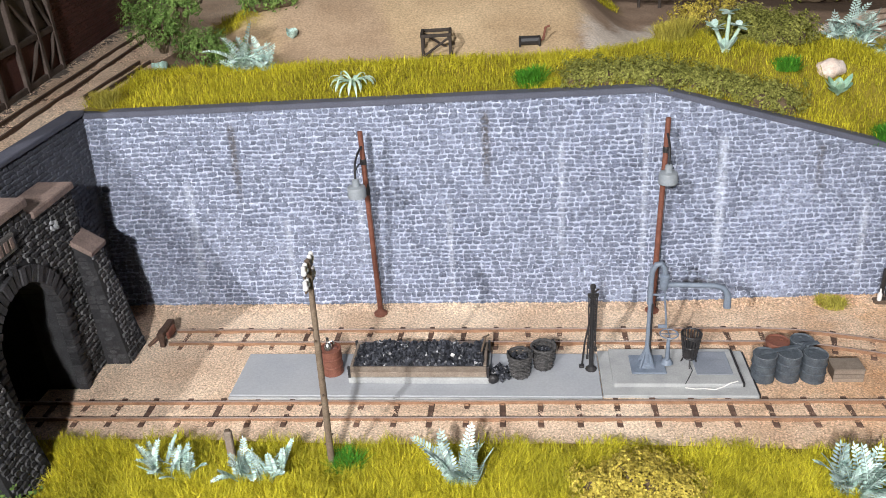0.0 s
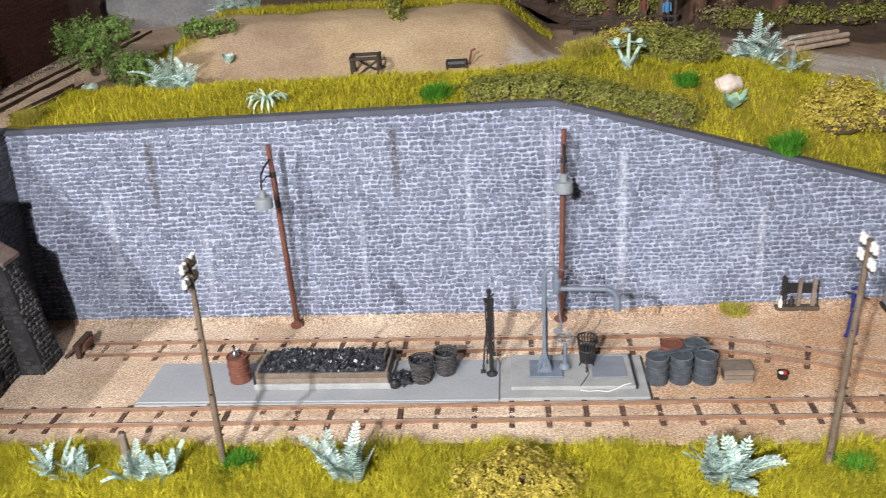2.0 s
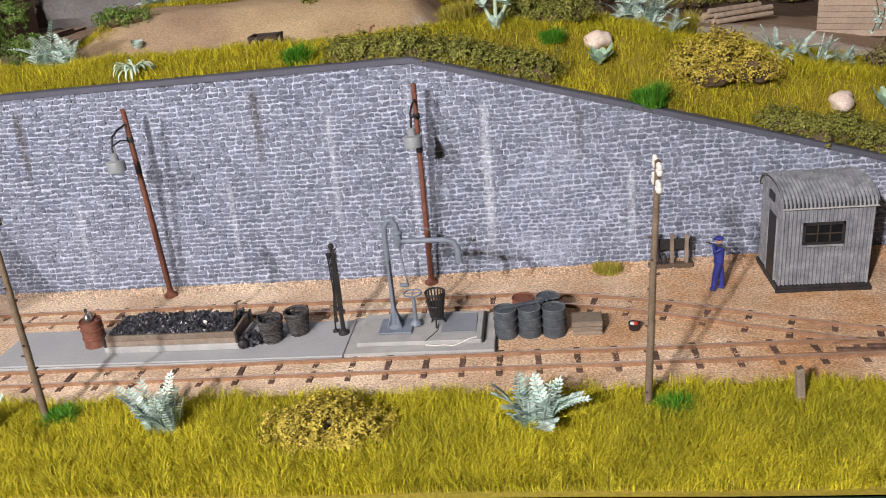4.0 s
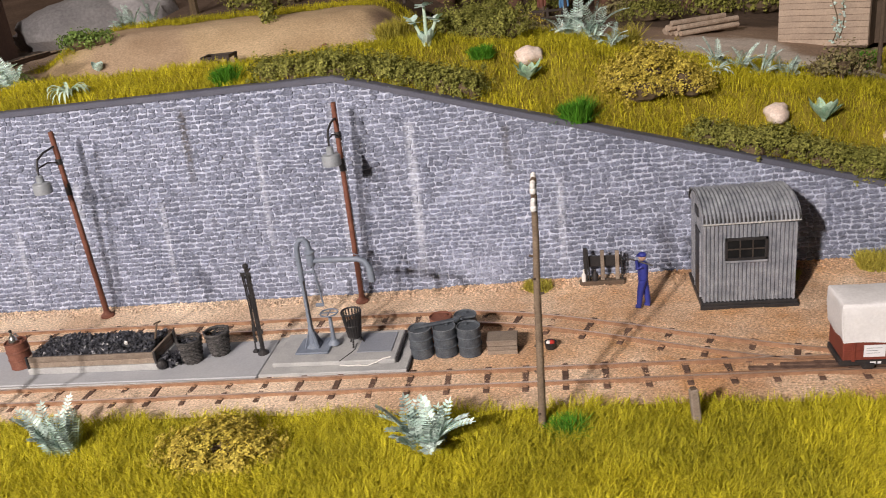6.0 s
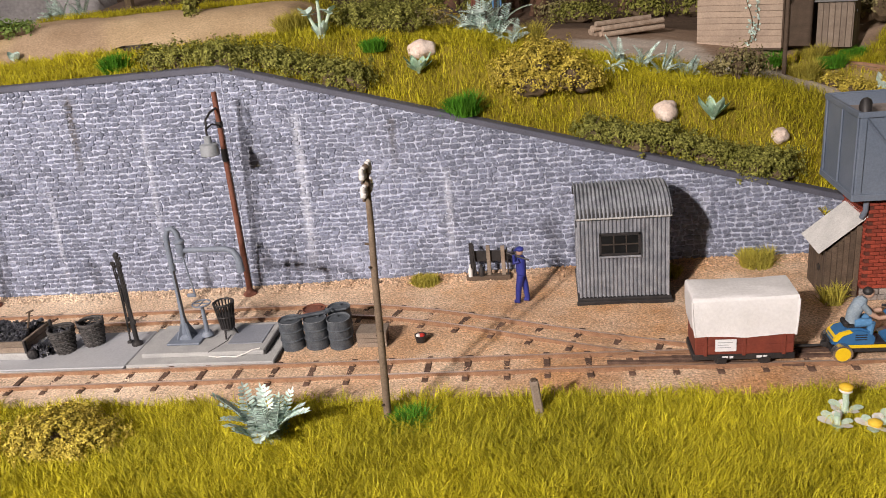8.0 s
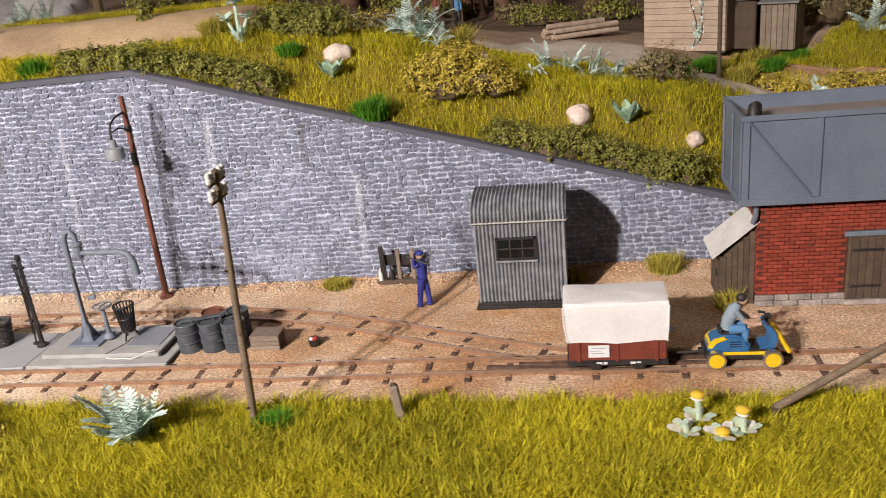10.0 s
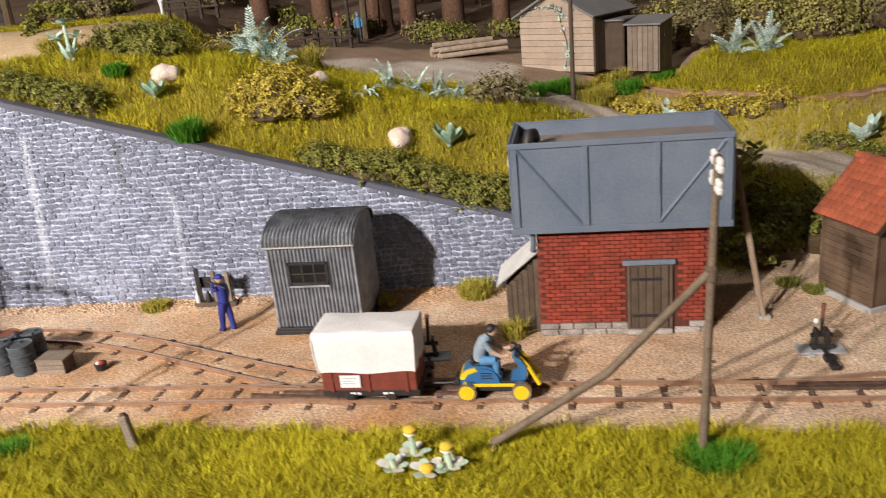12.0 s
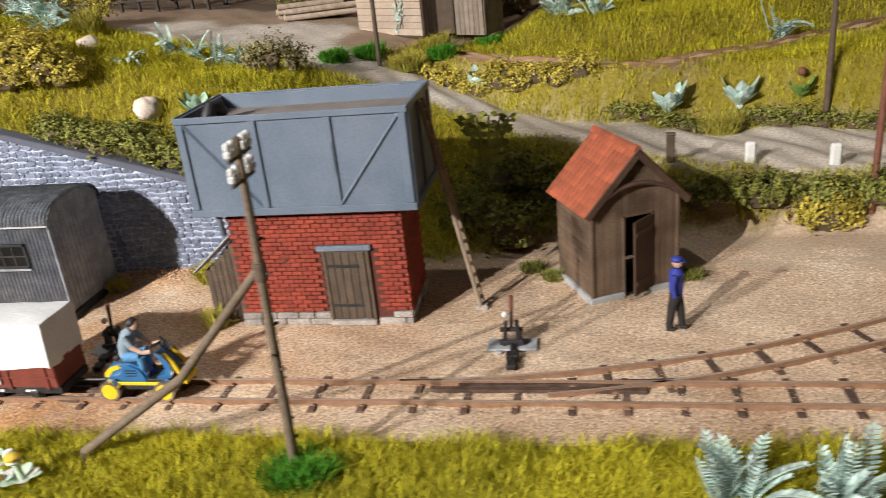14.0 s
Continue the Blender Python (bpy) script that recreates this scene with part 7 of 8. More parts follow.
dense = np.where((y < 385) | (x > 260), 1.0, 0.5) * np.where(x > 460, 0.4, 1.0)
keep = (zone(x, y) == 0) & (y > wall_y(x, wall_top(x)) + np.where(x < 268, 3.6, -20)) & (g.uniform(0, 1, N) < dense)
x, y = x[keep], y[keep]
tagged(blades("grass", x, y, land(x, y) - 0.2, GRASS, (3.2, 5.6), 0.2, 0.42, 0.9, 8, 0.35), "olive-yellow static grass on the hillside", "grass", kind="stuff")


def scatter_tuft(x, y, z, r, n, mat, label, high=(4, 8), lean=0.55, seed=1):
    q = np.random.RandomState(seed)
    a, d = q.uniform(0, 6.28, n), r * np.sqrt(q.uniform(0, 1, n)) * 0.8
    px, py = d * np.cos(a), d * np.sin(a)
    ob = blades("grass_tuft", px, py, np.zeros(n), mat, high, 0.28, lean * 0.75, 0.35, seed, 0.0)
    ob.matrix_basis = at_mm(x, y, z - 0.3)
    return tagged(ob, label, "grass tuft", "grass tufts")


BRIGHT = "bright green grass tuft"
for i, (x, y, r) in enumerate(((-36.5, 193.5, 5.5), (136.2, 191.8, 5.0), (306, 190.5, 8.5))):
    scatter_tuft(x, y, 0.3, r, int(26 * r * r), TUFT, BRIGHT + " at the foot of a telegraph pole", seed=50 + i)
for i, (x, y, r, hi) in enumerate(((18, 304, 6, 9), (145, 300.5, 7, 10), (112, 320, 5.5, 6), (273, 402, 8, 8), (303, 405, 7, 7), (262, 388, 7, 7), (320, 430, 7, 7))):
    scatter_tuft(x, y, float(land(x, y)), r, int(24 * r * r), TUFT, BRIGHT + " on the hillside", (3.5, hi), seed=70 + i)
for i, (x, y, r, hi) in enumerate(((244, 288, 7, 8), (128, 284.5, 6.5, 4), (259, 256, 4, 8), (75, 345, 9, 11), (30, 352, 8, 8), (168, 372, 8, 12), (-142, 303, 7, 8), (288, 398, 8, 10), (298, 420, 8, 10), (410, 372, 9, 9), (214, 281, 4, 5))):
    z = float(land(x, y)) if y > 297 else 0.3
    scatter_tuft(x, y, z, r, int((16 if hi > 5 else 22) * r * r), STRAW, "pale yellow-green straw grass tuft", (2, hi) if hi < 5 else (4, hi), 0.6, seed=90 + i)

# dull green grass; the dark hedge colour also carries the shed's and tower's shade
for i, (x, y, r) in enumerate(((351.5, 284, 4), (345, 290, 4.5), (389.5, 283, 4.5))):
    scatter_tuft(x, y, 0.2, r, int(22 * r * r), HEDGE, "low dull green grass by the brown shed, darkened for the shade there", (1.5, 4), 0.6, seed=120 + i)


def leaf_cloud(blobs, n, size, seed, clump=1):
    """Small bent leaves over lumpy blobs of (x, y, z, rx, ry, rz); arrays for raw_mesh."""
    q = np.random.RandomState(seed)
    w = np.array([b[3] * b[4] + b[3] * b[5] + b[4] * b[5] for b in blobs])
    pick = q.choice(len(blobs), n, p=w / w.sum())
    B = np.array(blobs)[pick]
    if clump > 1:
        m = max(1, n // clump)
        own = np.arange(n) % m
        B, pick = B[own], pick[own]
        d = q.normal(0, 1, (m, 3))[own]
        stray = q.normal(0, size * 0.62, (n, 3))
        lift = q.uniform(-1.3, 0.8, m)[own]
    else:
        d, stray, lift = q.normal(0, 1, (n, 3)), 0.0, q.uniform(-1.3, 0.8, n)
    d /= np.linalg.norm(d, axis=1)[:, None]
    d[:, 2] = np.where(d[:, 2] < -0.35, -d[:, 2], d[:, 2])
    lump = 0.26 * np.sin(9 * d[:, 0] + pick) * np.sin(8 * d[:, 1] + 2) + 0.17 * np.sin(17 * d[:, 2] + 11 * d[:, 0])
    rad = (0.82 + lump + 0.2 * lift)[:, None]
    c = B[:, :3] + d * B[:, 3:6] * rad + stray
    t1 = np.cross(d, q.normal(0, 1, (n, 3)))
    t1 /= np.linalg.norm(t1, axis=1)[:, None]
    nrm = d + q.normal(0, 0.8, (n, 3))
    nrm /= np.linalg.norm(nrm, axis=1)[:, None]
    t2 = np.cross(nrm, t1)
    t2 /= np.linalg.norm(t2, axis=1)[:, None]
    s = size * q.uniform(0.55, 1.25, n)[:, None]
    v = np.stack([c - t1 * s * 0.5, c - t2 * s * 0.32 + nrm * s * 0.12, c + t1 * s * 0.5, c + t2 * s * 0.32 + nrm * s * 0.12], 1).reshape(-1, 3)
    return v, np.arange(n)[:, None] * 4 + np.array([0, 1, 2, 3])


def bush(name, label, category, x, y, z, blobs, n, size, mat, seed, twigs=0, group=""):
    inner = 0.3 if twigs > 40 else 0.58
    t = thing(name, label, category, x, y, z, group=group)
    v, q = leaf_cloud(blobs, n, size, seed, 14 if n > 5000 else 6)
    ob = new("foliage", raw_mesh("foliage", v, q, np.zeros((0, 3), int), mat))
    ob.parent = t
    r = random.Random(seed)
    # solid dark balls inside the leaves imitate the shade in the gaps
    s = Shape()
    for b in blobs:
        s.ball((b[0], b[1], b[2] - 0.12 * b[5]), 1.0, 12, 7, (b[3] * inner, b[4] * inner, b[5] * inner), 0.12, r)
    part("dark_core", s, TWIG, t)
    tw = Shape()
    for k in range(max(twigs, 4)):
        b = r.choice(blobs)
        a = r.uniform(0, 6.28)
        p = (b[0] + b[3] * 0.95 * math.cos(a) * r.uniform(0.2, 1), b[1] + b[4] * 0.95 * math.sin(a) * r.uniform(0.2, 1), b[2] + b[5] * r.uniform(0.2, 1.0))
        tw.tube([(mix(p[0], b[0], 0.85), mix(p[1], b[1], 0.85), b[2] - 0.7 * b[5]), (mix(p[0], b[0], 0.45), mix(p[1], b[1], 0.45), mix(p[2], b[2], 0.4)), p], [0.4, 0.28, 0.12], 5)
    tagged(part("branchwork", tw, TWIG, t), kind="stuff")
    return t


def hedge_row(label, path, rx, ry, rz, n, size, mat, seed, lift=1.0):
    r = random.Random(seed)
    x0, y0 = path[0]
    z0 = float(land(x0, y0))
    blobs = []
    for (xa, ya), (xb, yb) in zip(path, path[1:]):
        m = max(2, int(math.hypot(xb - xa, yb - ya) / (rx * 0.8)))
        for k in range(m):
            u = k / m
            px, py = mix(xa, xb, u), mix(ya, yb, u) + r.uniform(-1.5, 1.5)
            f = r.uniform(0.8, 1.15)
            blobs.append((px - x0, py - y0, float(land(px, py)) - z0 + lift, rx * f, ry * f, rz * f))
    return bush("hedge", label, "hedge", x0, y0, z0, blobs, n, size, mat, seed)


hedge_row("dark olive creeping hedge along the wall's top", [(36, 303.5), (60, 303.5), (84, 304), (114, 303.5)], 9, 7.5, 7.5, 26000, 1.0, HEDGE, 3, 1.2)
hedge_row("dark olive creeping hedge behind the sloping wall", [(190, 305), (222, 305), (246, 305), (262, 304.5)], 9.5, 8, 7.5, 26000, 1.0, HEDGE, 4, 1.2)
bush("shrub", "low dark green rounded shrub in the grass", "shrub", 108, 345, float(land(108, 345)), [(-7, 0, 4, 14, 11, 10), (10, 1, 3.5, 13, 11, 9), (0, 9, 4, 14, 11, 9), (0, -4, 2, 16, 8, 7)], 22000, 1.0, HEDGE, 5)
bush("shrub", "yellow-olive rounded shrub in the hillside grass", "shrub", 172, 320, float(land(172, 318)) - 1, [(-10, 0, 5, 11, 8, 9), (0, 0, 8, 13, 9, 11), (11, -2, 5, 10, 8, 8), (3, 7, 8, 11, 8, 10), (-2, -6, 3, 14, 7, 6), (16, 0, 2, 9, 8, 6), (-16, 0, 2, 9, 8, 6)], 20000, 1.05, OLIVE, 6)
bush("shrub", "yellow-olive rounded shrub on the front verge", "shrub", 45, 184, 0, [(-9, 0, 2.5, 10, 7.5, 6), (0, 0, 4.5, 12, 8, 7.5), (9.5, -1, 3, 9, 7, 6), (1, 5, 4, 10, 6, 6.5), (-4, -5, 2, 9, 5, 4.5), (6, -5, 1.5, 8, 5, 4)], 19000, 0.9, OLIVE, 7)
bush("shrub", "sparse dry twiggy shrub beside the path", "shrub", 250, 352, float(land(250, 352)), [(0, 0, 7, 11, 8, 8), (7, 3, 5, 8, 7, 6), (-7, 1, 5, 7, 6, 6)], 1500, 1.3, DRYLEAF, 8, 60)
bush("shrub", "tangled dry olive shrub at the field's edge", "shrub", 118, 415, float(land(118, 415)), [(0, 0, 9, 16, 10, 11), (14, 4, 7, 11, 9, 8)], 2600, 1.6, DRYLEAF, 9, 60)
bush("tree", "loose green leafy sapling above the wall's end", "tree", -129, 364, float(land(-129, 364)), [(-12, -4, 22, 13, 9, 11), (4, 0, 13, 14, 10, 11), (14, 2, 8, 12, 9, 9), (-22, 6, 27, 12, 10, 12), (-6, 8, 30, 10, 9, 9), (22, 2, 5, 8, 7, 6)], 16000, 1.05, LEAFGREEN, 10, 110)
bush("shrub", "small bright green leafy bush beside the tunnel wing", "shrub", -133, 176, 0.5, [(0, 0, 3, 8, 7, 6), (-9, -2, 4, 8, 7, 7), (6, -4, 2, 6, 6, 4)], 3200, 1.5, LEAFGREEN, 77, 12)
bush("creeper", "hanging dark green creeper on the sand face", "creeper", -16, 470, float(land(-16, 470)), [(0, 0, 8, 5, 4, 6), (-2, -6, 4, 3.5, 3.5, 6), (1, -12, -1, 3.2, 3, 5), (2, -17, -4, 3.5, 3, 3.5)], 900, 2.2, HEDGE, 11)
bush("shrub", "small mid-green shrub on the pit's rim", "shrub", -122, 444, float(land(-122, 444)), [(0, 0, 3, 12, 8, 6), (12, 3, 3, 9, 7, 5)], 1500, 1.8, LEAFGREEN, 12)
bush("shrub", "shaded olive thicket on the bank beside the tower", "shrub", 338, 306, float(land(338, 306)), [(0, 0, 6, 14, 9, 10), (-14, 6, 10, 12, 9, 10), (10, 12, 12, 13, 9, 9), (-4, 20, 16, 15, 10, 9), (22, 8, 6, 10, 8, 9), (26, 20, 10, 12, 9, 9), (10, 26, 14, 12, 9, 8)], 9000, 1.6, HEDGE, 13, 30)
bush("shrub", "olive thicket below the road behind the shed", "shrub", 398, 318, float(land(398, 318)), [(0, 0, 3, 12, 7, 7), (18, 0, 3, 13, 7, 6.5), (36, -2, 3, 12, 7, 6.5), (52, -2, 3, 11, 7, 6)], 6500, 1.4, HEDGE, 14, 10)
hedge_row("olive hedge on the bank above the dusty road", [(300, 394), (322, 384), (344, 379), (366, 376)], 9, 4, 6, 9000, 1.2, OLIVE, 15, 1)
hedge_row("dark olive creeping growth along the foot of the bank", [(374, 370), (396, 371), (424, 374), (470, 376)], 8, 3, 4, 5000, 1.25, HEDGE, 16, 1)
for i, (x, y, s) in enumerate(((345, 462, 1.0), (372, 470, 1.2), (400, 462, 1.0), (430, 470, 1.2), (330, 490, 1.3), (300, 500, 1.2), (460, 480, 1.3))):
    bush("shrub", "yellow-green thicket behind the sheds", "shrub", x, y, float(land(x, y)), [(0, 0, 12 * s, 14 * s, 9, 14 * s), (10, 4, 8 * s, 11 * s, 8, 10 * s), (-9, 2, 9 * s, 11 * s, 8, 11 * s)], 4200, 1.7, THICKET if i % 3 else DRYLEAF, 30 + i, 30)


def sprig(root, way, length, curl, roll, pairs, leaf, wide):
    """One etched sprig: a stem that curls about a slanting axis, with pairs of separate pointed leaflets."""
    s = Shape()
    d = Vector(way).normalized()
    side = d.cross(Vector((0, 0, 1)))
    side = side.normalized() if side.length > 0.1 else Vector((1, 0, 0))
    side = Quaternion(d, roll) @ side
    axis = (side * math.cos(roll * 0.5) + Vector((0, 0, 1)) * 0.4 * math.sin(roll)).normalized()
    p, pts = Vector(root), []
    turn = Quaternion(axis, -curl / pairs)
    frames_ = []
    for i in range(pairs + 1):
        pts.append(p.copy())
        frames_.append((d.copy(), side.copy()))
        p = p + d * (length / pairs)
        d, side = turn @ d, turn @ side
    s.tube(pts, [0.26 * (1 - 0.6 * i / pairs) for i in range(pairs + 1)], 4)
    for i in range(1, pairs + 1):
        d, e0 = frames_[i]
        out = e0.cross(d)
        u = i / pairs
        L = leaf * (0.55 + 0.75 * math.sin(math.pi * min(1, 0.12 + 0.8 * u))) * (1.0 if i % 2 else 0.88)
        for sg in (-1, 1):
            e = (e0 * sg * 0.86 + d * 0.5 + out * 0.16).normalized()
            f = (d - e * d.dot(e)).normalized()
            q = pts[i] + d * (0.12 * sg)
            s.add([q, q + e * L * 0.35 - f * wide * 0.5 + out * 0.1, q + e * L * 0.75 - f * wide * 0.38 + out * 0.12, q + e * L, q + e * L * 0.75 + f * wide * 0.38 - out * 0.04, q + e * L * 0.35 + f * wide * 0.5 - out * 0.04],
                  [(0, 1, 2, 5), (5, 2, 3, 4)])
    e = frames_[-1][0]
    s.add([pts[-1], pts[-1] + e * leaf * 0.4 + frames_[-1][1] * wide * 0.4, pts[-1] + e * leaf * 0.9, pts[-1] + e * leaf * 0.4 - frames_[-1][1] * wide * 0.4], [(0, 1, 2, 3)])
    return s


def frond_plant(x, y, z, size, n, mat, label, seed, spread=1.0, pairs=14):
    """A clump of curled feather-shaped sprigs of differing length and lean; each sprig is a part."""
    t = thing("frond_plant", label, "plant", x, y, z, group="feathery plants")
    r = random.Random(seed)
    for k in range(int(n * 1.6)):
        lying = k % 4 == 3 and spread > 0.4
        ax, ay = r.gauss(0, 0.38) * spread / 0.6, r.gauss(-0.12, 0.2)
        L = size * r.uniform(0.7, 1.25)
        root = (size * r.uniform(-0.26, 0.26), size * r.uniform(-0.16, 0.16), 0.3)
        way = (ax + root[0] / size * 0.7, ay + root[1] / size * 0.4, 1.0)
        if lying:
            way = (r.choice((-1, 1)) * r.uniform(0.6, 1.0), -r.uniform(0.1, 0.5), 0.45)
            L *= 0.5
        if k % 3 == 1 and spread > 0.4:
            way, L = (r.uniform(-0.9, 0.9), r.uniform(-0.9, 0.3), r.uniform(0.7, 1.2)), L * 0.6
        m = max(7, int(pairs * L / size))
        part("frond", sprig(root, way, L, r.uniform(-0.3, 1.9 if spread > 0.4 else 1.1), r.uniform(-0.9, 0.9), m, size * 0.155, size * 0.052), mat, t, fix=False)
    part("crown", Shape().ball((0, 0, 0.4), size * 0.08, 8, 5), mat, t)
    return t


BG = "blue-green feathery paper plant"
for i, (x, y, sz, n) in enumerate(((-90, 189, 9.5, 9), (-83.5, 187.5, 9, 8), (-65, 187, 9.5, 9), (-58, 187, 10, 8), (-2.5, 187, 13.5, 17), (100.5, 185, 14.5, 18), (386, 187, 12.5, 12), (403, 185.5, 12.5, 12))):
    frond_plant(x, y, 0.8, sz, n, FROND, BG + " in the grass verge", 40 + i, 0.3 if x < 300 else 0.25)
for i, (x, y, sz, n) in enumerate(((-97, 331, 15.0, 14), (-86, 330, 11, 9), (146, 366, 15.0, 11), (154, 366, 15, 10), (160, 357, 9.5, 9), (205, 364, 10.0, 8), (214, 364, 10.0, 9), (223, 362, 10, 9), (232, 360, 9.5, 9), (-132, 515, 13, 9), (-112, 516, 12, 8), (-122, 514, 12, 8), (352, 428, 13, 9), (366, 432, 14, 10), (440, 425, 14, 9))):
    frond_plant(x, y, float(land(x, y)), sz, n, FROND, BG + " on the hillside", 60 + i, 0.6)


def strap_plant(x, y, z, size, n, width, droop, mat, label, seed, name="agave", cat="plant", lean=0.5):
    """A rosette of bent strap leaves, each with a fold along its middle."""
    t = thing(name, label, cat, x, y, z)
    r = random.Random(seed)
    for k in range(n):
        a = 6.28318 * k / n + r.uniform(-0.25, 0.25)
        L, up = size * r.uniform(0.75, 1.1), r.uniform(0.6, 1.15)
        left, mid, right = [], [], []
        m = 7
        for i in range(m + 1):
            u = i / m
            out = L * (0.8 if width < 1.2 else lean) * math.sin(u * 1.45)
            z_ = L * (up * u - droop * u * u) * (1.0 if width < 1.2 else 1.05)
            w = width * (0.5 + 1.6 * u) * (1 - u) ** 0.6 if width < 1.2 else width * math.sin(math.pi * min(1, 0.12 + 0.86 * u))
            c, s_ = math.cos(a), math.sin(a)
            left.append((out * c - s_ * w, out * s_ + c * w, z_ + 0.25 * w))
            mid.append((out * c, out * s_, z_ - 0.15 * w))
            right.append((out * c + s_ * w, out * s_ - c * w, z_ + 0.25 * w))
        part("leaf", Shape().ribbon(left, mid).ribbon(mid, right), mat, t, fix=False)
    part("crown", Shape().ball((0, 0, 0.3), size * 0.1, 8, 5), mat, t)
    return t


strap_plant(-47, 306, float(land(-47, 306)) + 2.5, 11.0, 34, 0.55, 1.0, FRONDPALE, "pale striped agave with arching strap leaves", 1)
strap_plant(129, 313, float(land(129, 313)) + 2, 8, 11, 1.6, 0.2, CABBAGE, "small blue-green leafy rosette by a rock", 2, "rosette_plant", lean=0.62)
strap_plant(234.5, 319, float(land(234.5, 319)) + 1, 9.5, 11, 1.8, 0.2, CABBAGE, "small blue-green leafy rosette in the grass", 3, "rosette_plant", lean=0.62)
for i, (x, y, s) in enumerate(((391, 373, 15), (417, 377, 15), (320, 386, 11), (-100, 420, 6), (-141, 352, 8))):
    strap_plant(x, y, float(land(x, y)), s * 0.9, 26, 2.3, 0.25, FROND, "blue-green cabbage-like rosette on the bank", 10 + i, "rosette_plant")
flowering = strap_plant(438, 378, float(land(438, 378)), 9, 15, 2.0, 0.3, LEAFGREEN, "fresh green rosette with one red flower on the bank", 17, "rosette_plant")
part("flower", Shape().ball((0, 0, 9.5), 1.6, 10, 6), RUSTRED, flowering, "small red flower head")
bush("shrub", "yellow-green bush below the road behind the shed", "shrub", 433, 314, float(land(433, 314)), [(0, 0, 4, 9, 6, 9), (-5, 2, 3, 6, 5, 6), (5, 1, 3, 6, 5, 6)], 3200, 1.4, OLIVE, 51, 12)
strap_plant(200, 341, float(land(200, 341)), 9, 20, 0.7, 0.8, FROND, "blue-green agave with arching leaves", 5)
tall = strap_plant(91, 326, float(land(91, 326)), 8, 9, 1.5, 0.25, FROND, "pale leafy plant with thick white stalks and rounded heads", 6, "leafy_plant")
rng = random.Random(61)
for hx, hy, hz in ((0.4, 0, 14.5), (4.6, -0.5, 9.5), (-4.2, 0.5, 9.0)):
    stalk = part("stalk", Shape().tube([(hx * 0.1, 0, 0), (hx * 0.6, hy * 0.5, hz * 0.6), (hx, hy, hz)], [0.8, 0.7, 0.6], 8), FRONDPALE, tall)
    for k in range(9):
        a = k * 2.4 + hx
        up = rng.uniform(-0.2, 0.8)
        c, s_ = math.cos(a), math.sin(a)
        leaf = []
        for u, w in ((0.0, 0.3), (0.35, 1.1), (0.7, 1.3), (1.0, 0.5)):
            L = 3.8 * u
            leaf.append(((hx + c * L - s_ * w, hy + s_ * L + c * w, hz + up * L - 0.5 * u * u), (hx + c * L + s_ * w, hy + s_ * L - c * w, hz + up * L - 0.5 * u * u + 0.25)))
        part("head_leaf", Shape().ribbon([p for p, q in leaf], [q for p, q in leaf]), FROND if k % 3 else FRONDPALE, stalk, fix=False)
leafy = thing("paper_flower", "white and yellow paper flowers in the verge", "flower", 246, 182, 0.5)
rng = random.Random(17)
for bx, by, h, bloom in ((-5.5, 7.5, 9.5, True), (-9.0, 2.0, 6.5, False), (-1.0, 1.0, 4.0, True), (3.5, 2.5, 8.5, True)):
    stem = part("stem", Shape().tube([(bx, by, 0), (bx + 0.2, by, h * 0.5), (bx - 0.2, by - 0.3, h)], [0.75, 0.65, 0.75], 8), FRONDPALE, leafy)
    if bloom:
        part("blossom", Shape().lathe(bx - 0.2, by - 0.3, [(0.6, h - 0.3), (1.5, h + 0.3), (1.6, h + 0.9), (0.9, h + 1.4), (0.2, h + 1.5)], 12), FLOWER, stem, "yellow flower head", smooth=True)
        part("collar", Shape().lathe(bx - 0.2, by - 0.3, [(0.7, h - 0.9), (1.5, h - 0.2), (1.3, h + 0.2)], 12), WHITEPAINT, stem)
    for j in range(6):
        b = 1.05 * j + rng.uniform(-0.3, 0.3)
        c, s_, L = math.cos(b), math.sin(b), rng.uniform(3.0, 4.4)
        rim = [((bx + c * L * u - s_ * w, by + s_ * L * u + c * w, 3.2 + 2.6 * u - 1.2 * u * u), (bx + c * L * u + s_ * w, by + s_ * L * u - c * w, 3.4 + 2.6 * u - 1.2 * u * u)) for u, w in ((0.05, 0.3), (0.35, 0.95), (0.7, 1.25), (0.92, 0.9), (1.0, 0.25))]
        part("leaf", Shape().ribbon([p for p, q in rim], [q for p, q in rim]), WHITEPAINT if j % 2 else FRONDPALE, stem, fix=False)
dark = thing("fern", "dark green fern-like shrub on the shaded bank", "fern", 332, 310, 8)
for k in range(11):
    a = 0.5 + k * 0.55
    pts = [Vector((12 * u * math.cos(a) * 0.6, 7 * u * math.sin(a), 14 + 26 * u - 7 * u * u)) for u in (0, 0.25, 0.5, 0.75, 1.0)]
    s = Shape().tube(pts, 0.3, 4)
    for i in range(1, 5):
        for sg in (-1, 1):
            s.add([pts[i], pts[i] + Vector((sg * 1.6, 0.5, 1.4)), pts[i] + Vector((sg * 3.2, 0.3, 1.2)), pts[i] + Vector((sg * 1.8, -0.4, -0.2))], [(0, 1, 2, 3)])
    part("frond", s, HEDGE, dark, fix=False)
vine = thing("climbing_vine", "thin blue-green climbing vine on the barn's boards", "vine", 253.5, 461, 51.5, -33.5)
rng = random.Random(4)
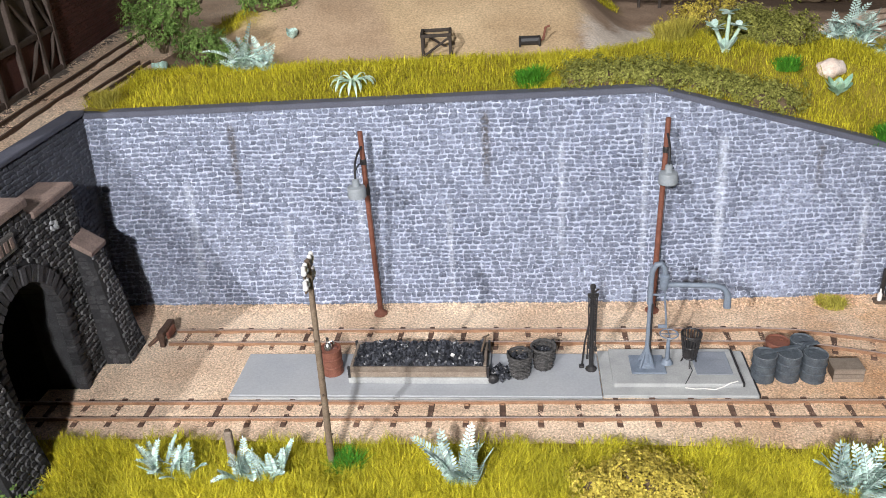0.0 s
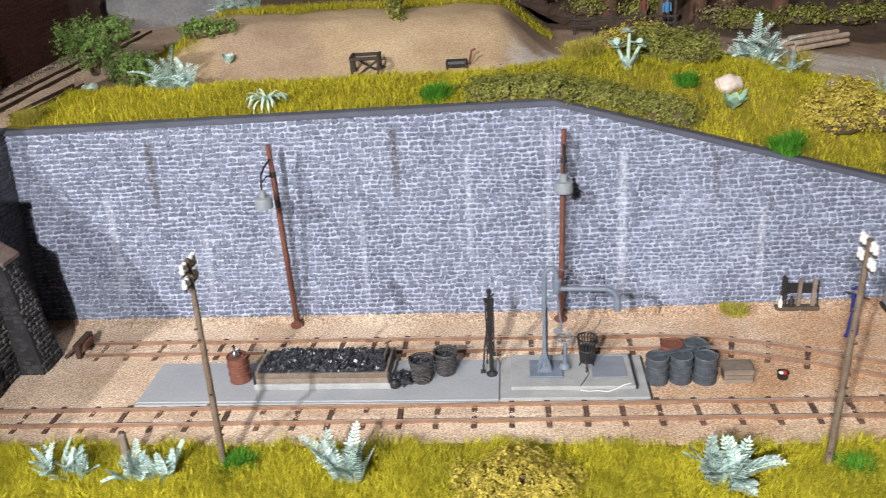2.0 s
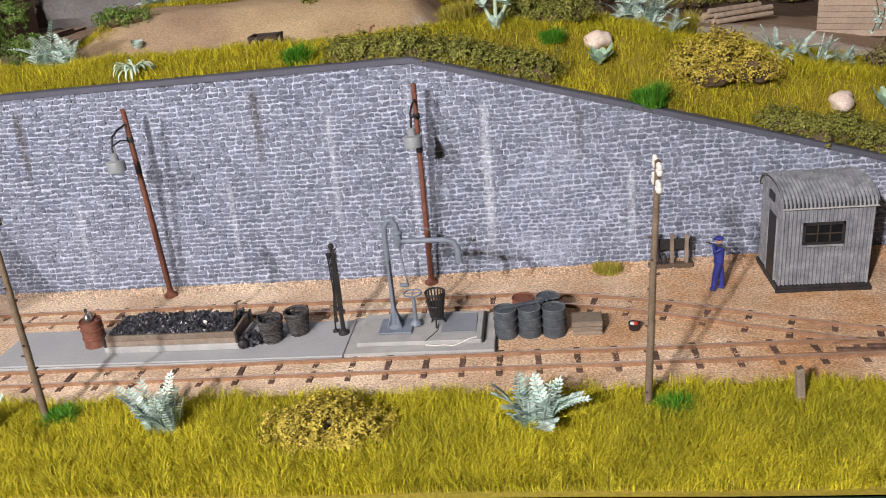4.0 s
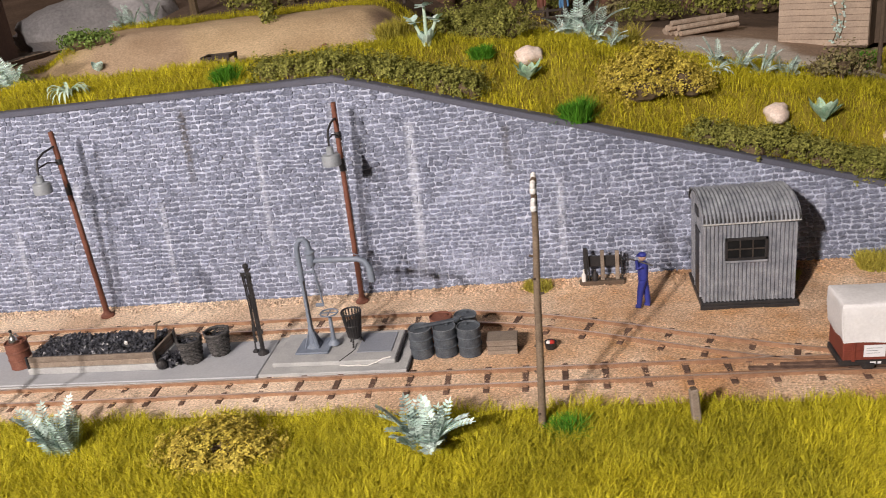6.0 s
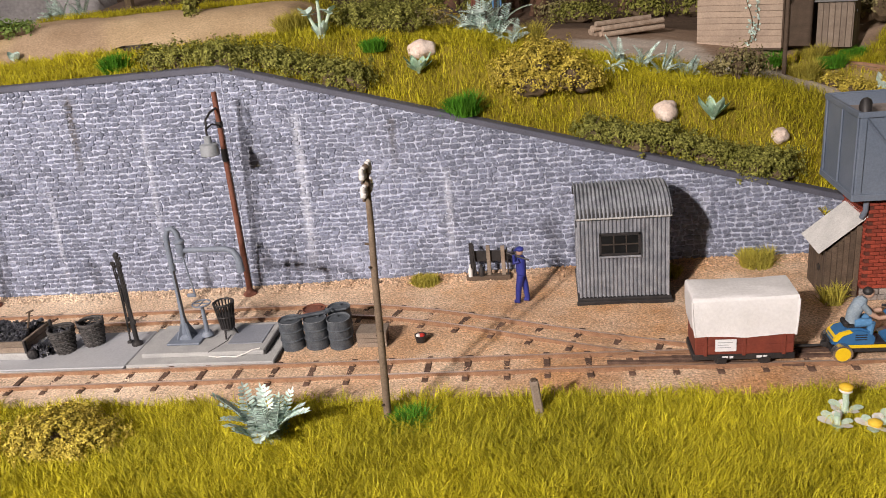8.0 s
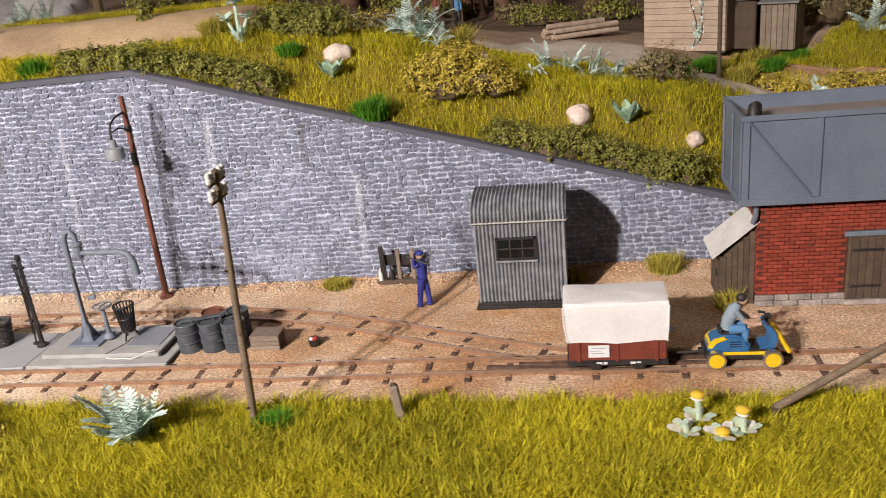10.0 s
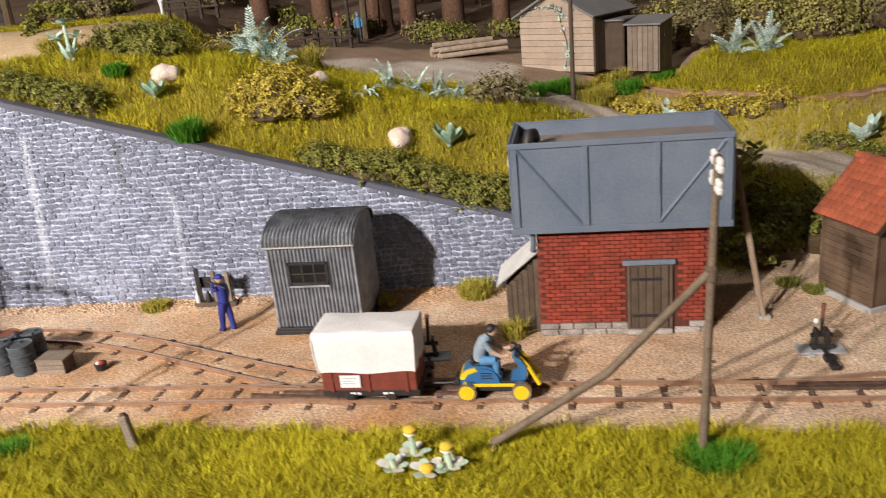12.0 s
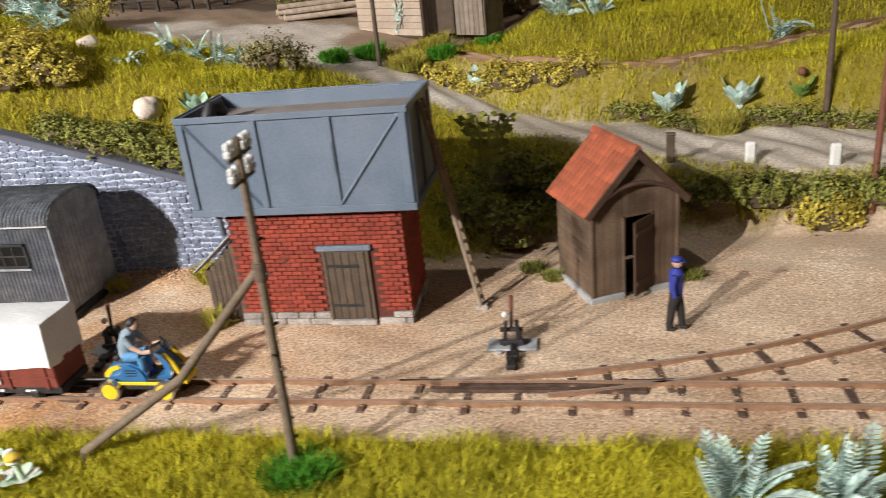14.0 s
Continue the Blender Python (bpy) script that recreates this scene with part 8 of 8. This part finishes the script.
for strand in range(3):
    s, st = Shape(), Shape()
    pts = []
    for i in range(15):
        u = i / 14
        px = (27 + 2.0 * math.sin(u * 5), 30 + 2.4 * u + math.sin(u * 6), 26 - 24 * u ** 1.3)[strand]
        pz = (1 + 27 * u, 3 + 27 * u, 27 + 3.0 * math.sin(u * 3.0))[strand]
        pts.append((px, -1.0, pz))
    st.tube(pts, 0.25, 5)
    for k in range(46):
        px, _, pz = pts[rng.randrange(15)]
        px, pz, a = px + rng.gauss(0, 0.6), pz + rng.gauss(0, 0.9), rng.uniform(0, 6.28)
        s.add([(px, -1.0 - 0.5 * rng.random(), pz), (px + 1.0 * math.cos(a), -1.5, pz + 1.0 * math.sin(a)), (px + 1.5 * math.cos(a + 0.6), -1.3, pz + 1.5 * math.sin(a + 0.6)), (px + 1.0 * math.cos(a + 1.2), -1.1, pz + 1.0 * math.sin(a + 1.2))], [(0, 1, 2, 3)])
    ob = part("strand", st, TWIG, vine)
    part("strand_leaves", s, FROND, ob, fix=False)


def rock(x, y, sx, sy, sz, seed, label):
    r = random.Random(seed)
    s = Shape().ball((0, 0, 0), 1.0, 26, 16, (1, 1, 1))
    s.v = [tuple(c * k * (1 + 0.22 * noise.noise(Vector(p) * 1.3 + Vector((seed, 0, 0))) + 0.1 * noise.noise(Vector(p) * 3 + Vector((0, seed, 0))) + 0.05 * noise.noise(Vector(p) * 7)) for c, k in zip(p, (sx, sy, sz))) for p in s.v]
    ob = part("rock", s, ROCK, smooth=True)
    ob.matrix_basis = at_mm(x, y, float(land(x, y)) + sz * 0.45, r.uniform(0, 90))
    tagged(ob, label, "rock", "rocks on the hillside")


rock(129, 323.5, 5.6, 4.2, 3.6, 1, "pinkish rounded rock in the hillside grass")
rock(217.5, 317, 5.0, 4.4, 4.4, 2, "pale pinkish rock in the hillside grass")
rock(179, 352, 4.4, 3.6, 3.2, 3, "small pinkish rock behind a shrub")
rock(146, 378, 5.5, 4.5, 4.0, 4, "pale rock at the edge of the grass")
outcrop = Shape().ball((0, 0, 0), 1.0, 40, 24)
outcrop.v = [tuple(c * k * (1 + 0.3 * noise.noise(Vector(p) * 1.4) + 0.12 * noise.noise(Vector(p) * 4)) for c, k in zip(p, (62, 40, 30))) for p in outcrop.v]
ob = part("grey_outcrop", outcrop, GREYROCK, smooth=True)
ob.matrix_basis = at_mm(-180, 590, 82, 20)
tagged(ob, "pale grey rock outcrop behind the sand pit", "rock")
rock(258, 318, 3.6, 3.2, 2.8, 5, "small pale rock in the hillside grass")

# gravel grains and wall-foot rubble
g = np.random.RandomState(12)


def grains(name, x, y, z, size, mat, seed):
    q = np.random.RandomState(seed)
    n = len(x)
    s = size * q.uniform(0.5, 1.3, n)
    d = q.normal(0, 1, (n, 5, 3)) * 0.12
    base = np.array([(1, 0, 0), (-0.5, 0.87, 0), (-0.5, -0.87, 0), (0.1, 0, 0.75), (0, 0, -0.5)])
    a = q.uniform(0, 6.28, n)
    rot = np.stack([np.stack([np.cos(a), -np.sin(a), 0 * a], 1), np.stack([np.sin(a), np.cos(a), 0 * a], 1), np.stack([0 * a, 0 * a, 0 * a + 1], 1)], 1)
    v = np.einsum("nij,nkj->nki", rot, (base[None] + d)) * s[:, None, None] + np.stack([x, y, z], 1)[:, None, :]
    k = np.arange(n)[:, None, None] * 5
    tris = (k + np.array([(0, 1, 3), (1, 2, 3), (2, 0, 3), (1, 0, 4), (2, 1, 4), (0, 2, 4)][:6 if size > 0.35 else 3])[None]).reshape(-1, 3)
    return new(name, raw_mesh(name, v.reshape(-1, 3), np.zeros((0, 4), int), tris, mat))


N = 120000
x, y = g.uniform(-148, 440, N), g.uniform(201, 300, N)
keep = (y < wall_y(x, 0) + np.where(x > 268, 12, -0.4)) & ~((x > -84) & (x < 89.5) & (y > 225) & (y < 253)) & ~((x > BX0 - 1) & (x < BX1 + 1) & (y > BY0)) & ~((x > 182) & (x < 212) & (y > 261))
x, y = x[keep], y[keep]
tagged(grains("gravel_grains", x, y, flat(x, y) + 0.03, 0.27, PEBBLE, 3), "loose sandy gravel grains on the trackbed", "gravel", kind="stuff")
N = 5200
x = g.uniform(-140, 276, N)
y = wall_y(x, 0) - np.abs(g.normal(0, 3.2, N)) - 0.4
keep = ~((x > 181) & (x < 213))
x, y = x[keep], y[keep]
tagged(grains("wall_foot_rubble", x, y, flat(x, y) + 0.15, 0.58, PEBBLE, 4), "pale rubble grains along the foot of the wall", "gravel", kind="stuff")

N = 9000
x, y = g.uniform(-205, -149, N), g.uniform(262, 460, N)
tagged(grains("gravel_grains", x, y, 79.6 + 0 * x, 0.4, PEBBLE, 5), "loose gravel grains between the upper rails", "gravel", kind="stuff")

# ---- woods behind ----
rng = random.Random(77)
for k in range(46):
    x, y = rng.uniform(-160, 560), rng.uniform(565, 760)
    z = float(land(x, 560)) + 0.1 * (y - 560)
    t = thing("forest_tree", "dark bare-trunked pine in the shaded woods", "tree", x, y, z - 1, group="trees in the woods behind")
    h = rng.uniform(90, 140)
    part("trunk", Shape().tube([(0, 0, 0), (rng.uniform(-2, 2), 0, h * 0.5), (rng.uniform(-4, 4), 0, h)], [rng.uniform(2.2, 3.6), 2.0, 0.8], 8), TWIG, t)
    v, q = leaf_cloud([(0, 0, h * 0.75, 16, 14, h * 0.25), (rng.uniform(-9, 9), 2, h * 0.45, 13, 11, h * 0.10)], 500, 5.0, k)
    ob = new("crown", raw_mesh("crown", v, q, np.zeros((0, 3), int), HEDGE))
    ob.parent = t
for k in range(26):
    x, y = rng.uniform(-120, 540), rng.uniform(530, 640)
    if 150 < x < 330 and y < 560:
        continue
    z = float(land(x, min(y, 560))) + 0.1 * max(0, y - 560)
    bush("undergrowth", "dark olive undergrowth at the edge of the woods", "shrub", x, y, z, [(0, 0, 5, 15, 9, 8), (9, 3, 4, 10, 8, 7)], 700, 2.6, HEDGE if k % 3 else DRYLEAF, 200 + k)
def rail_fence(x, y, rz, n, gap, tall=0):
    fence = thing("rail_fence", "dark post-and-rail fence at the edge of the woods", "fence", x, y, float(land(x, y)), rz, group="fences by the woods")
    for k in range(n):
        part("post", Shape().box(gap * k, gap * k + 1.8, -0.9, 0.9, -2, 11 + (22 if tall and k == n - 1 else 0), 0.3), TARWOOD, fence)
    for z in (4.5, 8.6):
        part("rail", Shape().box(-2, gap * (n - 1) + 3, -1.6, -0.9, z, z + 1.4, 0.2), TARWOOD, fence)


rail_fence(40, 512, -8, 4, 11)
rail_fence(84, 520, -6, 4, 12)
rail_fence(124, 531, -10, 3, 11, 1)
for x, y, h, r in ((112, 588, 120, 7), (150, 596, 120, 9), (172, 584, 110, 6), (198, 612, 120, 8), (232, 604, 120, 6), (64, 600, 120, 7), (20, 606, 110, 6), (-40, 596, 110, 6)):
    t = thing("thick_tree", "thick red-brown tree trunk at the edge of the woods", "tree", x, y, float(land(x, 556)) + 0.1 * (y - 560) - 2, group="thick trees by the woods")
    part("trunk", Shape().tube([(0, 0, -3), (0.5, 0, 6), (1, 0, h * 0.5), (-1, 0, h)], [r * 1.5, r, r * 0.9, r * 0.6], 14), BARK, t, smooth=True)
    part("limb", Shape().tube([(0, 0, h * 0.5), (r * 2, -3, h * 0.62), (r * 3.4, -4, h * 0.8)], [r * 0.4, r * 0.3, r * 0.15], 8), BARK, t)
RED = material("red_doll_paint", (0.45, 0.035, 0.03), (0.38, 0.03, 0.028), 0.6, 0.1, 0.3, 2.0, 0.1)
doll("figurine", "small plain red and white figurine on the pit's rim", 27, 531, float(land(27, 531)) - 0.2, 250, RED, LABELWHITE, LABELWHITE)
doll("figurine", "small plain orange figurine by the woods fence", 132, 556, float(land(132, 556)) - 0.2, 250, RUSTRED, TONE, DARKWOOD)
doll("figurine", "small plain blue figurine by the woods fence", 146, 552, float(land(146, 552)) - 0.2, 280, DENIM, TONE, BLACK)
bush("undergrowth", "dark green undergrowth between the tree trunks", "shrub", 196, 556, float(land(196, 556)), [(0, 0, 5, 18, 9, 8), (14, 3, 4, 12, 8, 7)], 2200, 1.8, HEDGE, 401)
bush("undergrowth", "tangled olive twigs behind the hillside", "shrub", 112, 446, float(land(112, 446)), [(0, 0, 10, 16, 9, 10), (-12, 2, 8, 11, 8, 9), (12, 3, 8, 11, 8, 8)], 3600, 1.3, OLIVE, 402, 60)
wood = thing("woods_backdrop", "plain dark brown distance behind the woods", "backdrop", kind="structure")
part("backdrop", Shape().box(-900, 1300, 1000, 1010, -100, 620), EARTH, wood)
